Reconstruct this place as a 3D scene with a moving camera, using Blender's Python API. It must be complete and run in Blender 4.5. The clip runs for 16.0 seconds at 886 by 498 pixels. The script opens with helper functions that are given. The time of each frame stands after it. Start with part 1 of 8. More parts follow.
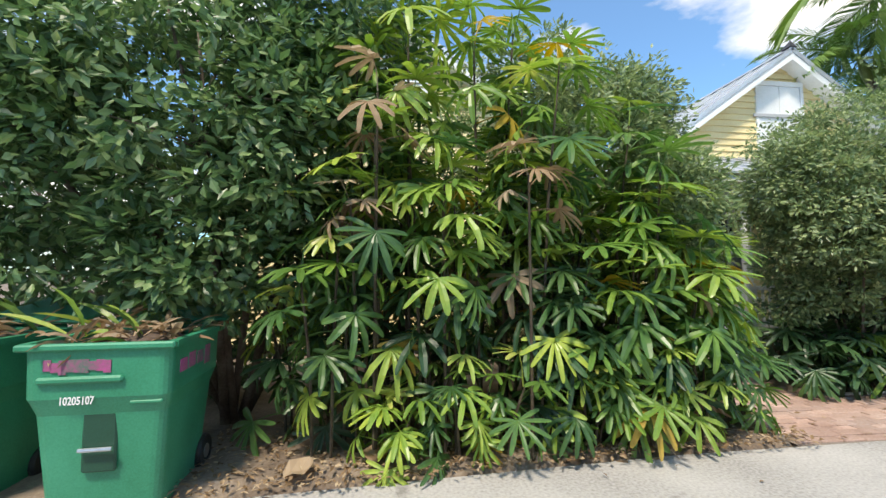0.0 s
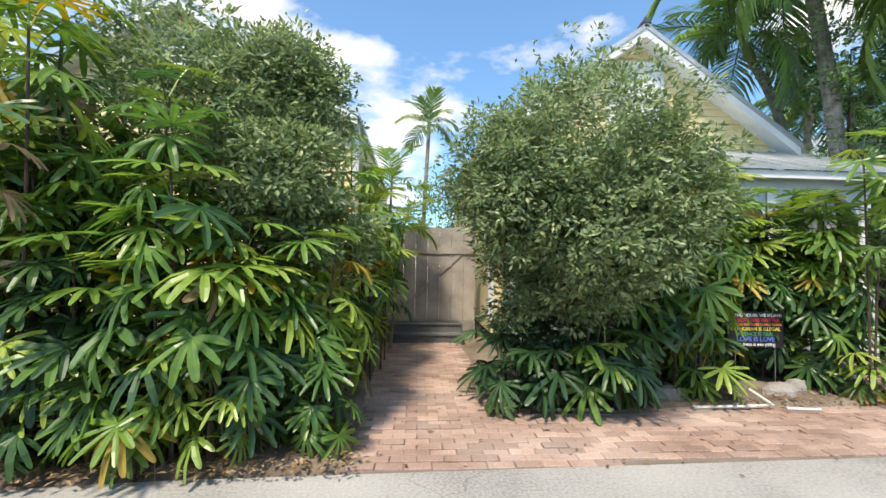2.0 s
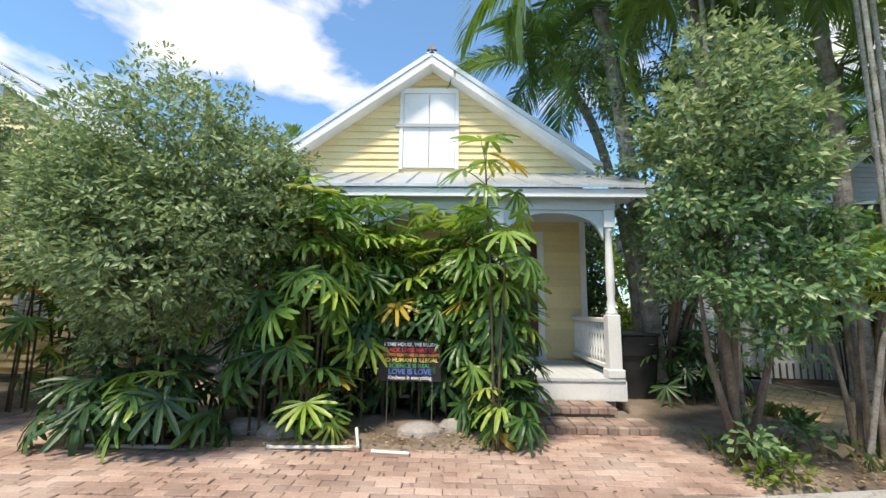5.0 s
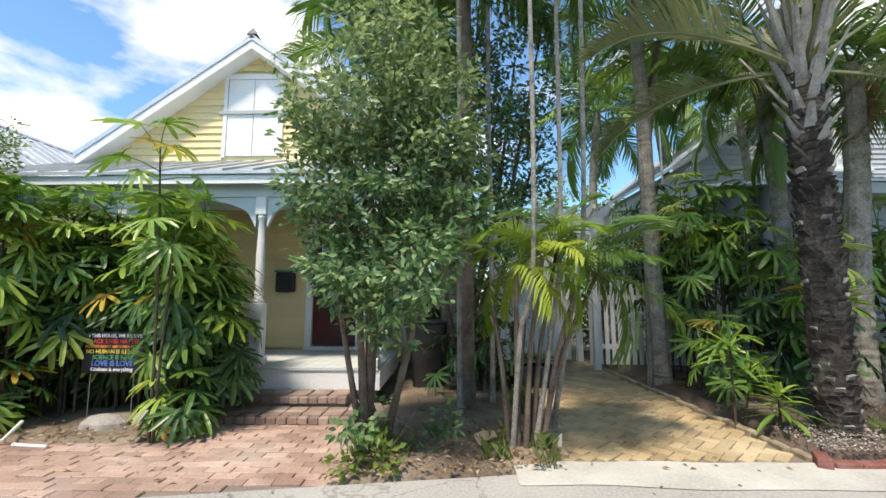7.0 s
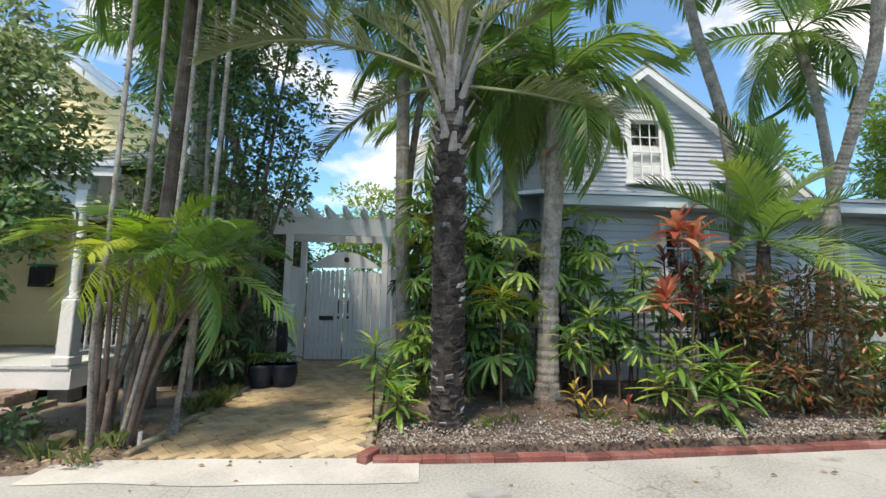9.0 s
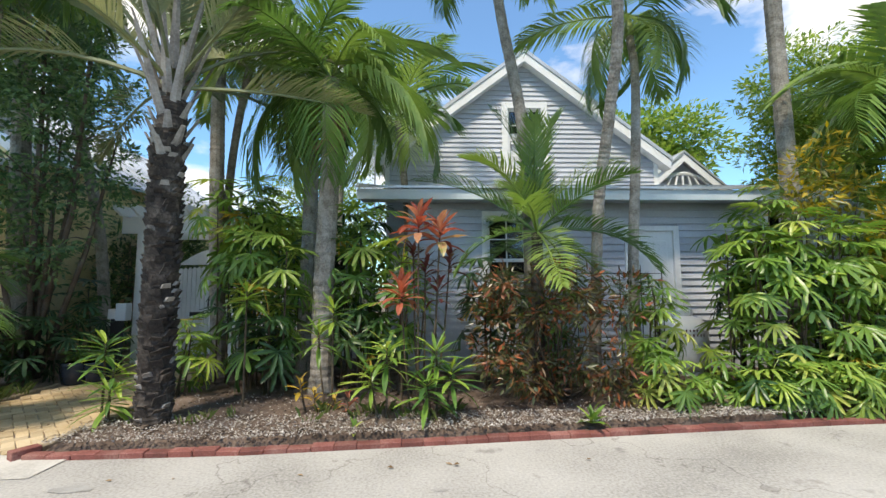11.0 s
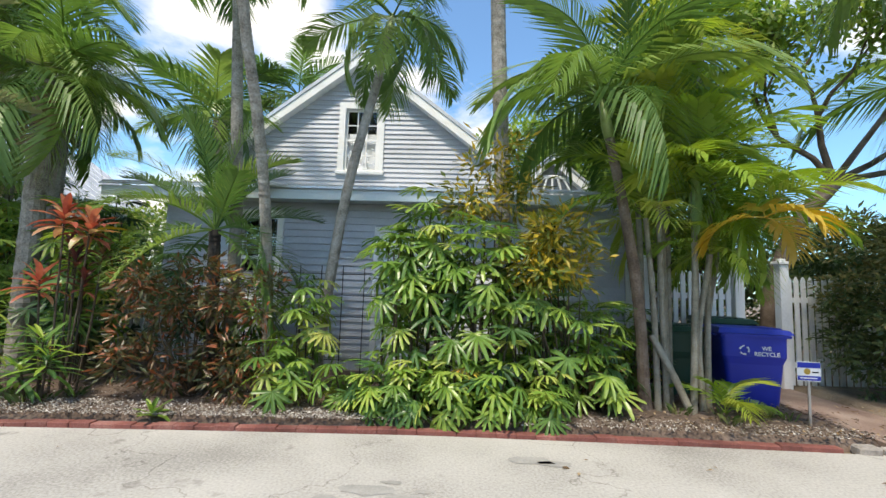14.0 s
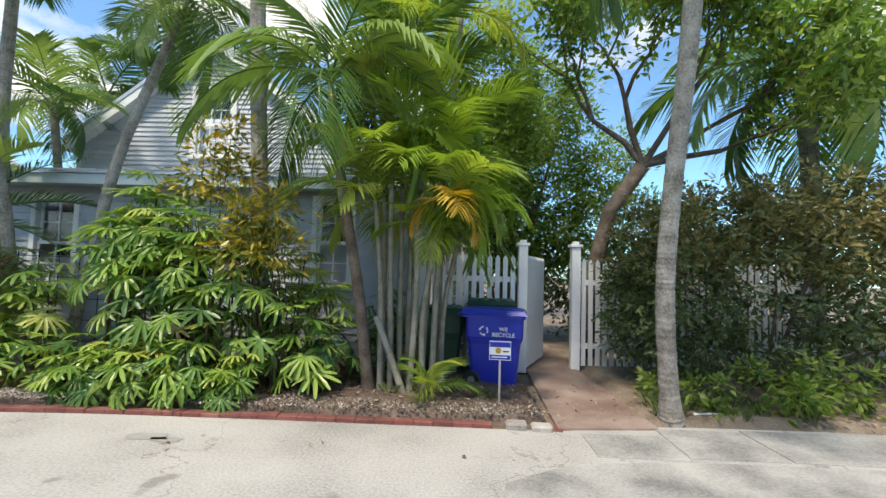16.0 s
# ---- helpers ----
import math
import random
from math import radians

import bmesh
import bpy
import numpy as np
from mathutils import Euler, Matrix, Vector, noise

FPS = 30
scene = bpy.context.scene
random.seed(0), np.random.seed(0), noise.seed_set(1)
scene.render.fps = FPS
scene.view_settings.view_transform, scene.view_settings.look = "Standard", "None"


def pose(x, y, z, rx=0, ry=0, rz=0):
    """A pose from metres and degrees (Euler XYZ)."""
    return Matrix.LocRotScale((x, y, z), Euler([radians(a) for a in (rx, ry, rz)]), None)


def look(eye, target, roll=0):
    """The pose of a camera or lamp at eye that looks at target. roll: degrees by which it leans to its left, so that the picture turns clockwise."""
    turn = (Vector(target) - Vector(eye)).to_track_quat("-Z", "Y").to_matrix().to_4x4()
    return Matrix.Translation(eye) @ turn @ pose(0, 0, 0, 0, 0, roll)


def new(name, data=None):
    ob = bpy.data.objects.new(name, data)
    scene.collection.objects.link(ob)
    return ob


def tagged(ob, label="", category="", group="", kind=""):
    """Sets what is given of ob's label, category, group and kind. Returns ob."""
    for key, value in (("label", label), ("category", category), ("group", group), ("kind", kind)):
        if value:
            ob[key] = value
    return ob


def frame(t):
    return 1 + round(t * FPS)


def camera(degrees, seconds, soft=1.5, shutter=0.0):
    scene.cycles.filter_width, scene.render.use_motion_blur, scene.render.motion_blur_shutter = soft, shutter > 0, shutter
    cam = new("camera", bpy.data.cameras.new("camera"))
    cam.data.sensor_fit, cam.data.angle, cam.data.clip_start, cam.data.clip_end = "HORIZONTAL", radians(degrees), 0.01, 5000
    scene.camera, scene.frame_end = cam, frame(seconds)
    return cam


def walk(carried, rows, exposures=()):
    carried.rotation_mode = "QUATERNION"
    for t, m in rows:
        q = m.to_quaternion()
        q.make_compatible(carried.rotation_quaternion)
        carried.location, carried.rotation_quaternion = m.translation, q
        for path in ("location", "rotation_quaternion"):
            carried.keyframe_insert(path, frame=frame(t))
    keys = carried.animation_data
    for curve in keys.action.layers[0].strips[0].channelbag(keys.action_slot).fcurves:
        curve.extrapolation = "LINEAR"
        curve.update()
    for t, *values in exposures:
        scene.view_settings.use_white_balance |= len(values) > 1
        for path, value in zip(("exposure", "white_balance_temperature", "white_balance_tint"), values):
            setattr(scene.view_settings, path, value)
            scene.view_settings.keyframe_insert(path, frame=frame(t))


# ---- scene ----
cam = camera(93.8, 16.0)
PATH = [
    (0, (-1.684, 0.426, 1.438), (-1.467, 2.411, 1.557), -0.1),
    (0.5, (-0.664, 0.453, 1.45), (-0.482, 2.442, 1.568), 0.3),
    (1, (0.329, 0.489, 1.458), (0.484, 2.48, 1.569), 0.6),
    (1.5, (1.268, 0.54, 1.471), (1.414, 2.532, 1.568), 0.9),
    (2, (2.18, 0.581, 1.484), (2.314, 2.574, 1.568), 0.9),
    (2.5, (3.088, 0.61, 1.48), (3.199, 2.605, 1.568), 0.7),
    (3, (3.97, 0.615, 1.492), (4.04, 2.61, 1.6), 0.5),
    (3.2, (4.333, 0.629, 1.496), (4.379, 2.625, 1.614), 0.4),
    (5.3, (7.459, 0.845, 1.341), (7.374, 2.822, 1.628), 0.9),
    (5.5, (7.888, 0.915, 1.356), (7.741, 2.891, 1.631), 0.4),
    (6, (8.572, 0.945, 1.342), (8.459, 2.924, 1.608), 0.1),
    (6.5, (9.333, 0.952, 1.349), (9.251, 2.935, 1.597), -0.1),
    (7, (10.114, 0.961, 1.338), (10.071, 2.946, 1.574), -0.1),
    (7.5, (10.912, 0.934, 1.342), (10.905, 2.921, 1.567), 0.2),
    (8, (11.818, 0.911, 1.341), (11.84, 2.898, 1.561), 0.4),
    (8.5, (12.647, 0.873, 1.343), (12.731, 2.858, 1.567), 0.9),
    (9, (13.443, 0.822, 1.368), (13.569, 2.804, 1.604), 0.9),
    (9.5, (14.23, 0.743, 1.401), (14.38, 2.722, 1.653), 0.7),
    (9.7, (14.551, 0.716, 1.392), (14.703, 2.692, 1.658), 0.5),
    (11.8, (17.909, 0.52, 1.52), (17.917, 2.515, 1.661), -0.4),
    (12, (18.241, 0.507, 1.505), (18.232, 2.502, 1.649), -0.3),
    (12.5, (19.078, 0.503, 1.509), (19.036, 2.497, 1.658), 0.1),
    (13, (19.867, 0.51, 1.519), (19.808, 2.503, 1.685), 0.8),
    (13.5, (20.671, 0.53, 1.519), (20.593, 2.52, 1.701), 1.4),
    (14, (21.475, 0.559, 1.52), (21.388, 2.548, 1.703), 1.9),
    (14.5, (22.275, 0.583, 1.527), (22.184, 2.574, 1.698), 2.2),
    (15, (23.099, 0.611, 1.534), (23.008, 2.603, 1.692), 2.3),
    (15.5, (24.017, 0.626, 1.556), (23.927, 2.619, 1.694), 2.1),
    (16, (24.967, 0.637, 1.58), (24.89, 2.632, 1.698), 1.7),
]
walk(cam, [(t, look(eye, target, roll)) for t, eye, target, roll in PATH], [(0, 0.53, 7000, 12), (16, 0.53, 7000, 12)])


# ---- sky, sun and exposure ----
SUN_ELEV, SUN_ROT = radians(61), radians(205)
world = bpy.data.worlds.new("sky")
scene.world = world
world.use_nodes = True
wn, wl = world.node_tree.nodes, world.node_tree.links
sky = wn.new("ShaderNodeTexSky")
sky.sky_type, sky.sun_disc = "NISHITA", False
sky.sun_elevation, sky.sun_rotation = SUN_ELEV, SUN_ROT
sky.air_density, sky.dust_density, sky.ozone_density = 1.0, 0.4, 1.6
coord = wn.new("ShaderNodeTexCoord")
stretch = wn.new("ShaderNodeMapping")
stretch.inputs["Scale"].default_value = (1.0, 1.0, 2.2)
stretch.inputs["Location"].default_value = (0.35, 0.0, 0.25)
cloud = wn.new("ShaderNodeTexNoise")
cloud.inputs["Scale"].default_value, cloud.inputs["Detail"].default_value, cloud.inputs["Roughness"].default_value = 2.1, 7.0, 0.55
cover = wn.new("ShaderNodeValToRGB")
cover.color_ramp.elements[0].position, cover.color_ramp.elements[1].position = 0.50, 0.61
cover.color_ramp.elements[0].color = (0.04, 0.04, 0.04, 1)
mixc = wn.new("ShaderNodeMix")
mixc.data_type = "RGBA"
mixc.inputs["B"].default_value = (9.0, 9.05, 9.1, 1)
wl.new(coord.outputs["Generated"], stretch.inputs["Vector"])
wl.new(stretch.outputs["Vector"], cloud.inputs["Vector"])
wl.new(cloud.outputs["Fac"], cover.inputs["Fac"])
wl.new(cover.outputs["Color"], mixc.inputs["Factor"])
tone = wn.new("ShaderNodeVectorMath")
tone.operation = "MULTIPLY"
tone.inputs[1].default_value = (1.02, 1.62, 1.92)
wl.new(sky.outputs["Color"], tone.inputs[0])
wl.new(tone.outputs[0], mixc.inputs["A"])
wl.new(mixc.outputs["Result"], wn["Background"].inputs["Color"])
wn["Background"].inputs["Strength"].default_value = 0.105
sun = new("sun", bpy.data.lights.new("sun", "SUN"))
sun.data.energy, sun.data.angle, sun.data.color = 3.5, radians(8), (1.0, 0.93, 0.80)
sun_way = Vector((math.sin(SUN_ROT) * math.cos(SUN_ELEV), math.cos(SUN_ROT) * math.cos(SUN_ELEV), math.sin(SUN_ELEV)))
sun.matrix_world = look(sun_way * 30, (0, 0, 0))


# ---- materials ----
def surface(name, cols, scale=3.0, fine=60.0, rough=0.7, bump=0.25, dist=0.004, metal=0.0, vary="", vary_amount=0.25, glow=0.0, big=0.35, spec=0.5):
    """A procedural surface: a ramp over two scales of noise, a value that varies by piece, and a fine relief."""
    m = bpy.data.materials.new(name)
    m.use_nodes = True
    n, l = m.node_tree.nodes, m.node_tree.links
    p = n["Principled BSDF"]
    geo = n.new("ShaderNodeNewGeometry")
    a, b = n.new("ShaderNodeTexNoise"), n.new("ShaderNodeTexNoise")
    for tex, s in ((a, scale), (b, fine)):
        tex.inputs["Scale"].default_value, tex.inputs["Detail"].default_value = s, 5.0
        l.new(geo.outputs["Position"], tex.inputs["Vector"])
    mix = n.new("ShaderNodeMix")
    mix.inputs["Factor"].default_value = big
    l.new(a.outputs["Fac"], mix.inputs["A"])
    l.new(b.outputs["Fac"], mix.inputs["B"])
    ramp = n.new("ShaderNodeValToRGB")
    while len(ramp.color_ramp.elements) < len(cols):
        ramp.color_ramp.elements.new(0.5)
    for i, c in enumerate(cols):
        ramp.color_ramp.elements[i].position = 0.34 + 0.32 * i / max(1, len(cols) - 1)
        ramp.color_ramp.elements[i].color = (*c, 1)
    l.new(mix.outputs["Result"], ramp.inputs["Fac"])
    out = ramp.outputs["Color"]
    if vary:
        src = n.new("ShaderNodeObjectInfo").outputs["Random"] if vary == "object" else geo.outputs["Random Per Island"]
        rng = n.new("ShaderNodeMapRange")
        rng.inputs["To Min"].default_value, rng.inputs["To Max"].default_value = 1 - vary_amount, 1 + vary_amount
        l.new(src, rng.inputs["Value"])
        hsv = n.new("ShaderNodeHueSaturation")
        l.new(rng.outputs["Result"], hsv.inputs["Value"])
        l.new(out, hsv.inputs["Color"])
        out = hsv.outputs["Color"]
    l.new(out, p.inputs["Base Color"])
    p.inputs["Roughness"].default_value, p.inputs["Metallic"].default_value = rough, metal
    p.inputs["Specular IOR Level"].default_value = spec
    bp = n.new("ShaderNodeBump")
    bp.inputs["Strength"].default_value, bp.inputs["Distance"].default_value = bump, dist
    l.new(mix.outputs["Result"], bp.inputs["Height"])
    l.new(bp.outputs["Normal"], p.inputs["Normal"])
    return m


def foliage(name, cols, vary="island", rough=0.42, through_light=0.3, spec=0.5):
    """Leaves: a colour that varies from leaf to leaf, veins as relief, and light that comes through the blade."""
    m = bpy.data.materials.new(name)
    m.use_nodes = True
    n, l = m.node_tree.nodes, m.node_tree.links
    p = n["Principled BSDF"]
    geo = n.new("ShaderNodeNewGeometry")
    src = n.new("ShaderNodeObjectInfo").outputs["Random"] if vary == "object" else geo.outputs["Random Per Island"]
    grain = n.new("ShaderNodeTexNoise")
    grain.inputs["Scale"].default_value, grain.inputs["Detail"].default_value = 14.0, 4.0
    l.new(geo.outputs["Position"], grain.inputs["Vector"])
    add = n.new("ShaderNodeMath")
    add.operation = "MULTIPLY_ADD"
    add.inputs[1].default_value = 0.45
    l.new(grain.outputs["Fac"], add.inputs[0])
    shift = n.new("ShaderNodeMath")
    shift.operation = "MULTIPLY_ADD"
    shift.inputs[1].default_value, shift.inputs[2].default_value = 0.85, -0.17
    l.new(src, shift.inputs[0])
    l.new(shift.outputs[0], add.inputs[2])
    ramp = n.new("ShaderNodeValToRGB")
    while len(ramp.color_ramp.elements) < len(cols):
        ramp.color_ramp.elements.new(0.5)
    for i, (pos, c) in enumerate(cols):
        ramp.color_ramp.elements[i].position = pos
        ramp.color_ramp.elements[i].color = (*c, 1)
    l.new(add.outputs[0], ramp.inputs["Fac"])
    l.new(ramp.outputs["Color"], p.inputs["Base Color"])
    p.inputs["Roughness"].default_value = rough
    p.inputs["Specular IOR Level"].default_value = spec
    tr = n.new("ShaderNodeBsdfTranslucent")
    bright = n.new("ShaderNodeHueSaturation")
    bright.inputs["Value"].default_value, bright.inputs["Saturation"].default_value = 1.6, 1.1
    l.new(ramp.outputs["Color"], bright.inputs["Color"])
    l.new(bright.outputs["Color"], tr.inputs["Color"])
    ms = n.new("ShaderNodeMixShader")
    ms.inputs[0].default_value = through_light
    l.new(p.outputs[0], ms.inputs[1])
    l.new(tr.outputs[0], ms.inputs[2])
    l.new(ms.outputs[0], n["Material Output"].inputs["Surface"])
    return m


def pane_glass(name, tint=(0.8, 0.85, 0.9)):
    m = bpy.data.materials.new(name)
    m.use_nodes = True
    p = m.node_tree.nodes["Principled BSDF"]
    p.inputs["Base Color"].default_value = (*tint, 1)
    p.inputs["Roughness"].default_value, p.inputs["Transmission Weight"].default_value, p.inputs["IOR"].default_value = 0.03, 1.0, 1.45
    return m


def road_surface(name):
    """Old pale concrete with darker patches, fine pits and cracks."""
    m = surface(name, ((0.225, 0.215, 0.198), (0.375, 0.36, 0.335), (0.475, 0.458, 0.428)), 0.9, 45.0, 0.85, 0.5, 0.008, big=0.5)
    n, l = m.node_tree.nodes, m.node_tree.links
    p = n["Principled BSDF"]
    base = p.inputs["Base Color"].links[0].from_socket
    geo = n.new("ShaderNodeNewGeometry")
    warp = n.new("ShaderNodeTexNoise")
    warp.inputs["Scale"].default_value = 1.6
    warp.inputs["Detail"].default_value = 6
    l.new(geo.outputs["Position"], warp.inputs["Vector"])
    madd = n.new("ShaderNodeVectorMath")
    madd.operation = "MULTIPLY_ADD"
    madd.inputs[1].default_value = (1.6, 1.6, 0)
    l.new(warp.outputs["Color"], madd.inputs[0])
    l.new(geo.outputs["Position"], madd.inputs[2])
    vor = n.new("ShaderNodeTexVoronoi")
    vor.feature = "DISTANCE_TO_EDGE"
    vor.inputs["Scale"].default_value = 0.33
    l.new(madd.outputs[0], vor.inputs["Vector"])
    crack = n.new("ShaderNodeValToRGB")
    crack.color_ramp.elements[0].position, crack.color_ramp.elements[1].position = 0.0, 0.0035
    crack.color_ramp.elements[0].color, crack.color_ramp.elements[1].color = (0.6, 0.59, 0.57, 1), (1, 1, 1, 1)
    l.new(vor.outputs["Distance"], crack.inputs["Fac"])
    spot = n.new("ShaderNodeTexNoise")
    spot.inputs["Scale"].default_value, spot.inputs["Detail"].default_value = 2.6, 3.0
    l.new(geo.outputs["Position"], spot.inputs["Vector"])
    stain = n.new("ShaderNodeValToRGB")
    stain.color_ramp.elements[0].position, stain.color_ramp.elements[1].position = 0.66, 0.74
    stain.color_ramp.elements[0].color, stain.color_ramp.elements[1].color = (1, 1, 1, 1), (0.62, 0.61, 0.6, 1)
    l.new(spot.outputs["Fac"], stain.inputs["Fac"])
    for k in (crack, stain):
        mul = n.new("ShaderNodeMix")
        mul.data_type, mul.blend_type = "RGBA", "MULTIPLY"
        mul.inputs["Factor"].default_value = 1.0
        l.new(base, mul.inputs["A"])
        l.new(k.outputs["Color"], mul.inputs["B"])
        base = mul.outputs["Result"]
    l.new(base, p.inputs["Base Color"])
    return m


M_ROAD = road_surface("pale concrete")
M_PATCH = surface("old grey patch", ((0.16, 0.16, 0.15), (0.3, 0.29, 0.27), (0.42, 0.41, 0.38)), 2.2, 40, 0.9, 0.5, 0.008)
M_APRON = surface("cracked cement apron", ((0.36, 0.34, 0.31), (0.5, 0.48, 0.44), (0.6, 0.57, 0.53)), 1.6, 50, 0.9, 0.4, 0.006)
M_SOIL = surface("sandy soil", ((0.10, 0.07, 0.05), (0.19, 0.145, 0.105), (0.29, 0.235, 0.18)), 2.2, 40, 0.95, 0.7, 0.02)
M_MULCH = surface("dark mulch", ((0.055, 0.038, 0.028), (0.115, 0.08, 0.06), (0.2, 0.15, 0.12)), 2.6, 55, 0.95, 0.8, 0.02)
M_BRICK_PINK = surface("worn pink paver", ((0.27, 0.17, 0.13), (0.4, 0.275, 0.22), (0.5, 0.38, 0.32)), 1.4, 60, 0.9, 0.4, 0.004, vary="object", vary_amount=0.24)
M_BRICK_PINK_I = surface("worn pink paver field", ((0.27, 0.17, 0.13), (0.4, 0.275, 0.22), (0.5, 0.38, 0.32)), 1.4, 60, 0.9, 0.4, 0.004, vary="island", vary_amount=0.24)
M_BRICK_TAN = surface("worn tan paver", ((0.30, 0.21, 0.11), (0.44, 0.33, 0.19), (0.54, 0.43, 0.28)), 1.3, 60, 0.9, 0.4, 0.004, vary="object", vary_amount=0.2)
M_BRICK_TAN_I = surface("worn tan paver field", ((0.30, 0.21, 0.11), (0.44, 0.33, 0.19), (0.54, 0.43, 0.28)), 1.3, 60, 0.9, 0.4, 0.004, vary="island", vary_amount=0.2)
M_BRICK_RED = surface("painted red brick", ((0.11, 0.04, 0.032), (0.19, 0.062, 0.05), (0.29, 0.15, 0.125)), 3, 70, 0.8, 0.4, 0.004, vary="object", vary_amount=0.22)
M_BRICK_STEP = surface("worn step brick", ((0.19, 0.125, 0.1), (0.31, 0.225, 0.185), (0.41, 0.325, 0.275)), 3, 60, 0.9, 0.5, 0.005, vary="object", vary_amount=0.25)
M_SAND = surface("joint sand", ((0.17, 0.135, 0.105), (0.27, 0.22, 0.18)), 4, 80, 0.95, 0.4, 0.005)
M_REDPATH = surface("red tinted cement", ((0.15, 0.095, 0.075), (0.235, 0.165, 0.135), (0.33, 0.255, 0.215)), 1.8, 50, 0.85, 0.35, 0.005)
M_YELLOW = surface("pale yellow paint", ((0.66, 0.53, 0.27), (0.74, 0.61, 0.33), (0.79, 0.67, 0.40)), 1.2, 30, 0.6, 0.15, 0.003, vary="object", vary_amount=0.06)
M_GREYWOOD = surface("blue-grey paint", ((0.39, 0.41, 0.46), (0.46, 0.485, 0.54), (0.53, 0.555, 0.61)), 1.2, 30, 0.6, 0.15, 0.003, vary="object", vary_amount=0.07)
M_WHITE = surface("white paint", ((0.66, 0.67, 0.67), (0.76, 0.77, 0.77), (0.83, 0.83, 0.82)), 1.5, 35, 0.55, 0.12, 0.002)
M_DECK = surface("light grey deck paint", ((0.5, 0.53, 0.53), (0.6, 0.63, 0.63), (0.68, 0.7, 0.7)), 1.5, 35, 0.5, 0.15, 0.002)
M_TIN = surface("galvanised tin roof", ((0.42, 0.44, 0.46), (0.55, 0.57, 0.59), (0.66, 0.68, 0.7)), 1.0, 25, 0.42, 0.15, 0.002, metal=0.6)
M_DARKTIN = surface("dark iron cap", ((0.04, 0.04, 0.045), (0.09, 0.09, 0.1)), 5, 30, 0.5, 0.2, 0.002, metal=0.4)
M_SOFFIT = surface("blue-grey soffit paint", ((0.5, 0.57, 0.6), (0.58, 0.65, 0.68)), 1.5, 35, 0.6, 0.1, 0.002)
M_DOORRED = surface("oxblood door paint", ((0.06, 0.010, 0.010), (0.10, 0.018, 0.017)), 3, 40, 0.4, 0.1, 0.002)
M_DARKSTEP = surface("dark grey step paint", ((0.07, 0.075, 0.075), (0.12, 0.125, 0.125), (0.18, 0.18, 0.175)), 3, 40, 0.7, 0.2, 0.003)
M_PALEBOARD = surface("weathered pale board", ((0.27, 0.235, 0.2), (0.4, 0.355, 0.31), (0.5, 0.45, 0.4)), 2.5, 40, 0.85, 0.4, 0.004, vary="object", vary_amount=0.12)
M_DARK = surface("painted unlit interior", ((0.012, 0.012, 0.013), (0.03, 0.03, 0.032)), 2, 20, 0.8, 0.1, 0.002)
M_CURTAIN = surface("white blind", ((0.55, 0.56, 0.57), (0.68, 0.69, 0.7)), 2, 60, 0.8, 0.2, 0.002)
M_GLASS = pane_glass("window glass")
M_BLACK = surface("black plastic", ((0.012, 0.012, 0.013), (0.03, 0.03, 0.03)), 5, 60, 0.5, 0.1, 0.001)
M_BLUE = surface("blue cart plastic", ((0.008, 0.022, 0.30), (0.012, 0.035, 0.40)), 2, 90, 0.42, 0.1, 0.001)
M_GREEN = surface("green cart plastic", ((0.016, 0.17, 0.085), (0.028, 0.235, 0.125), (0.045, 0.29, 0.165)), 2, 90, 0.45, 0.12, 0.001)
M_DKGREEN = surface("dark green cart plastic", ((0.008, 0.05, 0.028), (0.015, 0.075, 0.045)), 2, 90, 0.45, 0.1, 0.001)
M_PINKPAINT = surface("sprayed pink paint", ((0.05, 0.15, 0.1), (0.26, 0.09, 0.16), (0.42, 0.07, 0.23)), 6, 60, 0.7, 0.1, 0.001)
M_METAL = surface("brushed steel", ((0.45, 0.45, 0.46), (0.65, 0.65, 0.66)), 6, 60, 0.35, 0.1, 0.001, metal=0.9)
M_POT = surface("dark blue glazed pot", ((0.012, 0.02, 0.035), (0.03, 0.045, 0.07)), 5, 50, 0.25, 0.1, 0.001)
M_PVC = surface("white plastic pipe", ((0.68, 0.65, 0.58), (0.8, 0.78, 0.72)), 6, 50, 0.45, 0.1, 0.001)
M_STONE = surface("grey limestone", ((0.2, 0.18, 0.16), (0.33, 0.3, 0.27), (0.43, 0.4, 0.36)), 4, 40, 0.95, 0.8, 0.012)
M_ROPE = surface("weathered edging", ((0.22, 0.17, 0.11), (0.36, 0.29, 0.2), (0.45, 0.38, 0.28)), 5, 50, 0.9, 0.5, 0.006, vary="object", vary_amount=0.25)
M_CANE = surface("brown fibrous cane", ((0.03, 0.022, 0.014), (0.075, 0.055, 0.035), (0.13, 0.11, 0.07)), 9, 70, 0.85, 0.6, 0.004)
M_GREENCANE = surface("grey-green cane", ((0.15, 0.14, 0.1), (0.25, 0.23, 0.18), (0.34, 0.32, 0.26)), 7, 50, 0.7, 0.3, 0.003)
M_PALMBARK = surface("ringed grey palm bark", ((0.11, 0.095, 0.075), (0.27, 0.245, 0.21), (0.4, 0.375, 0.335)), 7, 45, 0.9, 0.8, 0.012, big=0.45)
M_DARKBARK = surface("dark fibrous palm bark", ((0.014, 0.011, 0.009), (0.042, 0.034, 0.028), (0.13, 0.11, 0.092)), 6, 40, 0.95, 0.9, 0.012)
M_BARK = surface("brown bark", ((0.07, 0.05, 0.038), (0.14, 0.105, 0.08), (0.22, 0.18, 0.15)), 5, 45, 0.95, 0.8, 0.01)
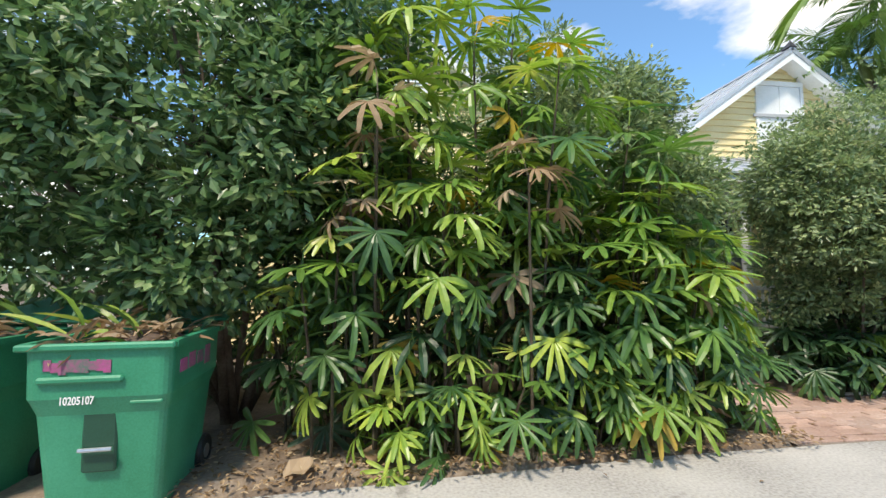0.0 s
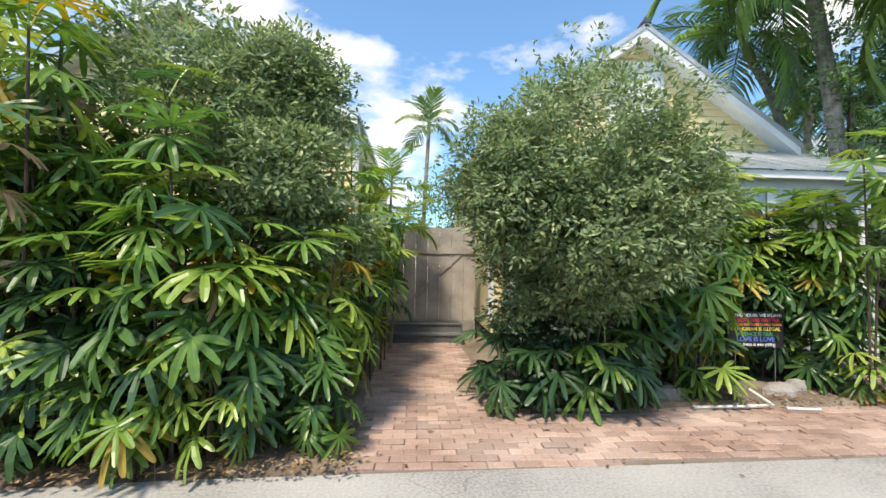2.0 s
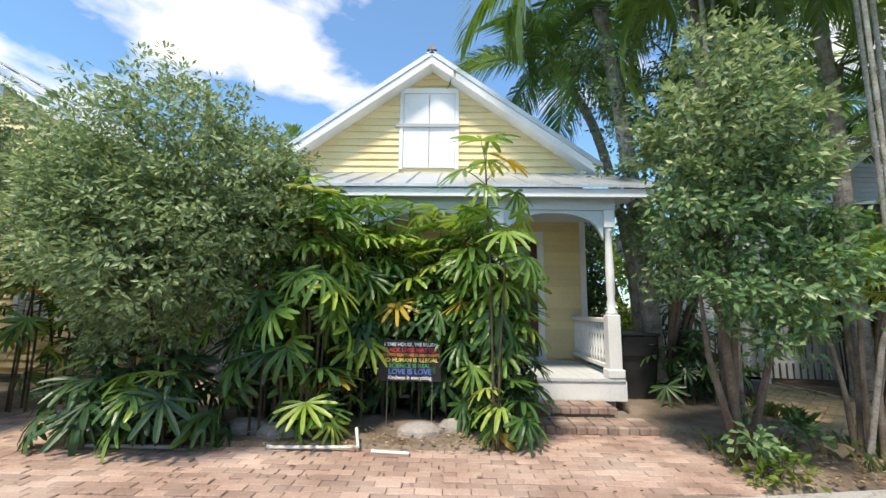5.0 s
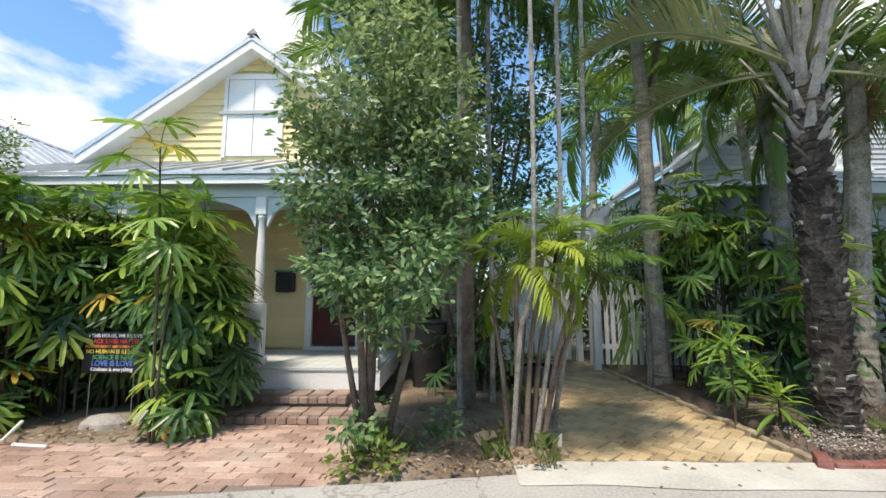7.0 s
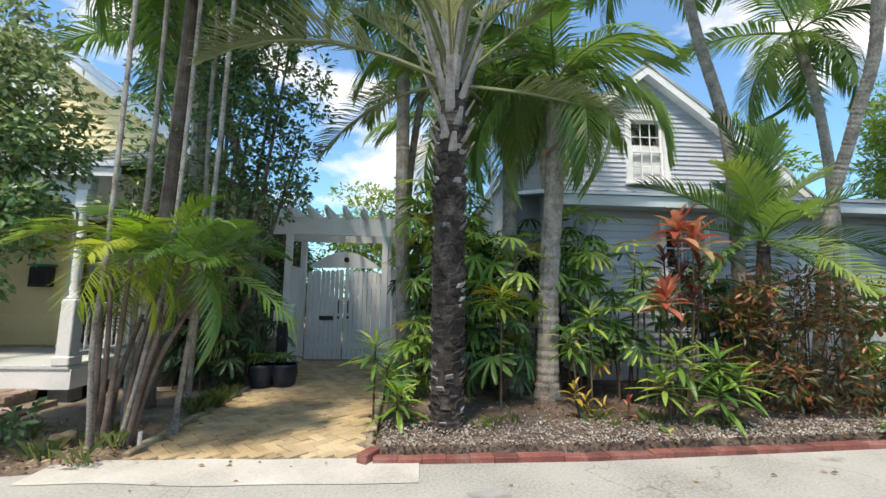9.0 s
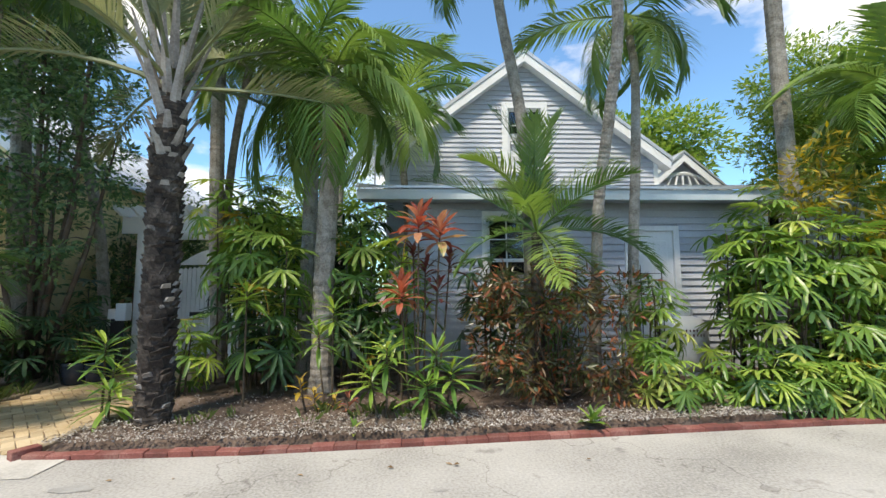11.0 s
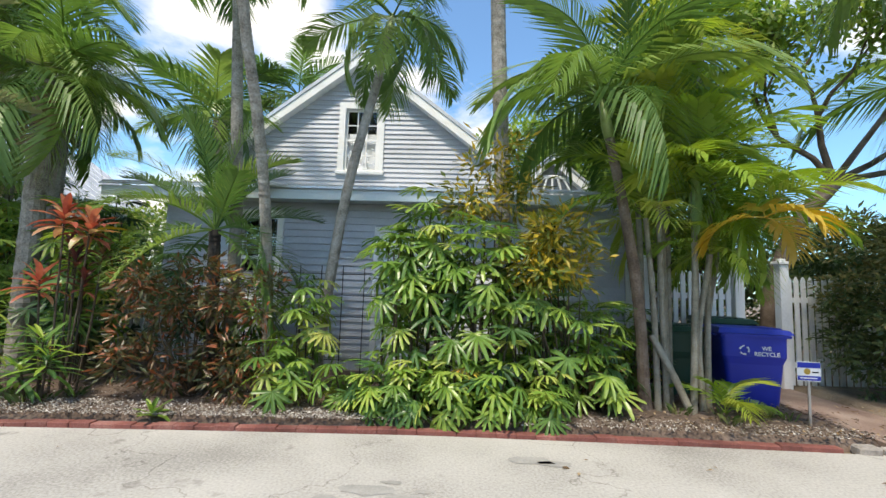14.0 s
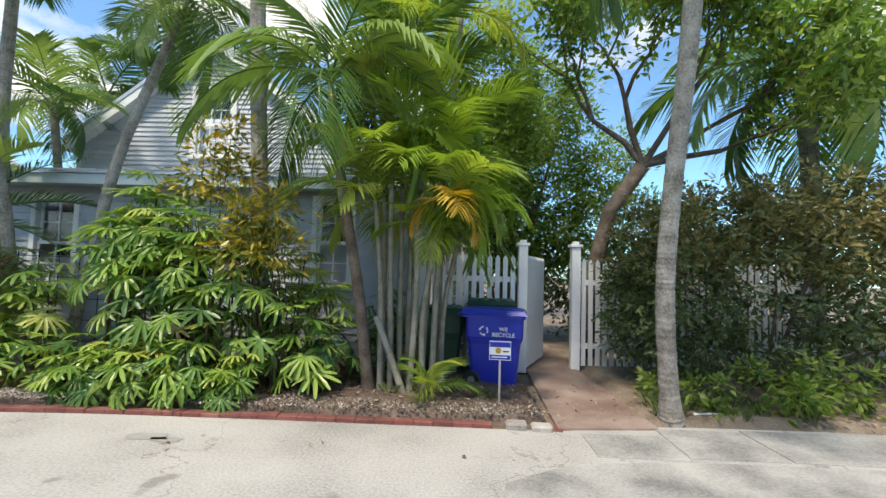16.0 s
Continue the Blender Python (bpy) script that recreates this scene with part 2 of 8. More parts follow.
M_BOOT = surface("grey frond bases", ((0.16, 0.145, 0.13), (0.29, 0.27, 0.245), (0.4, 0.38, 0.35)), 5, 40, 0.8, 0.4, 0.005)
M_FAN = foliage("lady palm leaf", ((0.0, (0.039, 0.097, 0.033)), (0.3, (0.082, 0.176, 0.046)), (0.62, (0.171, 0.301, 0.053)), (0.92, (0.386, 0.482, 0.081))), "object", 0.36, 0.28)
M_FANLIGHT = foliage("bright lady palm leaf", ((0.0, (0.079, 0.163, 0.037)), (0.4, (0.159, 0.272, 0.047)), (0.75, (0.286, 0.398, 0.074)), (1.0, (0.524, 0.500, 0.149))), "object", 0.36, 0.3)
# Dark copy of the leaf: shade inside and under growth put into the colour
M_FANDARK = foliage("shade-toned dark lady palm leaf", ((0.0, (0.022, 0.055, 0.025)), (0.5, (0.045, 0.107, 0.039)), (1.0, (0.098, 0.176, 0.048))), "object", 0.4, 0.25)
M_DEAD = foliage("dry palm leaf", ((0.0, (0.24, 0.15, 0.08)), (0.6, (0.38, 0.28, 0.18)), (1.0, (0.46, 0.36, 0.25))), "object", 0.8, 0.2, 0.2)
M_YELLEAF = foliage("yellowing leaf", ((0.0, (0.36, 0.25, 0.03)), (0.6, (0.5, 0.34, 0.05)), (1.0, (0.52, 0.38, 0.1))), "object", 0.5, 0.3)
M_SMALL = foliage("small glossy leaf", ((0.0, (0.044, 0.098, 0.043)), (0.35, (0.090, 0.172, 0.066)), (0.7, (0.159, 0.254, 0.094)), (1.0, (0.304, 0.391, 0.175))), "island", 0.36, 0.25)
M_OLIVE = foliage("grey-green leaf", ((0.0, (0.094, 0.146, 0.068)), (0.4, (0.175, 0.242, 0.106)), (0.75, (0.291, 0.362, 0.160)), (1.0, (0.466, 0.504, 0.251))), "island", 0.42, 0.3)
M_DEEP = foliage("deep green leaf", ((0.0, (0.032, 0.071, 0.029)), (0.5, (0.082, 0.143, 0.048)), (1.0, (0.190, 0.274, 0.079))), "island", 0.42, 0.2)
M_BRIGHT = foliage("light green tree leaf", ((0.0, (0.086, 0.164, 0.032)), (0.45, (0.166, 0.252, 0.049)), (1.0, (0.317, 0.378, 0.086))), "island", 0.42, 0.5)
M_HEDGE = foliage("dark hedge leaf", ((0.0, (0.040, 0.072, 0.027)), (0.5, (0.090, 0.135, 0.045)), (1.0, (0.21, 0.235, 0.080))), "island", 0.42, 0.3)
M_HEDGETOP = foliage("bronze hedge leaf", ((0.0, (0.092, 0.117, 0.036)), (0.5, (0.198, 0.179, 0.060)), (1.0, (0.343, 0.275, 0.108))), "island", 0.5, 0.28)
M_FROND = foliage("palm frond leaflets", ((0.0, (0.062, 0.128, 0.036)), (0.5, (0.135, 0.232, 0.052)), (1.0, (0.26, 0.345, 0.082))), "object", 0.38, 0.3)
M_FRONDLIGHT = foliage("bright palm frond leaflets", ((0.0, (0.129, 0.225, 0.033)), (0.5, (0.245, 0.350, 0.050)), (1.0, (0.431, 0.450, 0.090))), "object", 0.38, 0.35)
M_FRONDGREY = foliage("grey-green date frond", ((0.0, (0.109, 0.135, 0.070)), (0.5, (0.186, 0.216, 0.109)), (1.0, (0.310, 0.324, 0.154))), "object", 0.5, 0.25)
M_MAROON = foliage("dark maroon leaf", ((0.0, (0.05, 0.015, 0.015)), (0.5, (0.11, 0.03, 0.025)), (0.85, (0.2, 0.07, 0.04)), (1.0, (0.14, 0.16, 0.05))), "object", 0.35, 0.2)
M_TI = foliage("coral red leaf", ((0.0, (0.2, 0.045, 0.035)), (0.35, (0.40, 0.11, 0.07)), (0.7, (0.50, 0.23, 0.14)), (0.88, (0.45, 0.3, 0.14)), (1.0, (0.2, 0.26, 0.06))), "object", 0.35, 0.3)
M_CROTONRED = foliage("bronze croton leaf", ((0.0, (0.04, 0.06, 0.02)), (0.45, (0.085, 0.085, 0.03)), (0.7, (0.16, 0.075, 0.03)), (0.88, (0.36, 0.11, 0.05)), (1.0, (0.42, 0.2, 0.08))), "island", 0.36, 0.25)
M_CROTONYEL = foliage("yellow croton leaf", ((0.0, (0.060, 0.102, 0.019)), (0.4, (0.168, 0.180, 0.026)), (0.7, (0.408, 0.300, 0.030)), (1.0, (0.624, 0.432, 0.048))), "island", 0.36, 0.25)
M_LITTER = foliage("fallen leaves", ((0.0, (0.10, 0.06, 0.03)), (0.5, (0.25, 0.165, 0.09)), (0.85, (0.4, 0.3, 0.19)), (1.0, (0.5, 0.42, 0.3))), "island", 0.8, 0.1, 0.2)
M_GRASS = foliage("weedy grass", ((0.0, (0.05, 0.09, 0.02)), (0.6, (0.11, 0.16, 0.04)), (1.0, (0.24, 0.24, 0.1))), "island", 0.5, 0.3)
M_SHELL = surface("crushed shell chips", ((0.2, 0.175, 0.15), (0.36, 0.33, 0.295), (0.56, 0.54, 0.5)), 8, 60, 0.9, 0.3, 0.003, vary="island", vary_amount=0.3)
M_SIGNBLACK = surface("black sign board", ((0.012, 0.012, 0.016), (0.022, 0.022, 0.028)), 5, 50, 0.45, 0.05, 0.001)


def plain(name, c, rough=0.6):
    return surface(name, (tuple(v * 0.92 for v in c), c), 8, 60, rough, 0.05, 0.001)


# ---- mesh building ----
class Geo:
    """Vertices and faces gathered for one mesh."""

    def __init__(self):
        self.v, self.f = [], []

    def add(self, verts, faces):
        k = len(self.v)
        self.v.extend(tuple(p) for p in verts)
        self.f.extend(tuple(i + k for i in q) for q in faces)
        return self

    def prism(self, low, high, y0, y1):
        """A solid between y0 and y1 whose outline, in x and z, is given counterclockwise as points."""
        pts = list(low) + list(high)
        n = len(pts)
        self.add([(x, y0, z) for x, z in pts] + [(x, y1, z) for x, z in pts],
                 [tuple(range(n)), tuple(range(2 * n - 1, n - 1, -1))] + [(i, i + n, (i + 1) % n + n, (i + 1) % n) for i in range(n)])
        return self

    def box(self, x0, y0, z0, x1, y1, z1, bev=0.0):
        if bev <= 0:
            v = [(x, y, z) for z in (z0, z1) for x, y in ((x0, y0), (x1, y0), (x1, y1), (x0, y1))]
            return self.add(v, [(3, 2, 1, 0), (4, 5, 6, 7), (0, 1, 5, 4), (1, 2, 6, 5), (2, 3, 7, 6), (3, 0, 4, 7)])
        b = bev
        rings = []
        for z, o in ((z0, b), (z0 + b, 0), (z1 - b, 0), (z1, b)):
            for x, y, sx, sy in ((x0, y0, 1, 1), (x1, y0, -1, 1), (x1, y1, -1, -1), (x0, y1, 1, -1)):
                e = b if o == 0 else 0
                if sx * sy > 0:
                    rings += [(x + sx * o, y + sy * (o + e), z), (x + sx * (o + e), y + sy * o, z)]
                else:
                    rings += [(x + sx * (o + e), y + sy * o, z), (x + sx * o, y + sy * (o + e), z)]
        f = [tuple(range(7, -1, -1)), tuple(range(24, 32))]
        for r in range(3):
            f += [(r * 8 + i, r * 8 + (i + 1) % 8, r * 8 + 8 + (i + 1) % 8, r * 8 + 8 + i) for i in range(8)]
        return self.add(rings, f)

    def tube(self, pts, radii, n=8, caps=True):
        pts = [Vector(p) for p in pts]
        k = len(pts)
        radii = [radii] * k if isinstance(radii, (int, float)) else radii
        side = None
        rows = []
        for i, p in enumerate(pts):
            way = (pts[min(i + 1, k - 1)] - pts[max(i - 1, 0)]).normalized()
            if side is None:
                side = way.orthogonal().normalized()
            side = (side - way * side.dot(way)).normalized()
            up = way.cross(side)
            rows += [p + radii[i] * (math.cos(2 * math.pi * a / n) * side + math.sin(2 * math.pi * a / n) * up) for a in range(n)]
        f = [(i * n + a, i * n + (a + 1) % n, (i + 1) * n + (a + 1) % n, (i + 1) * n + a) for i in range(k - 1) for a in range(n)]
        if caps:
            f += [tuple(range(n - 1, -1, -1)), tuple(range((k - 1) * n, k * n))]
        return self.add(rows, f)

    def lathe(self, profile, n=12, cx=0.0, cy=0.0):
        return self.tube([(cx, cy, z) for r, z in profile], [r for r, z in profile], n)

    def moved(self, m):
        self.v = [tuple(m @ Vector(p)) for p in self.v]
        return self

    def mesh(self, name, mat, smooth=False):
        me = bpy.data.meshes.new(name)
        me.from_pydata(self.v, [], self.f)
        me.materials.append(mat)
        if smooth:
            me.shade_smooth()
        me.update()
        return me


def part(name, geo, mat, parent=None, label="", smooth=False):
    """One mesh object, under a thing or under a part."""
    ob = new(name, geo.mesh(name, mat, smooth))
    ob.parent = parent
    return tagged(ob, label) if label else ob


def piece(name, mesh, parent, m):
    ob = new(name, mesh)
    ob.parent = parent
    ob.matrix_basis = m
    return ob


def thing(name, x, y, z, label, category, group="", turn=0.0):
    ob = new(name)
    ob.empty_display_size = 0.1
    ob.matrix_basis = pose(x, y, z, 0, 0, turn)
    return tagged(ob, label, category, group)


def setting(name, geo, mat, label, category=""):
    ob = part(name, geo, mat)
    return tagged(ob, label, category or name.split("_")[0], kind="structure")


def wobble(x, y, s=1.0, seed=0.0):
    return noise.noise(Vector((x * s, y * s, seed)))


# ---- ground, road and beds ----
EDGE_X = [-60, -6, -2.5, 0.5, 3, 7.2, 9.2, 11, 13.3, 15, 16.6, 18.9, 21.2, 23, 26, 27.2, 29, 33, 80]
EDGE_Y = [1.5, 3.0, 3.32, 3.58, 3.66, 3.78, 4.1, 4.38, 4.44, 4.47, 4.6, 4.79, 4.96, 5.0, 5.03, 5.3, 5.35, 5.2, 4.0]


def edge(x):
    """Where the road ends towards the houses."""
    return float(np.interp(x, EDGE_X, EDGE_Y))


def sheet(x0, x1, low, high, z, bumps, step, seed):
    """A bumpy strip of ground between two borders, with its side down to the ground below."""
    g = Geo()
    nx, ny = max(2, int((x1 - x0) / step)), max(2, int((high((x0 + x1) / 2) - low((x0 + x1) / 2)) / step))
    for i in range(nx + 1):
        x = x0 + (x1 - x0) * i / nx
        for j in range(ny + 1):
            y = low(x) + (high(x) - low(x)) * j / ny
            rim = min(1.0, j / 1.5, (ny - j) / 1.5, i / 1.5, (nx - i) / 1.5)
            h = bumps * (wobble(x, y, 1.1, seed) + 0.5 * wobble(x, y, 3.1, seed) + 0.25 * wobble(x, y, 8, seed))
            g.v.append((x, y, -0.05 if rim == 0 else z * min(1, 0.4 + rim) + h * rim))
    g.f = [(i * (ny + 1) + j, (i + 1) * (ny + 1) + j, (i + 1) * (ny + 1) + j + 1, i * (ny + 1) + j + 1) for i in range(nx) for j in range(ny)]
    return g


g = Geo().add([(-400, -400, -0.03), (400, -400, -0.03), (400, 400, -0.03), (-400, 400, -0.03)], [(0, 1, 2, 3)])
setting("ground", g, M_SOIL, "bare sandy soil reaching away under the houses", "ground")
g = Geo()
xs = [-60, -40, -20] + [-8 + 0.5 * i for i in range(80)] + [40, 60, 80]
for x in xs:
    g.v += [(x, -3.4, 0.0), (x, edge(x) + 0.012 * wobble(x, 0, 2.0), 0.0), (x, edge(x) + 0.02 + 0.012 * wobble(x, 0, 2.0), -0.06)]
g.f = [f for i in range(len(xs) - 1) for f in ((i * 3, i * 3 + 3, i * 3 + 4, i * 3 + 1), (i * 3 + 1, i * 3 + 4, i * 3 + 5, i * 3 + 2))]
setting("road", g, M_ROAD, "narrow lane of pale worn concrete with stains and cracks", "road")
# Unseen wall, added behind the viewpoint to cut low sky fill on the planting
setting("wall_south", Geo().box(-40, -3.75, -0.05, 70, -3.5, 2.6), M_STONE, "unseen plain wall added to hold low sky light off the lane", "wall")
# the darker old surface at the lane's far end, and small dark stains
g = Geo()
g.v = [(25.1, -2.5, 0.004), (25.25, 2.0, 0.004), (25.4, 3.3, 0.004), (25.36, 3.9, 0.004), (25.75, 4.15, 0.004), (26.05, 4.3, 0.004), (27.0, 4.42, 0.004), (28.2, 4.44, 0.004), (31, 4.4, 0.004), (36, 4.2, 0.004), (36, -2.5, 0.004)]
g.f = [tuple(range(len(g.v)))]
setting("road_patch", g, M_PATCH, "older dark grey patch of rough road surface", "road")
rng = random.Random(5)
g = Geo()
for cx, cy, r in ((20.82, 3.76, 0.16), (21.1, 3.66, 0.11), (21.0, 3.9, 0.07), (20.55, 3.62, 0.08), (21.25, 3.78, 0.06), (22.15, 4.45, 0.17), (22.35, 4.4, 0.12), (20.3, 3.3, 0.1), (16.7, 3.75, 0.05), (14.0, 3.9, 0.13), (19.4, 3.05, 0.12), (12.1, 3.3, 0.1)):
    k = len(g.v)
    g.v += [(cx + 1.5 * r * math.cos(a * 0.524) * rng.uniform(0.6, 1.1), cy + 0.55 * r * math.sin(a * 0.524) * rng.uniform(0.6, 1.1), 0.0045) for a in range(12)]
    g.f.append(tuple(range(k, k + 12)))
setting("road_stain", g, surface("oil stain", ((0.24, 0.235, 0.22), (0.36, 0.35, 0.33)), 5, 50, 0.8, 0.2, 0.002), "dark oily stains on the concrete lane", "stain")

setting("bed_west", sheet(-9, 1.75, edge, lambda x: 8.2, 0.05, 0.035, 0.16, 1.0), M_SOIL, "leaf-strewn soil bed below the palm thicket", "bed")
setting("bed_porch", sheet(3.05, 7.3, lambda x: 4.86 + 0.06 * wobble(x, 3, 1.2), lambda x: 6.5, 0.05, 0.05, 0.12, 2.0), M_SOIL, "bare soil bed before the yellow porch", "bed")
setting("bed_middle", sheet(9.2, 11.04, lambda x: edge(x) + 0.05, lambda x: 10.5, 0.04, 0.04, 0.14, 3.0), M_SOIL, "shaded soil strip between brick yard and driveway", "bed")
setting("bed_east", sheet(13.08, 26.02, lambda x: edge(x) + 0.1, lambda x: 7.7, 0.09, 0.035, 0.16, 4.0), M_MULCH, "mulched bed behind the red brick kerb", "bed")
setting("bed_hedge", sheet(27.1, 40, lambda x: edge(x) + 0.04, lambda x: 9.0, 0.05, 0.04, 0.2, 5.0), M_SOIL, "weedy soil under the dark hedge", "bed")
setting("bed_yard", sheet(13.05, 24.0, lambda x: 7.6, lambda x: 12.0, 0.03, 0.03, 0.4, 6.0), M_MULCH, "shaded yard soil beside the grey house", "bed")
# cement apron before the driveway, and the red path to the side gate
g = Geo()
k = 24
for i in range(k + 1):
    x = 10.6 + 2.9 * i / k
    g.v += [(x, 4.12 + 0.05 * wobble(x, 7, 1.3) - 0.05 * (i / k), 0.006), (x, 4.56 + 0.03 * wobble(x, 9, 2), 0.012)]
g.f = [(2 * i, 2 * i + 2, 2 * i + 3, 2 * i + 1) for i in range(k)]
setting("apron", g, M_APRON, "cracked cement apron before the tan brick driveway", "pavement")
g = Geo()
k = 14
for i in range(k + 1):
    s = i / k
    y = 5.06 + 5.5 * s
    x0, x1 = 26.04 + 0.10 * min(1, s * 2.2), 27.12 - 0.1 * min(1, s * 2)
    g.v += [(x0, y + 0.0, 0.02), (x1, y + 0.12 * (1 - s), 0.02), (x1, y + 0.12 * (1 - s), -0.05), (x0, y, -0.05)]
g.f = [f for i in range(k) for f in ((4 * i, 4 * i + 1, 4 * i + 5, 4 * i + 4), (4 * i + 1, 4 * i + 2, 4 * i + 6, 4 * i + 5), (4 * i + 3, 4 * i, 4 * i + 4, 4 * i + 7))] + [(3, 2, 1, 0)]
setting("path", g, M_REDPATH, "reddish cement path leading through the side gate", "pavement")
g = Geo()
for x0, x1, y0, y1 in ((26.25, 27.05, 4.45, 4.98), (27.08, 27.95, 4.5, 5.2), (27.98, 29.4, 4.5, 5.25), (29.43, 31, 4.45, 5.2)):
    g.box(x0, y0, -0.05, x1, y1, 0.012, 0.004)
setting("slab", g, M_PATCH, "worn cement slabs along the lane's edge", "pavement")
# sand between the pavers
g = Geo().add([(1.66, 3.6, -0.004), (9.28, 3.6, -0.004), (9.28, 5.1, -0.004), (1.66, 5.1, -0.004), (1.5, 5.1, -0.004), (3.1, 5.1, -0.004), (3.1, 9.2, -0.004), (1.5, 9.2, -0.004),
               (7.2, 5.1, -0.004), (9.28, 5.1, -0.004), (9.28, 6.5, -0.004), (7.2, 6.5, -0.004)], [(0, 1, 2, 3), (4, 5, 6, 7), (8, 9, 10, 11)])
setting("joint_sand_yard", g, M_SAND, "sandy joints under the pink brick yard", "pavement")
g = Geo().add([(11.02, 4.5, -0.004), (13.1, 4.5, -0.004), (12.95, 10.6, -0.004), (10.9, 10.6, -0.004)], [(0, 1, 2, 3)])
setting("joint_sand_drive", g, M_SAND, "sandy joints under the tan brick driveway", "pavement")


# ---- house building ----
def boards(wall, x0, x1, y, z0, z1, step, mat, holes=(), roof=None):
    """Clapboards on a wall that faces -y: each board is a piece. roof(z) gives the outline's ends at a height."""
    z = z0
    while z < z1 - 0.02:
        t = min(z + step, z1)
        ends = [(x0, x0, x1, x1)]
        if roof:
            a, b = roof(z), roof(t)
            if a[1] - a[0] < 0.05:
                break
            b = b if b[1] > b[0] else ((a[0] + a[1]) / 2,) * 2
            ends = [(max(x0, a[0]), max(x0, b[0]), min(x1, a[1]), min(x1, b[1]))]
        for hx0, hx1, hz0, hz1 in holes:
            if hz0 < t - 0.01 and hz1 > z + 0.01:
                cut = []
                for e in ends:
                    if hx0 > e[0] and hx0 < e[2] + 9 and min(hx0, e[2]) - e[0] > 0.03:
                        cut.append((e[0], e[1], min(hx0, e[2]), min(hx0, e[3])))
                    if hx1 < e[2] and e[2] - max(hx1, e[0]) > 0.03:
                        cut.append((max(hx1, e[0]), max(hx1, e[1]), e[2], e[3]))
                ends = cut
        for a0, b0, a1, b1 in ends:
            g = Geo().add([(a0, y - 0.036, z), (a1, y - 0.036, z), (b1, y - 0.006, t), (b0, y - 0.006, t), (a0, y, z), (a1, y, z), (b1, y, t), (b0, y, t)],
                          [(0, 1, 2, 3), (4, 7, 6, 5), (0, 4, 5, 1), (2, 6, 7, 3), (0, 3, 7, 4), (1, 5, 6, 2)])
            part("board", g, mat, wall)
        z = t


def wall_with_holes(house, name, x0, x1, y0, y1, z0, z1, holes, mat):
    """A wall of real thickness, built round its openings."""
    g = Geo()
    xs = sorted({x0, x1, *[v for h in holes for v in h[:2]]})
    for a, b in zip(xs, xs[1:]):
        cuts = sorted((h[2], h[3]) for h in holes if h[0] < (a + b) / 2 < h[1])
        z = z0
        for c, d in cuts:
            if c > z:
                g.box(a, y0, z, b, y1, c)
            z = d
        if z < z1:
            g.box(a, y0, z, b, y1, z1)
    return part(name, g, mat, house)


def sash_window(house, x0, x1, z0, z1, y, trim, cols, rows, blind=0.6, name="window"):
    """A white double-hung window in a wall that faces -y; x0 to z1 is the outside of its trim."""
    g = Geo()
    t = trim
    g.box(x0, y - 0.06, z0, x0 + t, y + 0.04, z1).box(x1 - t, y - 0.06, z0, x1, y + 0.04, z1)
    g.box(x0 + t, y - 0.06, z1 - t, x1 - t, y + 0.04, z1)
    w = part(name, g, M_WHITE, house)
    part("sill", Geo().box(x0 - 0.03, y - 0.1, z0 - 0.03, x1 + 0.03, y + 0.04, z0 + 0.05, 0.01), M_WHITE, w)
    a, b, c, d = x0 + t, x1 - t, z0 + 0.06, z1 - t
    mid = (c + d) / 2
    for lo, hi, yy in ((c, mid + 0.02, y + 0.0), (mid - 0.02, d, y + 0.035)):
        f = Geo()
        f.box(a, yy, lo, a + 0.05, yy + 0.032, hi).box(b - 0.05, yy, lo, b, yy + 0.032, hi)
        f.box(a + 0.05, yy, lo, b - 0.05, yy + 0.032, lo + 0.05).box(a + 0.05, yy, hi - 0.05, b - 0.05, yy + 0.032, hi)
        for i in range(1, cols):
            x = a + 0.05 + (b - a - 0.1) * i / cols
            f.box(x - 0.011, yy + 0.004, lo + 0.05, x + 0.011, yy + 0.028, hi - 0.05)
        for i in range(1, rows):
            z = lo + 0.05 + (hi - lo - 0.1) * i / rows
            f.box(a + 0.05, yy + 0.006, z - 0.011, b - 0.05, yy + 0.026, z + 0.011)
        part("sash", f, M_WHITE, w)
        p = part("pane", Geo().box(a + 0.03, yy + 0.014, lo + 0.03, b - 0.03, yy + 0.018, hi - 0.03), M_GLASS, w)
        p.visible_shadow = False
    drop = d - (d - c) * (1 - blind)
    part("blind", Geo().box(a - 0.02, y + 0.11, c, b + 0.02, y + 0.12, min(drop, d)), M_CURTAIN, w)
    # Near-black sheet behind the panes paints the darkness of an unlit room
    part("unlit_room_sheet", Geo().box(a - 0.1, y + 0.42, c - 0.1, b + 0.1, y + 0.45, d + 0.1), M_DARK, w)
    return w


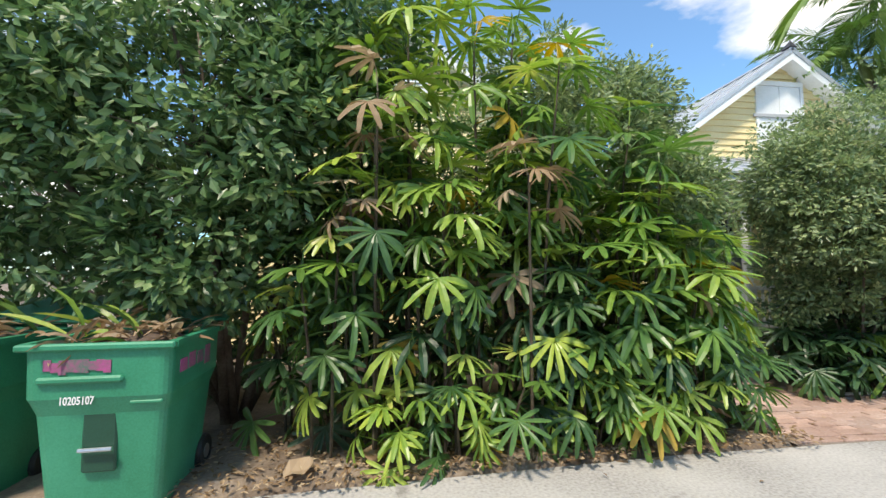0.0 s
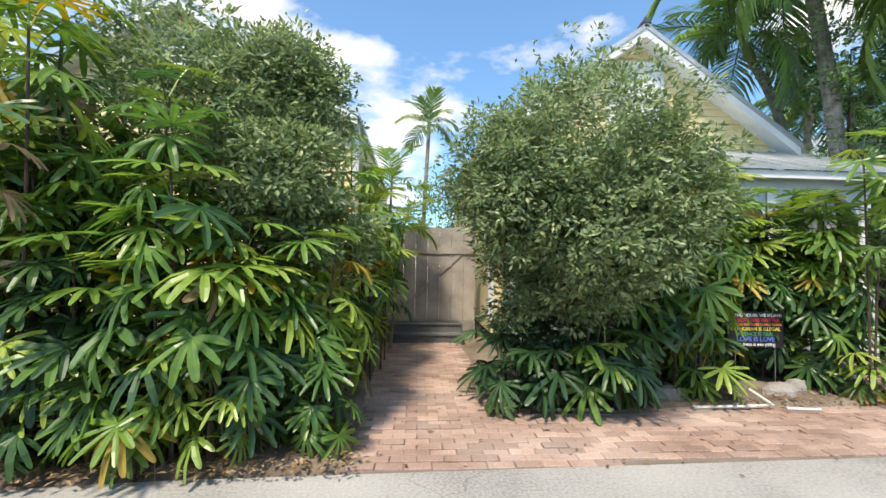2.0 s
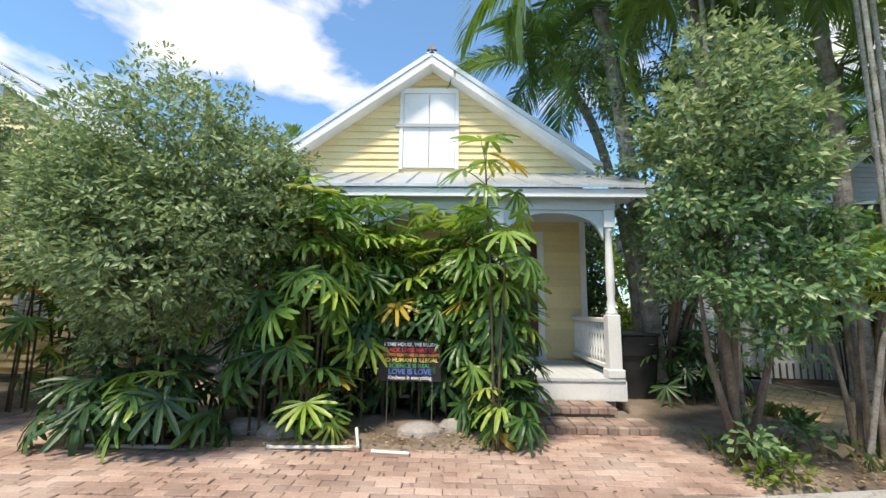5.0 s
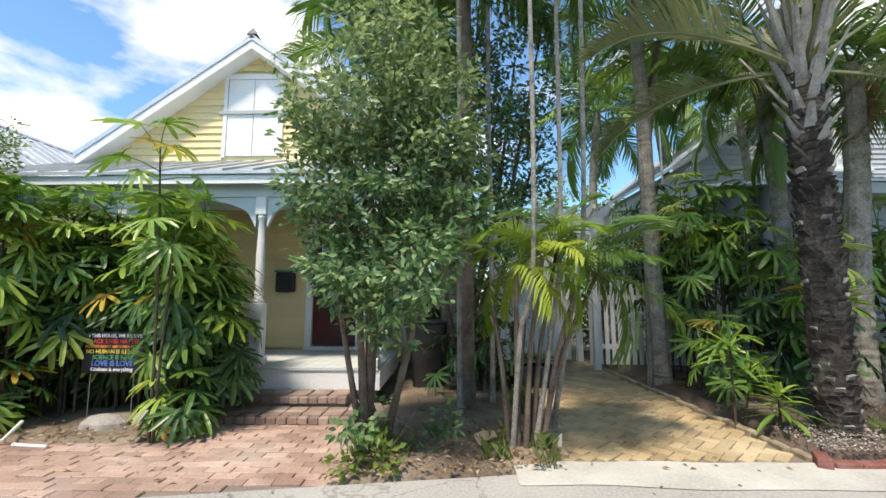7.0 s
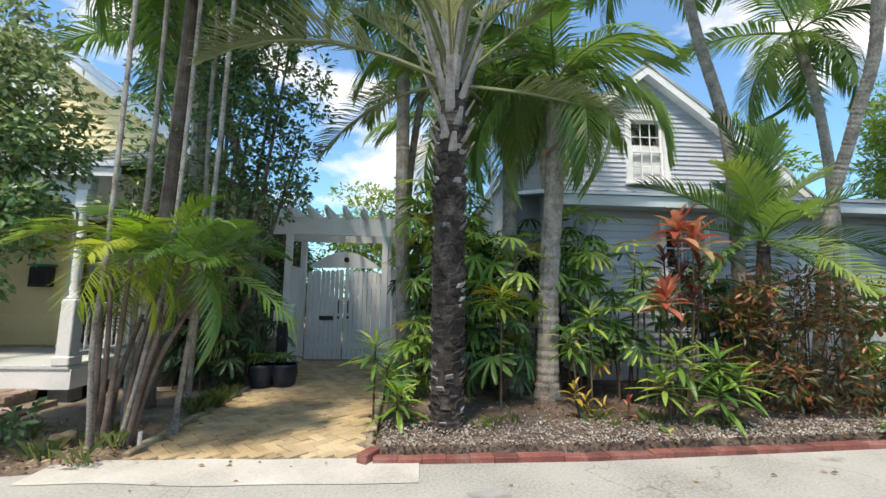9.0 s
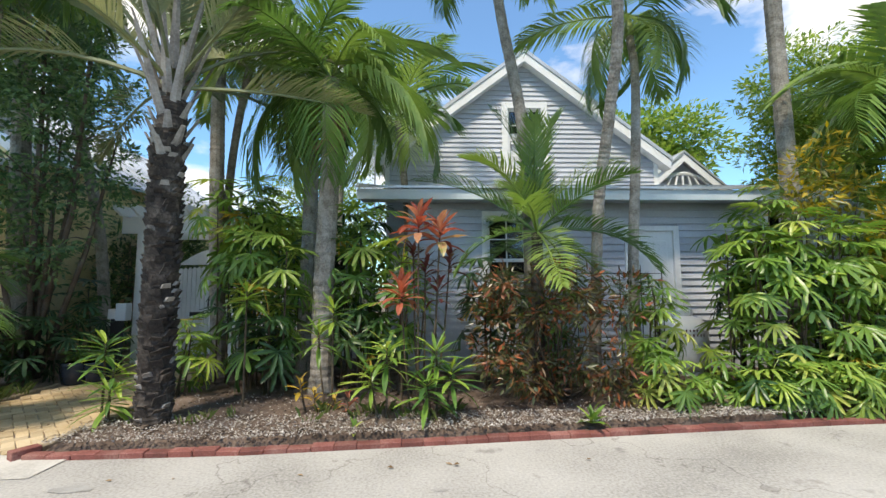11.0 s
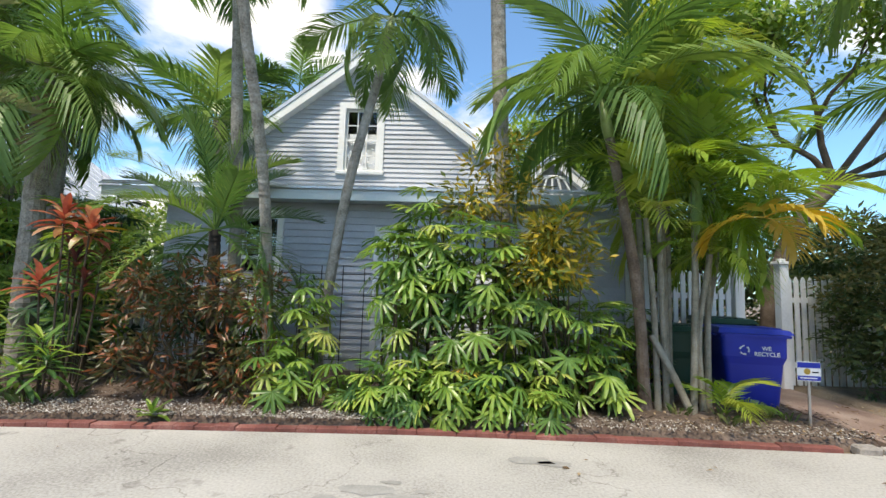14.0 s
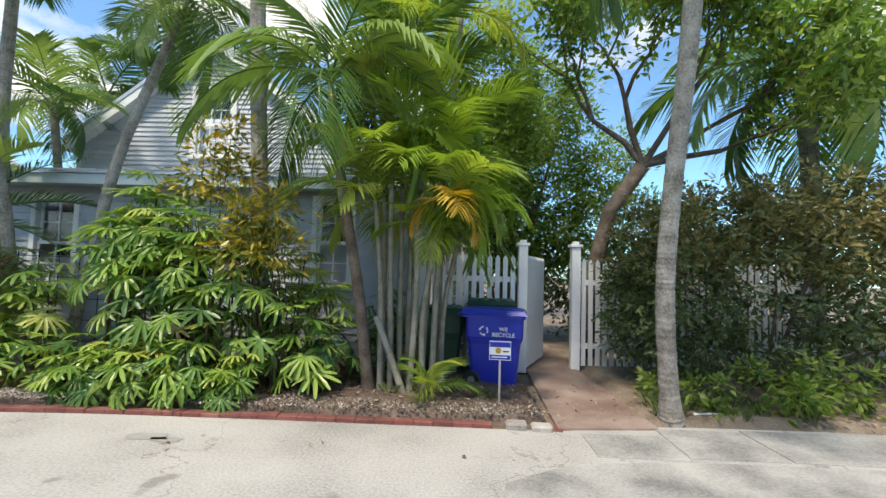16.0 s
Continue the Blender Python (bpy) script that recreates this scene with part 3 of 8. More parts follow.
def gable_roof(house, apex_x, apex_z, half, slope, y0, y1, mat, trim, trim_deep=0.19):
    """A pitched tin roof with its ridge along y, white rake boards, soffit and a dark ridge cap end."""
    n = math.hypot(1, slope)
    for s in (-1, 1):
        ex, ez = apex_x + s * half, apex_z - half * slope
        top = [(apex_x, apex_z), (ex, ez)]
        g = Geo()
        low = [(apex_x, apex_z), (apex_x, apex_z - 0.06 * n), (ex, ez - 0.06 * n), (ex, ez)]
        g.prism(low if s < 0 else low[::-1], [], y0, y1)
        roof = part("roof", g, mat, house)
        ribs = int((y1 - y0) / 0.42)
        for i in range(ribs + 1):
            y = y0 + 0.02 + (y1 - y0 - 0.06) * i / ribs
            r = Geo()
            q = [(apex_x, apex_z + 0.03), (apex_x, apex_z), (ex, ez), (ex, ez + 0.03)]
            r.prism(q if s < 0 else q[::-1], [], y - 0.012, y + 0.012)
            part("seam", r, mat, roof)
        g = Geo()
        d = trim_deep * n
        z_in = 0.063 * n
        low = [(apex_x, apex_z - z_in), (apex_x, apex_z - d), (ex - s * 0.03, ez + s * s * 0.03 * slope - d), (ex - s * 0.03, ez + 0.03 * slope - z_in)]
        g.prism(low if s < 0 else low[::-1], [], y0 + 0.02, y0 + 0.06)
        part("rake_board", g, trim, house)
        g = Geo()
        low = [(apex_x, apex_z - d + 0.02), (apex_x, apex_z - d), (ex - s * 0.04, ez + 0.04 * slope - d), (ex - s * 0.04, ez + 0.04 * slope - d + 0.02)]
        g.prism(low if s < 0 else low[::-1], [], y0 + 0.06, y0 + 0.34)
        part("soffit", g, trim, house)
    g = Geo().add([(apex_x - 0.09, y0 - 0.02, apex_z + 0.02), (apex_x + 0.09, y0 - 0.02, apex_z + 0.02), (apex_x + 0.09, y0 + 0.2, apex_z + 0.02), (apex_x - 0.09, y0 + 0.2, apex_z + 0.02), (apex_x, y0 + 0.05, apex_z + 0.19)],
                  [(3, 2, 1, 0), (0, 1, 4), (1, 2, 4), (2, 3, 4), (3, 0, 4)])
    part("ridge_finial", g, M_DARKTIN, house, "small dark iron ridge cap")
    g = Geo().prism([(apex_x, apex_z + 0.05), (apex_x - 0.12, apex_z - 0.05), (apex_x + 0.12, apex_z - 0.05)], [], y0, y1)
    part("ridge_cap", g, mat, house)


def baluster_mesh(h):
    prof = [(0.018, 0), (0.018, 0.1 * h), (0.028, 0.16 * h), (0.016, 0.24 * h), (0.026, 0.45 * h), (0.014, 0.66 * h), (0.026, 0.78 * h), (0.018, 0.85 * h), (0.018, h)]
    return Geo().lathe(prof, 8).mesh("baluster", M_WHITE, True)


# ---- the yellow cottage with a porch ----
def yellow_cottage():
    h = thing("porch_cottage", 0, 0, 0, "pale yellow clapboard cottage with white trim and a front porch", "house")
    Y = 8.3
    door = (7.6, 8.5, 0.5, 2.66)
    win = (4.75, 5.6, 1.05, 2.75)
    wall = wall_with_holes(h, "front_wall", 3.62, 9.26, Y, Y + 0.16, 0.25, 3.95, [(7.62, 8.48, 0.5, 2.64), (4.85, 5.5, 1.15, 2.65)], M_YELLOW)
    boards(wall, 3.64, 9.22, Y, 0.5, 3.0, 0.125, M_YELLOW, [door, win])
    slope, ax, az = 0.71, 6.47, 6.12
    top = wall_part = Geo().prism([(3.62, 3.95), (9.26, 3.95), (6.47, 5.93)], [], Y + 0.002, Y + 0.16)
    gable = part("gable_wall", top, M_YELLOW, h)
    shutter = (5.86, 6.99, 3.9, 5.56)
    boards(gable, 3.6, 9.28, Y, 3.72, 5.95, 0.135, M_YELLOW, [shutter], lambda z: (ax - (az - 0.17 - z) / slope, ax + (az - 0.17 - z) / slope))
    for x0, x1 in ((3.56, 3.66), (9.2, 9.3)):
        part("corner_board", Geo().box(x0, Y - 0.035, 0.5, x1, Y + 0.05, 3.95), M_WHITE, h)
    for x0, x1 in ((3.62, 3.76), (9.12, 9.26)):
        part("side_wall", Geo().box(x0, Y + 0.162, 0.25, x1, 16, 3.95), M_YELLOW, h)
    part("back_wall", Geo().box(3.62, 16.002, 0.25, 9.26, 16.15, 3.95), M_YELLOW, h)
    for x in (3.9, 6.4, 8.9):
        part("pier", Geo().box(x - 0.15, Y + 0.1, -0.02, x + 0.15, Y + 0.4, 0.25), M_STONE, h)
    gable_roof(h, ax, az, 3.1, slope, 7.95, 16.2, M_TIN, M_WHITE)
    # gable shutters
    sh = part("gable_shutter", Geo().box(5.86, Y - 0.05, 5.44, 6.99, Y - 0.0, 5.54), M_WHITE, h, "closed white double shutters in the gable")
    for x0, x1 in ((5.86, 5.93), (6.92, 6.99)):
        part("shutter_trim", Geo().box(x0, Y - 0.05, 3.92, x1, Y - 0.0, 5.44), M_WHITE, sh)
    for x0, x1 in ((5.935, 6.42), (6.43, 6.915)):
        part("shutter_leaf", Geo().box(x0, Y - 0.035, 3.95, x1, Y - 0.005, 5.435, 0.006), M_WHITE, sh)
    part("shutter_bar", Geo().box(5.78, Y - 0.075, 4.75, 7.0, Y - 0.04, 4.81), plain("grey bar", (0.42, 0.43, 0.44)), sh)
    sash_window(h, 4.75, 5.6, 1.05, 2.75, Y, 0.1, 2, 2, 0.5)
    # front door
    d = part("door_frame", Geo().box(7.54, Y - 0.05, 0.5, 7.65, Y + 0.06, 2.74).box(8.43, Y - 0.05, 0.5, 8.54, Y + 0.06, 2.74).box(7.65, Y - 0.05, 2.62, 8.43, Y + 0.06, 2.74), M_WHITE, h)
    dd = Geo().box(7.65, Y + 0.02, 0.54, 7.76, Y + 0.07, 2.62).box(8.32, Y + 0.02, 0.54, 8.43, Y + 0.07, 2.62).box(7.76, Y + 0.02, 0.54, 8.32, Y + 0.07, 0.78)
    dd.box(7.76, Y + 0.02, 2.48, 8.32, Y + 0.07, 2.62).box(7.76, Y + 0.02, 1.28, 8.32, Y + 0.07, 1.42).box(8.0, Y + 0.02, 0.78, 8.08, Y + 0.07, 1.28).box(8.0, Y + 0.02, 1.42, 8.08, Y + 0.07, 2.48)
    dd.box(7.76, Y + 0.04, 0.78, 8.0, Y + 0.06, 1.28).box(8.08, Y + 0.04, 0.78, 8.32, Y + 0.06, 1.28)
    door = part("front_door", dd, M_DOORRED, h, "closed oxblood door with two tall glass lights")
    for x0, x1 in ((7.76, 8.0), (8.08, 8.32)):
        part("door_light", Geo().box(x0, Y + 0.045, 1.42, x1, Y + 0.05, 2.48), M_GLASS, door).visible_shadow = False
        part("door_curtain", Geo().box(x0, Y + 0.12, 1.35, x1, Y + 0.125, 2.52), M_CURTAIN, door)
    part("door_knob", Geo().lathe([(0.012, 0), (0.012, 0.03), (0.03, 0.045), (0.03, 0.065), (0.01, 0.08)], 10).moved(pose(7.72, Y + 0.02, 1.4, 90)), M_METAL, door)
    part("doorsill", Geo().box(7.54, Y - 0.12, 0.46, 8.54, Y + 0.06, 0.51), M_WHITE, h)
    # porch deck
    deck = part("porch_deck", Geo().box(3.75, 6.5, 0.3, 9.16, Y - 0.002, 0.42), M_DECK, h)
    k = 38
    for i in range(k):
        x = 3.75 + 5.41 * i / k
        part("deck_plank", Geo().box(x + 0.003, 6.4, 0.42, x + 5.41 / k - 0.003, Y - 0.03, 0.455), M_DECK, deck)
    part("deck_skirt", Geo().box(3.74, 6.42, 0.17, 9.18, 6.47, 0.418), M_WHITE, h)
    part("deck_skirt", Geo().box(9.13, 6.472, 0.17, 9.18, Y - 0.03, 0.418), M_WHITE, h)
    for x in (3.95, 5.7, 7.4, 8.95):
        part("pier", Geo().box(x - 0.12, 6.55, -0.02, x + 0.12, 6.79, 0.3), M_STONE, h)
    # porch roof
    g = Geo().add([(3.3, 6.22, 3.02), (9.62, 6.22, 3.02), (9.62, Y - 0.002, 3.86), (3.3, Y - 0.002, 3.86), (3.3, 6.22, 2.98), (9.62, 6.22, 2.98), (9.62, Y - 0.002, 3.82), (3.3, Y - 0.002, 3.82)],
                  [(0, 1, 2, 3), (4, 7, 6, 5), (0, 4, 5, 1), (1, 5, 6, 2), (2, 6, 7, 3), (3, 7, 4, 0)])
    pr = part("porch_roof", g, M_TIN, h)
    for i in range(16):
        x = 3.35 + 6.2 * i / 15
        part("seam", Geo().add([(x - 0.012, 6.22, 3.022), (x + 0.012, 6.22, 3.022), (x + 0.012, Y - 0.01, 3.857), (x - 0.012, Y - 0.01, 3.857), (x - 0.012, 6.22, 3.052), (x + 0.012, 6.22, 3.052), (x + 0.012, Y - 0.01, 3.887), (x - 0.012, Y - 0.01, 3.887)],
                               [(4, 5, 6, 7), (0, 1, 5, 4), (1, 2, 6, 5), (3, 0, 4, 7)]), M_TIN, pr)
    part("porch_fascia", Geo().box(3.32, 6.26, 2.86, 9.6, 6.30, 2.975), M_WHITE, h)
    part("porch_ceiling", Geo().box(3.4, 6.5, 2.93, 9.5, Y - 0.03, 2.96), M_SOFFIT, h)
    part("porch_beam", Geo().box(3.76, 6.44, 2.72, 9.14, 6.56, 2.925), M_SOFFIT, h)
    posts = (3.86, 5.6, 7.52, 9.05)
    for x in posts:
        p = part("porch_post", Geo().box(x - 0.085, 6.415, 0.457, x + 0.085, 6.585, 1.28, 0.01), M_WHITE, h)
        part("post_base", Geo().box(x - 0.11, 6.39, 0.457, x + 0.11, 6.61, 0.57, 0.012), M_WHITE, p)
        prof = [(0.075, 1.28), (0.08, 1.31), (0.05, 1.34), (0.062, 1.42), (0.045, 1.5), (0.058, 1.56), (0.058, 1.9), (0.048, 2.2), (0.045, 2.4), (0.065, 2.43), (0.065, 2.47)]
        part("post_shaft", Geo().lathe(prof, 14, x, 6.5), M_WHITE, p, smooth=True)
        part("post_cap", Geo().box(x - 0.075, 6.425, 2.47, x + 0.075, 6.575, 2.72, 0.01), M_WHITE, p)
    for a, b in zip(posts, posts[1:]):
        a, b = a + 0.077, b - 0.077
        k = 16
        curve = [(a + (b - a) * j / k, 2.3 + 0.38 * math.sqrt(max(0, 1 - abs(j / k * 2 - 1) ** 2.4))) for j in range(k + 1)]
        g = Geo()
        g.v = [(x, yy, z) for yy in (6.47, 6.53) for q in curve for x, z in (q, (q[0], 2.718))]
        o = 2 * (k + 1)
        g.f = [f for j in range(k) for f in ((2 * j, 2 * j + 2, 2 * j + 3, 2 * j + 1), (o + 2 * j, o + 2 * j + 1, o + 2 * j + 3, o + 2 * j + 2), (2 * j, o + 2 * j, o + 2 * j + 2, 2 * j + 2))]
        part("arched_bracket", g, M_SOFFIT, h)
    bal = baluster_mesh(0.56)
    runs = [(3.95, 5.51), (5.69, 7.43)]
    for a, b in runs:
        r = part("porch_rail", Geo().box(a, 6.45, 1.17, b, 6.55, 1.235, 0.012), M_WHITE, h)
        part("lower_rail", Geo().box(a, 6.46, 0.55, b, 6.54, 0.605, 0.008), M_WHITE, r)
        n = int((b - a) / 0.115)
        for i in range(n):
            piece("baluster", bal, r, Matrix.Translation((a + (i + 0.5) * (b - a) / n, 6.5, 0.607)))
    for x in (3.86, 9.05):
        r = part("side_rail", Geo().box(x - 0.05, 6.59, 1.17, x + 0.05, Y - 0.03, 1.235, 0.012), M_WHITE, h)
        part("lower_rail", Geo().box(x - 0.04, 6.59, 0.55, x + 0.04, Y - 0.03, 0.605, 0.008), M_WHITE, r)
        for i in range(14):
            piece("baluster", bal, r, Matrix.Translation((x, 6.66 + i * 0.118, 0.607)))
    mb = thing("mailbox", 7.2, Y - 0.12, 1.45, "black wall mailbox topped with green sprigs", "mailbox")
    part("box", Geo().box(-0.15, -0.09, 0, 0.15, 0.09, 0.34, 0.02), M_BLACK, mb)
    part("lid", Geo().box(-0.17, -0.11, 0.345, 0.17, 0.09, 0.38, 0.01), M_GREEN, mb)
    return h


yellow_cottage()


def brick_steps():
    st = thing("front_steps", 0, 0, 0, "two low worn brick steps before the porch", "steps")
    base = part("step_core", Geo().box(7.36, 5.54, -0.02, 9.1, 6.38, 0.06).box(7.66, 6.0, 0.06, 8.84, 6.38, 0.165), M_SAND, st)
    r = random.Random(8)
    long_b = Geo().box(-0.105, -0.051, 0, 0.105, 0.051, 0.06, 0.007).mesh("brick", M_BRICK_STEP)
    up = Geo().box(-0.053, -0.09, 0, 0.053, 0.0, 0.075, 0.008).mesh("brick", M_BRICK_STEP)
    for x0, x1, y0, z in ((7.34, 9.14, 5.5, 0.0), (7.63, 8.87, 5.96, 0.1)):
        n = int((x1 - x0) / 0.112)
        for i in range(n):
            piece("brick", up, base, pose(x0 + (i + 0.5) * (x1 - x0) / n, y0 + 0.09 + r.uniform(-0.008, 0.008), z + 0.01, 0, 0, r.uniform(-2, 2)))
        m = int((x1 - x0) / 0.215)
        for row in range(3):
            for i in range(m):
                x = x0 + (i + 0.5) * (x1 - x0) / m
                if z < 0.1 and row > 0 and 7.68 < x < 8.84 and y0 + 0.16 + row * 0.108 > 6.0:
                    continue
                piece("brick", long_b, base, pose(x, y0 + 0.16 + row * 0.108, z + 0.03 + r.uniform(-0.004, 0.004), 0, 0, r.uniform(-1.5, 1.5)))


brick_steps()


# ---- the first yellow house, mostly behind the thicket ----
def first_house():
    h = thing("yellow_house", 0, 0, 0, "pale yellow clapboard house behind a leafy thicket", "house")
    Y = 7.62
    wall = part("front_wall", Geo().box(-4.7, Y, 0.2, 1.18, Y + 0.16, 3.9), M_YELLOW, h)
    boards(wall, -4.68, 1.1, Y, 0.3, 3.3, 0.125, M_YELLOW, [(-0.4, 0.45, 1.0, 2.6)])
    part("corner_board", Geo().box(1.1, Y - 0.035, 0.3, 1.2, Y + 0.05, 3.9), M_WHITE, h)
    gable = part("gable_wall", Geo().prism([(-4.7, 3.9), (1.18, 3.9), (-1.76, 5.62)], [], Y + 0.002, Y + 0.16), M_YELLOW, h)
    boards(gable, -4.7, 1.18, Y, 3.3, 5.6, 0.135, M_YELLOW, [(-2.27, -1.17, 4.3, 5.38)], lambda z: (-1.77 - (5.7 - z) / 0.63, -1.77 + (5.7 - z) / 0.63))
    v = part("louvre_vent", Geo().box(-2.27, Y - 0.05, 4.3, -2.19, Y, 5.38).box(-1.25, Y - 0.05, 4.3, -1.17, Y, 5.38).box(-2.19, Y - 0.05, 5.3, -1.25, Y, 5.38).box(-2.19, Y - 0.05, 4.3, -1.25, Y, 4.38), M_WHITE, h)
    for i in range(13):
        z = 4.4 + i * 0.07
        part("slat", Geo().add([(-2.19, Y - 0.045, z), (-1.25, Y - 0.045, z), (-1.25, Y - 0.005, z + 0.06), (-2.19, Y - 0.005, z + 0.06), (-2.19, Y - 0.035, z - 0.008), (-1.25, Y - 0.035, z - 0.008), (-1.25, Y - 0.003, z + 0.05), (-2.19, Y - 0.003, z + 0.05)],
                               [(0, 1, 2, 3), (4, 7, 6, 5), (0, 4, 5, 1), (2, 6, 7, 3)]), M_WHITE, v)
    sw = part("side_shutter", Geo().box(-0.4, Y - 0.05, 1.0, -0.32, Y, 2.6).box(0.37, Y - 0.05, 1.0, 0.45, Y, 2.6).box(-0.32, Y - 0.05, 2.52, 0.37, Y, 2.6).box(-0.32, Y - 0.05, 1.0, 0.37, Y, 1.08), M_WHITE, h)
    for i in range(22):
        z = 1.1 + i * 0.064
        part("slat", Geo().box(-0.32, Y - 0.035, z, 0.37, Y - 0.012, z + 0.04), M_WHITE, sw)
    part("side_wall", Geo().box(1.02, Y + 0.162, 0.2, 1.18, 15, 3.9), M_YELLOW, h)
    part("west_wall", Geo().box(-4.7, Y + 0.162, 0.2, -4.54, 15, 3.9), M_YELLOW, h)
    gable_roof(h, -1.77, 5.86, 3.0, 0.63, 7.3, 15.2, M_TIN, M_WHITE)
    part("vent_pipe", Geo().tube([(0.0, 9.0, 4.6), (0.0, 9.0, 5.75)], 0.05, 10), M_WHITE, h)
    # dark wooden side stair between the two cottages
    st = thing("side_stairs", 2.2, 8.6, 0, "dark grey wooden steps at the end of the brick passage", "stairs")
    for i in range(2):
        part("tread", Geo().box(-0.75, i * 0.28, 0.14 + 0.17 * i, 0.95, 0.32 + i * 0.28, 0.18 + 0.17 * i, 0.006), M_DARKSTEP, st)
        part("riser", Geo().box(-0.73, i * 0.28 + 0.02, 0.0 if i == 0 else 0.18, 0.93, i * 0.28 + 0.05, 0.138 + 0.17 * i), M_DARKSTEP, st)
    fe = thing("board_gate", 2.3, 9.25, 0.0, "pale weathered board gate with a diagonal brace closing the passage", "gate")
    for i in range(9):
        part("plank", Geo().box(-1.1 + i * 0.25, 0, 0.36, -0.856 + i * 0.25, 0.03, 2.3, 0.004), M_PALEBOARD, fe)
    part("brace", Geo().prism([(-0.55, 0.5), (-0.45, 0.5), (0.85, 1.72), (0.75, 1.72)], [], -0.025, -0.001), M_PALEBOARD, fe)
    part("rail", Geo().box(-1.1, -0.03, 1.75, 1.15, -0.001, 1.86), M_PALEBOARD, fe)
    part("footing", Geo().box(-1.1, -0.02, -0.02, 1.15, 0.1, 0.355), M_STONE, fe)


first_house()


# ---- the grey gabled house ----
def grey_house():
    h = thing("grey_house", 0, 0, 0, "blue-grey clapboard house with white trim behind tropical planting", "house")
    Y, L = 10.25, 7.55
    ax, az, slope = 18.96, 7.17, 0.76
    def roof_z(x):
        return az - 0.22 - abs(x - ax) * slope
    g = Geo().prism([(15.67, 3.3), (18.52, 3.3), (18.52, roof_z(18.52)), (15.67, roof_z(15.67))], [], Y + 0.002, Y + 0.16)
    g.prism([(19.45, 3.3), (22.18, 3.3), (22.18, roof_z(22.18)), (19.45, roof_z(19.45))], [], Y + 0.002, Y + 0.16)
    g.prism([(18.52, 3.3), (19.45, 3.3), (19.45, 4.22), (18.52, 4.22)], [], Y + 0.002, Y + 0.16)
    g.prism([(18.52, 5.84), (19.45, 5.84), (19.45, roof_z(19.45)), (ax, roof_z(ax)), (18.52, roof_z(18.52))], [], Y + 0.002, Y + 0.16)
    gable = part("gable_wall", g, M_GREYWOOD, h)
    win = (18.43, 19.54, 4.17, 5.93)
    boards(gable, 15.7, 22.15, Y, 3.75, 7.0, 0.118, M_GREYWOOD, [win], lambda z: (ax - (az - 0.17 - z) / slope, ax + (az - 0.17 - z) / slope))
    sash_window(h, 18.43, 19.54, 4.17, 5.93, Y, 0.15, 3, 2, 0.62)
    for x0, x1 in ((15.64, 15.74), (22.12, 22.22)):
        part("corner_board", Geo().box(x0, Y - 0.035, 3.75, x1, Y + 0.05, 4.62), M_WHITE, h)
    for x0, x1 in ((15.67, 15.83), (22.02, 22.18)):
        part("side_wall", Geo().box(x0, Y + 0.162, 0.2, x1, 18, 4.5), M_GREYWOOD, h)
    gable_roof(h, ax, az, 3.5, slope, 9.98, 18.2, M_TIN, M_WHITE, 0.24)
    # the lower front with its lean-to roof
    holes = [(17.62, 18.34, 1.2, 2.68), (22.55, 23.15, 1.36, 2.76), (20.1, 20.85, 0.15, 2.42)]
    wall = wall_with_holes(h, "front_wall", 16.3, 24.2, L, L + 0.16, 0.1, 2.95, holes, M_GREYWOOD)
    boards(wall, 16.32, 24.18, L, 0.3, 2.93, 0.118, M_GREYWOOD, [(17.55, 18.41, 1.12, 2.75), (22.48, 23.22, 1.28, 2.83), (20.0, 20.95, 0.1, 2.5)])
    part("foundation", Geo().box(16.3, L - 0.02, -0.02, 24.2, L + 0.16, 0.098), M_STONE, h)
    part("corner_board", Geo().box(24.2, L - 0.035, 0.1, 24.33, L + 0.05, 2.93), M_WHITE, h)
    for x0, x1 in ((16.3, 16.46), (24.04, 24.2)):
        part("side_wall", Geo().box(x0, L + 0.162, 0.1, x1, 12.4, 2.95), M_GREYWOOD, h)
    sash_window(h, 17.55, 18.41, 1.12, 2.75, L, 0.09, 2, 2, 0.35)
    sash_window(h, 22.48, 23.22, 1.28, 2.83, L, 0.09, 2, 2, 0.5)
    d = part("door_frame", Geo().box(20.0, L - 0.05, 0.1, 20.1, L + 0.05, 2.5).box(20.85, L - 0.05, 0.1, 20.95, L + 0.05, 2.5).box(20.1, L - 0.05, 2.42, 20.85, L + 0.05, 2.5), M_WHITE, h)
    dg = Geo().box(20.1, L + 0.0, 0.13, 20.85, L + 0.04, 2.42)
    for x0, x1, z0, z1 in ((20.2, 20.44, 0.35, 1.05), (20.51, 20.75, 0.35, 1.05), (20.2, 20.44, 1.25, 2.25), (20.51, 20.75, 1.25, 2.25)):
        dg.box(x0, L - 0.015, z0, x1, L - 0.001, z1, 0.006)
    part("side_door", dg, M_WHITE, h, "closed white panelled door")
    part("doorstep", Geo().box(19.95, L - 0.4, -0.02, 21.0, L - 0.055, 0.11, 0.01), M_STONE, h)
    x0, x1 = 15.5, 23.62
    g = Geo().add([(x0, 7.0, 3.07), (x1, 7.0, 3.07), (x1, Y - 0.03, 3.84), (x0, Y - 0.03, 3.84), (x0, 7.0, 3.03), (x1, 7.0, 3.03), (x1, Y - 0.03, 3.80), (x0, Y - 0.03, 3.80)],
                  [(0, 1, 2, 3), (4, 7, 6, 5), (0, 4, 5, 1), (1, 5, 6, 2), (2, 6, 7, 3), (3, 7, 4, 0)])
    lr = part("lean_to_roof", g, M_TIN, h)
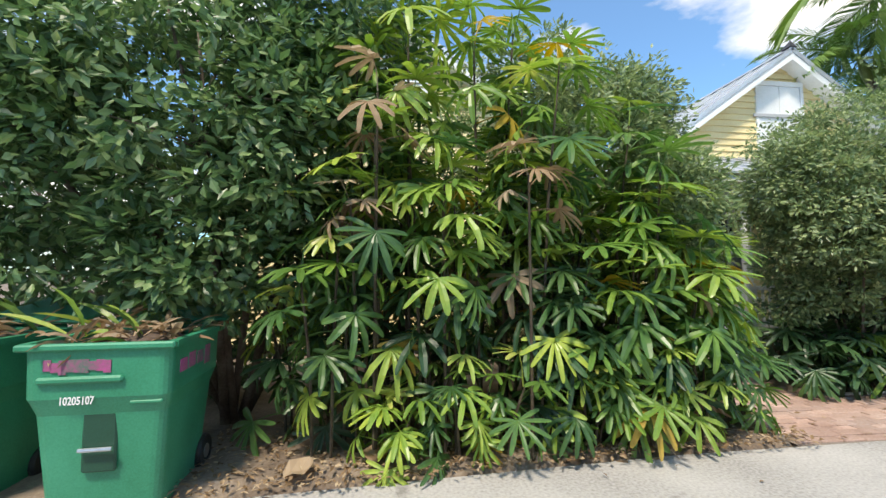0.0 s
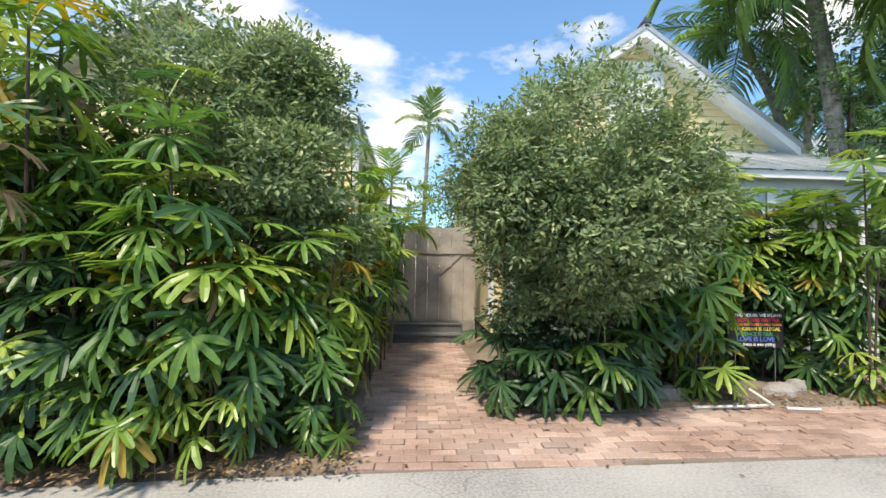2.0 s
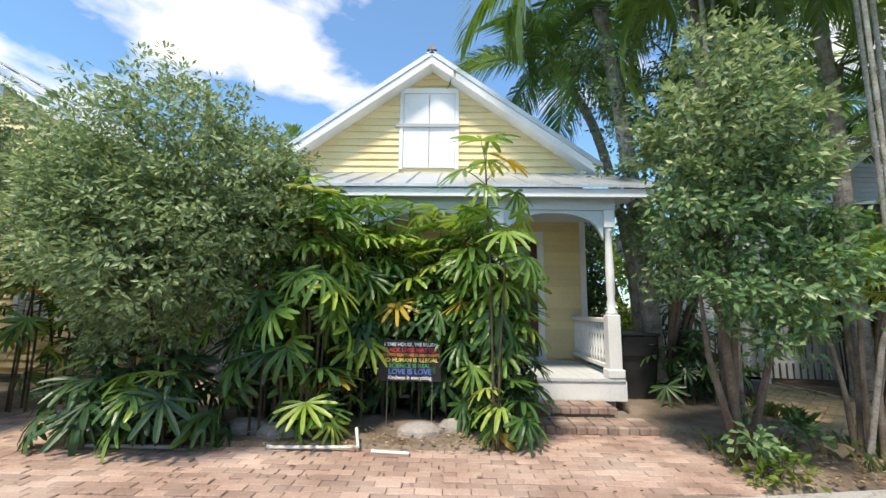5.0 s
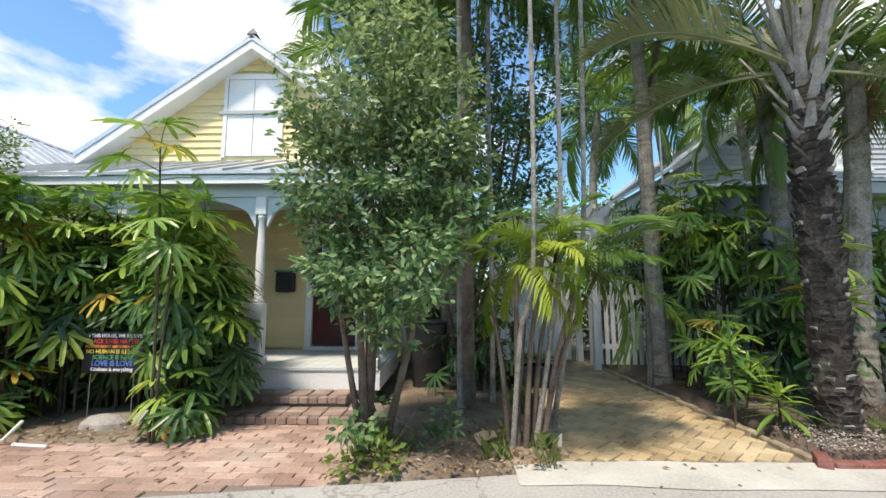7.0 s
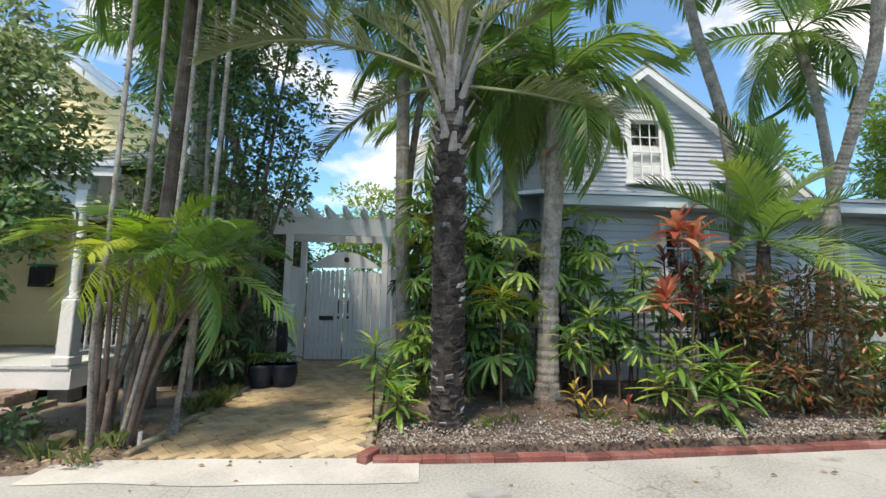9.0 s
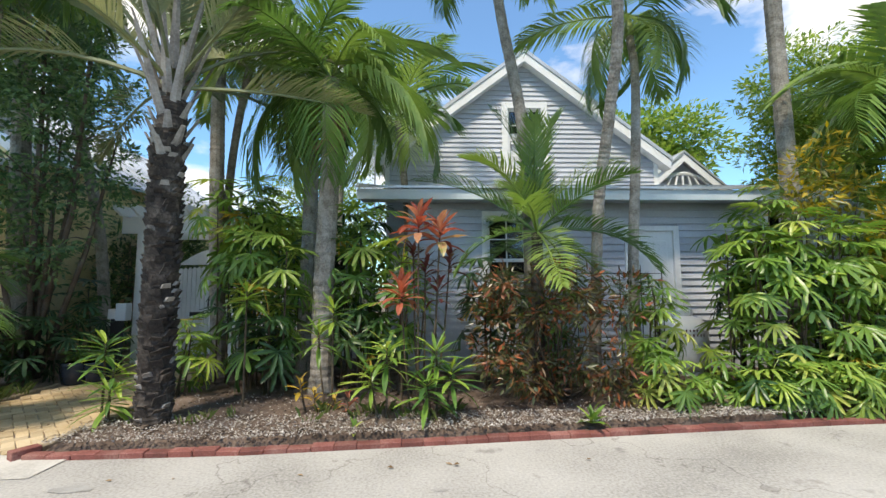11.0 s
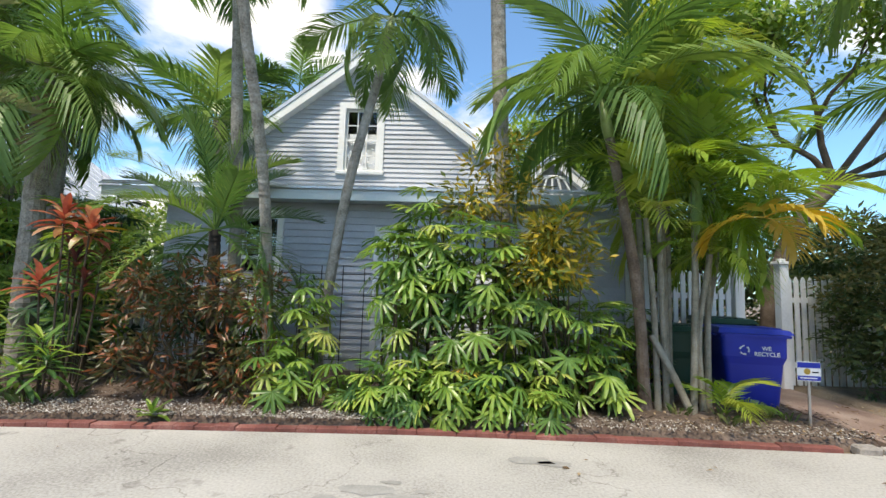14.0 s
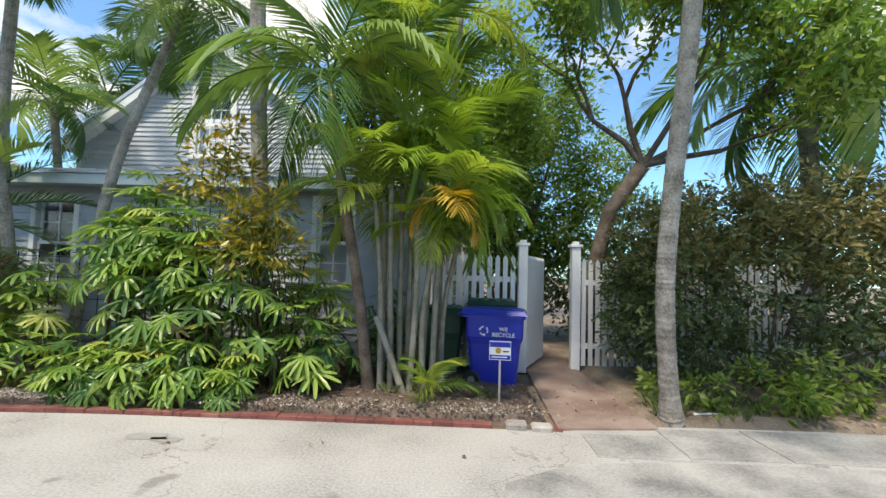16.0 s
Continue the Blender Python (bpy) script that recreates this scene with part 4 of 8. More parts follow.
    for i in range(19):
        x = x0 + 0.05 + (x1 - x0 - 0.1) * i / 18
        part("seam", Geo().add([(x - 0.012, 7.0, 3.072), (x + 0.012, 7.0, 3.072), (x + 0.012, Y - 0.04, 3.84), (x - 0.012, Y - 0.04, 3.84), (x - 0.012, 7.0, 3.1), (x + 0.012, 7.0, 3.1), (x + 0.012, Y - 0.04, 3.868), (x - 0.012, Y - 0.04, 3.868)],
                               [(4, 5, 6, 7), (0, 1, 5, 4), (1, 2, 6, 5), (3, 0, 4, 7)]), M_TIN, lr)
    part("fascia", Geo().box(x0 + 0.02, 7.04, 2.86, x1 - 0.02, 7.09, 3.025), M_SOFFIT, h)
    part("soffit", Geo().box(x0 + 0.04, 7.092, 2.9, x1 - 0.04, L - 0.04, 2.93), M_SOFFIT, h)
    part("flashing", Geo().box(15.7, Y - 0.06, 3.76, 22.16, Y - 0.032, 3.85), M_SOFFIT, h)
    # Added under the gable wall to stop light passing through the lean-to
    part("inner_wall", Geo().box(15.67, Y + 0.002, -0.02, 22.18, Y + 0.16, 3.298), M_GREYWOOD, h)
    for x0, x1 in ((16.3, 16.46), (24.04, 24.2)):
        part("lean_to_cheek", Geo().add([(x0, 7.6, 2.952), (x1, 7.6, 2.952), (x1, Y - 0.002, 2.952), (x0, Y - 0.002, 2.952), (x0, 7.6, 3.15), (x1, 7.6, 3.15), (x1, Y - 0.002, 3.78), (x0, Y - 0.002, 3.78)],
                                        [(3, 2, 1, 0), (4, 5, 6, 7), (0, 1, 5, 4), (1, 2, 6, 5), (2, 3, 7, 6), (3, 0, 4, 7)]), M_GREYWOOD, h)
    # cross gable with fretwork behind the lean-to
    c = thing("gabled_porch", 0, 0, 0, "small tin-roofed gable with white arched fretwork", "porch")
    CX, CZ, CY, s = 23.95, 5.32, 12.0, 0.86
    part("gable_panel", Geo().prism([(22.85, 4.2), (25.05, 4.2), (CX, 5.14)], [], CY + 0.12, CY + 0.2), M_GREYWOOD, c)
    for sg in (-1, 1):
        q = [(CX, CZ), (CX, CZ - 0.07), (CX + sg * 1.5, CZ - 1.5 * s - 0.07), (CX + sg * 1.5, CZ - 1.5 * s)]
        part("roof", Geo().prism(q if sg < 0 else q[::-1], [], CY - 0.2, 16), M_TIN, c)
        q = [(CX, CZ - 0.08), (CX, CZ - 0.32), (CX + sg * 1.45, CZ - 1.45 * s - 0.32), (CX + sg * 1.45, CZ - 1.45 * s - 0.08)]
        part("rake_board", Geo().prism(q if sg < 0 else q[::-1], [], CY - 0.17, CY - 0.12), M_WHITE, c)
    arch = [(CX + 0.85 * math.cos(a), CY - 0.05, 4.05 + 0.62 * math.sin(a)) for a in [math.pi * i / 14 for i in range(15)]]
    part("arch", Geo().tube(arch, 0.05, 6), M_WHITE, c)
    for i in range(-2, 3):
        part("fretwork", Geo().tube([(CX + i * 0.3, CY - 0.05, 4.05), (CX + i * 0.15, CY - 0.05, 4.62)], 0.03, 6), M_WHITE, c)
    part("tie_beam", Geo().box(22.7, CY - 0.12, 3.95, 25.2, CY + 0.05, 4.1), M_WHITE, c)
    for x in (22.75, 25.1):
        part("post", Geo().box(x - 0.07, CY - 0.1, 0, x + 0.07, CY + 0.04, 3.95), M_WHITE, c)
    part("wall", Geo().box(22.2, CY + 1.2, 0, 25.6, CY + 1.35, 4.2), M_GREYWOOD, c)
    a = thing("weathervane_pole", 15.3, 11.0, 4.4, "thin metal aerial with a small cross bar", "aerial")
    part("pole", Geo().tube([(0, 0, -4.4), (0, 0, 1.3)], 0.02, 6), M_METAL, a)
    part("arm", Geo().tube([(-0.02, 0, 1.28), (0.14, 0, 1.36), (0.16, 0, 1.28)], 0.015, 6), M_METAL, a)


grey_house()


# ---- gate, arbour and fences ----
def garden_gate():
    y = 10.1
    g = thing("garden_gate", 0, 0, 0, "closed white double picket gate with an arched head", "gate")
    for x0, x1 in ((11.07, 11.86), (11.88, 12.67)):
        leaf = part("gate_leaf", Geo().box(x0, y + 0.02, 0.25, x1, y + 0.06, 0.37).box(x0, y + 0.02, 1.55, x1, y + 0.06, 1.67), M_WHITE, g)
        n = 8
        for i in range(n):
            a = x0 + (x1 - x0) * i / n + 0.004
            b = x0 + (x1 - x0) * (i + 1) / n - 0.008
            u = abs((a + b) / 2 - 11.87) / 0.8
            t = 1.98 - 0.06 * u
            part("slat", Geo().prism([(a, 0.03), (b, 0.03), (b, t - 0.04), ((a + b) / 2, t), (a, t - 0.04)], [], y - 0.005, y + 0.019), M_WHITE, leaf)
        hx = x1 - 0.09 if x1 < 11.87 else x0 + 0.09
        part("gate_handle", Geo().tube([(hx, y - 0.01, 1.02), (hx, y - 0.05, 1.05), (hx, y - 0.05, 1.25), (hx, y - 0.01, 1.28)], 0.014, 6), M_BLACK, leaf)
        part("lock", Geo().lathe([(0.03, 0), (0.03, 0.02)], 10).moved(pose(hx, y - 0.005, 0.92, 90)), M_BLACK, leaf)
    part("letter_slot", Geo().box(11.36, y - 0.03, 0.86, 11.66, y - 0.006, 0.95, 0.005), M_BLACK, g)
    k = 12
    arc = [(11.1 + 1.54 * i / k, 2.03 + 0.33 * math.sin(math.pi * i / k)) for i in range(k + 1)]
    part("arched_head", Geo().prism([(11.1, 2.0), (12.64, 2.0)], arc[::-1], y, y + 0.05), M_WHITE, g)
    part("medallion", Geo().lathe([(0.06, 0), (0.06, 0.02), (0.03, 0.03)], 12).moved(pose(11.9, y, 2.18, 90)), M_BLACK, g)
    ar = thing("arbour", 0, 0, 0, "white timber arbour with lattice sides over the gate", "arbour")
    for x in (10.98, 12.83):
        for yy in (8.98, 10.06):
            part("post", Geo().box(x - 0.06, yy - 0.06, 0, x + 0.06, yy + 0.06, 2.555, 0.006), M_WHITE, ar)
    x, y0, y1, z0, z1 = 10.98, 9.05, 9.99, 0.12, 1.9
    lat = part("lattice", Geo().box(x - 0.02, y0, z0 - 0.06, x + 0.02, y1, z0).box(x - 0.02, y0, z1, x + 0.02, y1, z1 + 0.06), M_WHITE, ar)
    for i in range(30):
        for s in (-1, 1):
            c = z0 - (y1 - y0) + i * 0.1
            lo, hi = max(c, z0), min(c + y1 - y0, z1)
            if hi - lo > 0.04:
                ends = [(y0 + (z - c) if s > 0 else y1 - (z - c), z) for z in (lo, hi)]
                part("lath", Geo().tube([(x + s * 0.008, *ends[0]), (x + s * 0.008, *ends[1])], 0.015, 4), M_WHITE, lat)
    for yy in (8.98, 10.06):
        part("beam", Geo().box(10.6, yy - 0.03, 2.56, 13.2, yy + 0.03, 2.9), M_WHITE, ar)
    for i in range(8):
        x = 10.75 + i * 0.33
        part("rafter", Geo().add([(x - 0.025, 8.5, 2.98), (x + 0.025, 8.5, 2.98), (x + 0.025, 8.7, 2.87), (x - 0.025, 8.7, 2.87), (x - 0.025, 8.5, 3.06), (x + 0.025, 8.5, 3.06), (x + 0.025, 10.5, 3.06), (x - 0.025, 10.5, 3.06), (x + 0.025, 10.5, 2.905), (x - 0.025, 10.5, 2.905)],
                                 [(4, 5, 6, 7), (0, 1, 5, 4), (0, 3, 2, 1), (3, 9, 8, 2), (1, 2, 8, 6, 5), (0, 4, 7, 9, 3), (6, 8, 9, 7)]), M_WHITE, ar)


garden_gate()


def picket_run(fence, x0, y0, x1, y1, h, gap=0.125, w=0.075, mat=None):
    """Pickets and two rails from one end to the other."""
    mat = mat or M_WHITE
    length = math.hypot(x1 - x0, y1 - y0)
    turn = math.degrees(math.atan2(y1 - y0, x1 - x0))
    n = max(1, int(length / gap))
    me = Geo().prism([(-w / 2, 0.06), (w / 2, 0.06), (w / 2, h - 0.06), (0, h), (-w / 2, h - 0.06)], [], -0.012, 0.012).mesh("picket", mat)
    for i in range(n):
        s = (i + 0.5) / n
        piece("picket", me, fence, pose(x0 + (x1 - x0) * s, y0 + (y1 - y0) * s, 0, 0, 0, turn))
    for z in (0.35, h - 0.45):
        part("rail", Geo().box(0, 0.014, z, length, 0.05, z + 0.09).moved(pose(x0, y0, 0, 0, 0, turn)), mat, fence)


def fence_post(fence, x, y, h, w=0.075):
    p = part("fence_post", Geo().box(x - w, y - w, 0, x + w, y + w, h - 0.1, 0.006), M_WHITE, fence)
    part("post_cap", Geo().box(x - w - 0.03, y - w - 0.03, h - 0.1, x + w + 0.03, y + w + 0.03, h - 0.05, 0.008).box(x - w * 0.7, y - w * 0.7, h - 0.05, x + w * 0.7, y + w * 0.7, h, 0.012), M_WHITE, p)


def fences():
    f = thing("picket_fence", 0, 0, 0, "white picket fence with capped posts beside the bins", "fence")
    fence_post(f, 24.42, 7.4, 2.14)
    fence_post(f, 26.04, 7.62, 2.18)
    picket_run(f, 24.52, 7.42, 25.94, 7.6, 1.92)
    gl = thing("side_gate", 26.12, 7.66, 0, "white picket gate standing open", "gate")
    picket_run(gl, 0.0, 0.0, 0.5, 1.12, 1.92, 0.07, 0.066)
    f2 = thing("picket_fence", 0, 0, 0, "weathered white picket fence overgrown by the hedge", "fence")
    fence_post(f2, 27.0, 7.95, 2.2)
    picket_run(f2, 27.1, 8.0, 31.5, 8.35, 1.9)
    f3 = thing("picket_fence", 0, 0, 0, "white picket fence half hidden behind palms", "fence")
    fence_post(f3, 13.0, 9.62, 2.0)
    picket_run(f3, 12.95, 9.3, 15.6, 9.1, 1.75)


fences()


# ---- planting ----
def fan_leaf(n, length, width, droop, petiole, mat, seed, spread=105, bend=0.85):
    """A lady palm leaf: a stalk, and blunt folded leaflets that spread from its end. It grows along +x from the origin."""
    r = random.Random(seed)
    g = Geo()
    px, pz = petiole * 0.94, petiole * 0.18
    g.tube([(0, 0, 0), (petiole * 0.5, 0, pz * 0.8), (px, 0, pz)], [0.006, 0.005, 0.004], 3, False)
    for i in range(n):
        a = math.radians(-spread + 2 * spread * i / (n - 1) + r.uniform(-5, 5))
        L = length * (1 - 0.28 * abs(2 * i / (n - 1) - 1) ** 2) * r.uniform(0.88, 1.06)
        w = width * r.uniform(0.85, 1.15)
        d = droop * r.uniform(0.6, 1.4)
        ca, sa = math.cos(a), math.sin(a)
        twist = r.uniform(-0.25, 0.25)
        v = []
        cb, sb = math.cos(bend), math.sin(bend)
        for s, ws in ((0.0, 0.25), (0.3, 0.8), (0.65, 1.0), (0.93, 0.72), (1.0, 0.34)):
            rad, z = L * s * (1 - 0.12 * d * s), 0.06 * L * s - d * L * s * s * 0.55
            hw = w * ws / 2
            for o, lift in ((-1, 0.22), (0, 0), (1, 0.22)):
                lx, ly, lz = ca * rad - sa * o * hw, sa * rad + ca * o * hw, z + lift * hw * 1.6 + o * hw * twist
                v.append((px + lx * cb + lz * sb, ly, pz - lx * sb + lz * cb))
        f = []
        for k in range(4):
            f += [(k * 3, k * 3 + 3, k * 3 + 4, k * 3 + 1), (k * 3 + 1, k * 3 + 4, k * 3 + 5, k * 3 + 2)]
        g.add(v, f)
    return g.mesh("fan_leaf", mat)


FANS = {}
for key, mat in (("mid", M_FAN), ("light", M_FANLIGHT), ("dark", M_FANDARK), ("dead", M_DEAD), ("yellow", M_YELLEAF)):
    FANS[key] = [fan_leaf(n, 0.3, w, d, p, mat, 11 * n + len(key), bend=0.95 - 0.08 * (n % 3)) for n, w, d, p in ((8, 0.045, 0.3, 0.26), (10, 0.037, 0.55, 0.3), (7, 0.05, 0.7, 0.24), (9, 0.039, 0.25, 0.28), (8, 0.044, 0.9, 0.26))]


def lady_palm(x, y, stems, height, spread, size=1.0, tone="mid", seed=0, low=0.25, dead=0, yellow=0, per=9, label="", out=0.0, short=0.4, reach=0.62):
    """A clump of lady palm: brown canes, each with fan leaves round its upper part."""
    r = random.Random(seed * 7 + 3)
    p = thing("lady_palm", x, y, 0.0, label or "clump of lady palm with glossy fan leaves on canes", "palm", "lady palms")
    count = 0
    for s in range(stems):
        a, d = r.uniform(0, 2 * math.pi), spread * math.sqrt(r.uniform(0, 1))
        bx, by = d * math.cos(a), 0.55 * d * math.sin(a)
        h = height * r.uniform(short, 1.0) if s else height
        lean = Vector((bx * 0.25 + r.uniform(-0.1, 0.1), by * 0.2 - out + r.uniform(-0.08, 0.08), 0))
        pts = [Vector((bx, by, -0.03)) + lean * (t * t) + Vector((0, 0, h * t)) for t in (0, 0.3, 0.65, 1)]
        part("cane", Geo().tube(pts, [0.014, 0.013, 0.012, 0.008], 6), M_CANE, p)
        k = max(5, int(per * (0.6 + 0.4 * h / height)))
        first = max(low, 1 - reach / h)
        for i in range(k):
            t = first + (1 - first) * ((i + r.uniform(0, 0.8)) / k)
            at = Vector((bx, by, 0)) + lean * (t * t) + Vector((0, 0, h * t))
            turn = i * 137.5 + r.uniform(-30, 30) + s * 50
            rise = -14 + 78 * max(0, (t - first) / (1 - first)) ** 1.1 + r.uniform(-14, 14)
            kind = tone
            if dead and (t < first + 0.25 * (1 - first) or tone == "dead") and r.random() < dead:
                kind = "dead"
            elif r.random() < yellow:
                kind = "yellow"
            # Lower leaves mostly take the dark copy, so the clump's shade is coloured in
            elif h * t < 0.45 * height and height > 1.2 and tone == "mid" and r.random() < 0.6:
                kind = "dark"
            # Upper leaves often take the brighter copy: lit tops put into the colour
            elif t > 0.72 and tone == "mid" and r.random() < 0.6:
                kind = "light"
            m = Matrix.Translation(at) @ Euler((radians(r.uniform(-20, 20)), radians(-rise), radians(turn))).to_matrix().to_4x4() @ Matrix.Scale(size * r.uniform(0.8, 1.2), 4)
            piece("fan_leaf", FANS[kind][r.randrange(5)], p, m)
            count += 1
    return p


def leaf_cloud(points, normals, length, width, r, fold=0.25, out=None):
    """Many small pointed leaves as one set of vertices and faces; out is the way each leaf leaves its twig."""
    n = len(points)
    rs = np.random.RandomState(r)
    way = rs.normal(size=(n, 3))
    way /= np.linalg.norm(way, axis=1, keepdims=True)
    way = way + normals * 0.5 + np.array([0, 0, -0.35]) if out is None else way * 0.55 + out + normals * 0.45 + np.array([0, 0, -0.2])
    way /= np.linalg.norm(way, axis=1, keepdims=True)
    face = normals + 0.5 * rs.normal(size=(n, 3)) + np.array([0, 0, 0.9])
    side = np.cross(way, face)
    side /= np.linalg.norm(side, axis=1, keepdims=True) + 1e-9
    up = np.cross(side, way)
    L = (length * rs.uniform(0.6, 1.25, size=(n, 1)))
    W = (width * rs.uniform(0.7, 1.2, size=(n, 1))) / 2
    a = points
    b = points + way * L * 0.45 + side * W + up * fold * W
    c = points + way * L
    d = points + way * L * 0.45 - side * W + up * fold * W
    v = np.stack([a, b, c, d], 1).reshape(-1, 3)
    i = np.arange(n)[:, None] * 4
    f = np.concatenate([i + np.array([[0, 1, 2]]), i + np.array([[0, 2, 3]])], 0)
    return v, f


def cloud_mesh(name, v, f, mat):
    me = bpy.data.meshes.new(name)
    me.from_pydata(v.tolist(), [], f.tolist())
    me.materials.append(mat)
    me.update()
    return me


def shell_points(blobs, count, seed, inner=0.35, skew=0.5, spread=0.075):
    """Points spread through lumpy blobs (centre, radii), dense near their skins, with uneven gaps."""
    rs = np.random.RandomState(seed)
    vol = np.array([b[3] * b[4] * b[5] for b in blobs]) ** 0.67
    tuft = 22
    n = count // tuft
    pick = rs.choice(len(blobs), n, p=vol / vol.sum())
    B = np.array(blobs)[pick]
    u = rs.normal(size=(n, 3))
    u /= np.linalg.norm(u, axis=1, keepdims=True)
    clump = np.array([noise.noise(Vector((p[0] * 2.2 + q, p[1] * 2.2, p[2] * 2.2))) for p, q in zip(u.tolist(), (pick * 3.7).tolist())])
    rad = (inner + (1 - inner) * rs.uniform(0, 1, n) ** skew) * (1 + 0.34 * clump + 0.04 * rs.normal(size=n))
    mid = B[:, :3] + u * rad[:, None] * B[:, 3:6]
    off = rs.normal(size=(n * tuft, 3)) * np.array([1, 1, 0.6])
    pts = np.repeat(mid, tuft, 0) + spread * off
    return pts, np.repeat(u, tuft, 0), off / np.linalg.norm(off, axis=1, keepdims=True)


def twig_geo(base, blobs, seed, count, r0):
    """Limbs from the base to the blobs, with side twigs."""
    r = random.Random(seed)
    g = Geo()
    base = Vector(base)
    for i in range(count):
        b = blobs[i % len(blobs)]
        end = Vector((b[0] + r.uniform(-0.6, 0.6) * b[3], b[1] + r.uniform(-0.6, 0.6) * b[4], b[2] + r.uniform(-0.2, 0.7) * b[5]))
        mid = base.lerp(end, 0.5) + Vector((r.uniform(-0.12, 0.12), r.uniform(-0.12, 0.12), 0.1))
        g.tube([base + Vector((r.uniform(-1, 1) * r0 * 2, r.uniform(-1, 1) * r0 * 2, -0.03)), mid, end], [r0 * r.uniform(0.7, 1), r0 * 0.6, r0 * 0.2], 6)
        for j in range(4):
            s = mid.lerp(end, r.uniform(0, 0.9))
            e = s + Vector((r.uniform(-1, 1) * b[3] * 0.5, r.uniform(-1, 1) * b[4] * 0.5, r.uniform(-0.1, 0.5) * b[5]))
            g.tube([s, s.lerp(e, 0.5) + Vector((0, 0, 0.04)), e], [r0 * 0.28, r0 * 0.2, r0 * 0.08], 4, False)
    return g


def shrub(name, base, blobs, count, leaf, mat, label, category, seed, limbs=7, r0=0.03, bark=None, top=None, inner=0.35, wisps=0):
    """A leafy shrub or tree: limbs, and a crown of separate small leaves with gaps and an uneven outline."""
    p = thing(name, *base, label, category)
    local = [(b[0] - base[0], b[1] - base[1], b[2] - base[2], *b[3:]) for b in blobs]
    part("branching", twig_geo((0, 0, 0), local, seed, limbs, r0), bark or M_BARK, p, smooth=True)
    pts, nor, out = shell_points(local, count, seed, inner, 0.5, leaf[0] * 0.62)
    if wisps:
        rs = np.random.RandomState(seed + 9)
        add, addn = [], []
        for b in local:
            for _ in range(wisps):
                u = rs.normal(size=3)
                u[2] = abs(u[2])
                u /= np.linalg.norm(u)
                s = np.array(b[:3]) + u * np.array(b[3:6]) * 0.9
                way = u + np.array([0, 0, 0.6]) + 0.3 * rs.normal(size=3)
                n = rs.randint(10, 22)
                t = np.linspace(-0.12, rs.uniform(0.08, 0.2), n)[:, None]
                add.append(s + way * t + 0.02 * rs.normal(size=(n, 3)))
                addn.append(np.repeat(u[None], n, 0))
        pts, nor, out = np.concatenate([pts, *add]), np.concatenate([nor, *addn]), np.concatenate([out, 0.7 * rs.normal(size=(sum(len(q) for q in add), 3))])
    keep = pts[:, 2] + base[2] > 0.04
    pts, nor, out = pts[keep], nor[keep], out[keep]
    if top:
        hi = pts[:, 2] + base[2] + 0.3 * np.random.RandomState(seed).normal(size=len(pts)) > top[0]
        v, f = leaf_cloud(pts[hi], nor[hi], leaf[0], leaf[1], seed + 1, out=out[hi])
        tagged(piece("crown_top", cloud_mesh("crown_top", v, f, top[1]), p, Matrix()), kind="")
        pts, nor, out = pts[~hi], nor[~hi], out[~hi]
    v, f = leaf_cloud(pts, nor, leaf[0], leaf[1], seed, out=out)
    piece("crown", cloud_mesh("crown", v, f, mat), p, Matrix())
    return p


def frond(length, n, leaflet, width, arch, mat, seed, vee=0.5, fan=55, name="frond", bare=0.12, limp=0.5):
    """A feather palm frond along +x that arches down: a midrib and two rows of narrow folded leaflets."""
    r = random.Random(seed)
    g = Geo()
    def rib(t):
        return Vector((length * t * (1 - 0.22 * arch * t * t), 0, length * (0.30 * t - arch * 0.62 * t * t)))
    k = 8
    g.tube([rib(i / k) for i in range(k + 1)], [0.017 * (1 - 0.85 * i / k) * max(0.6, length / 1.6) for i in range(k + 1)], 4, False)
    for i in range(n):
        t = bare + (1 - bare) * (i + 0.5) / n
        o = rib(t)
        way = (rib(min(1, t + 0.03)) - rib(t - 0.03)).normalized()
        up = Vector((-way.z, 0, way.x))
        L0 = leaflet * (0.35 + 1.0 * math.sin(math.pi * min(1, 0.12 + t * 0.86)) ** 0.8) * (1 if t < 0.9 else 0.8)
        for s in (-1, 1):
            a = radians(fan * (1.1 - 0.6 * t) + r.uniform(-6, 6))
            L = L0 * r.uniform(0.85, 1.1)
            d = (way * math.cos(a) + Vector((0, s, 0)) * math.sin(a) + up * vee * r.uniform(0.6, 1.2)).normalized()
            w = width * r.uniform(0.8, 1.15)
            e = way.cross(d).normalized().cross(d).normalized()
            across = d.cross(Vector((0, 0, 1)))
            across = across.normalized() if across.length > 0.05 else Vector((0, 1, 0))
            p1 = o + d * L * 0.5 + Vector((0, 0, -limp * 0.08 * L))
            p2 = o + d * L * 0.95 + Vector((0, 0, -limp * 0.5 * L))
            q = [o + across * w * 0.3, o - across * w * 0.3, p1 + across * w * 0.5, p1 - across * w * 0.5, p2]
            g.add(q, [(0, 2, 3, 1), (2, 4, 3)])
    return g.mesh(name, mat)


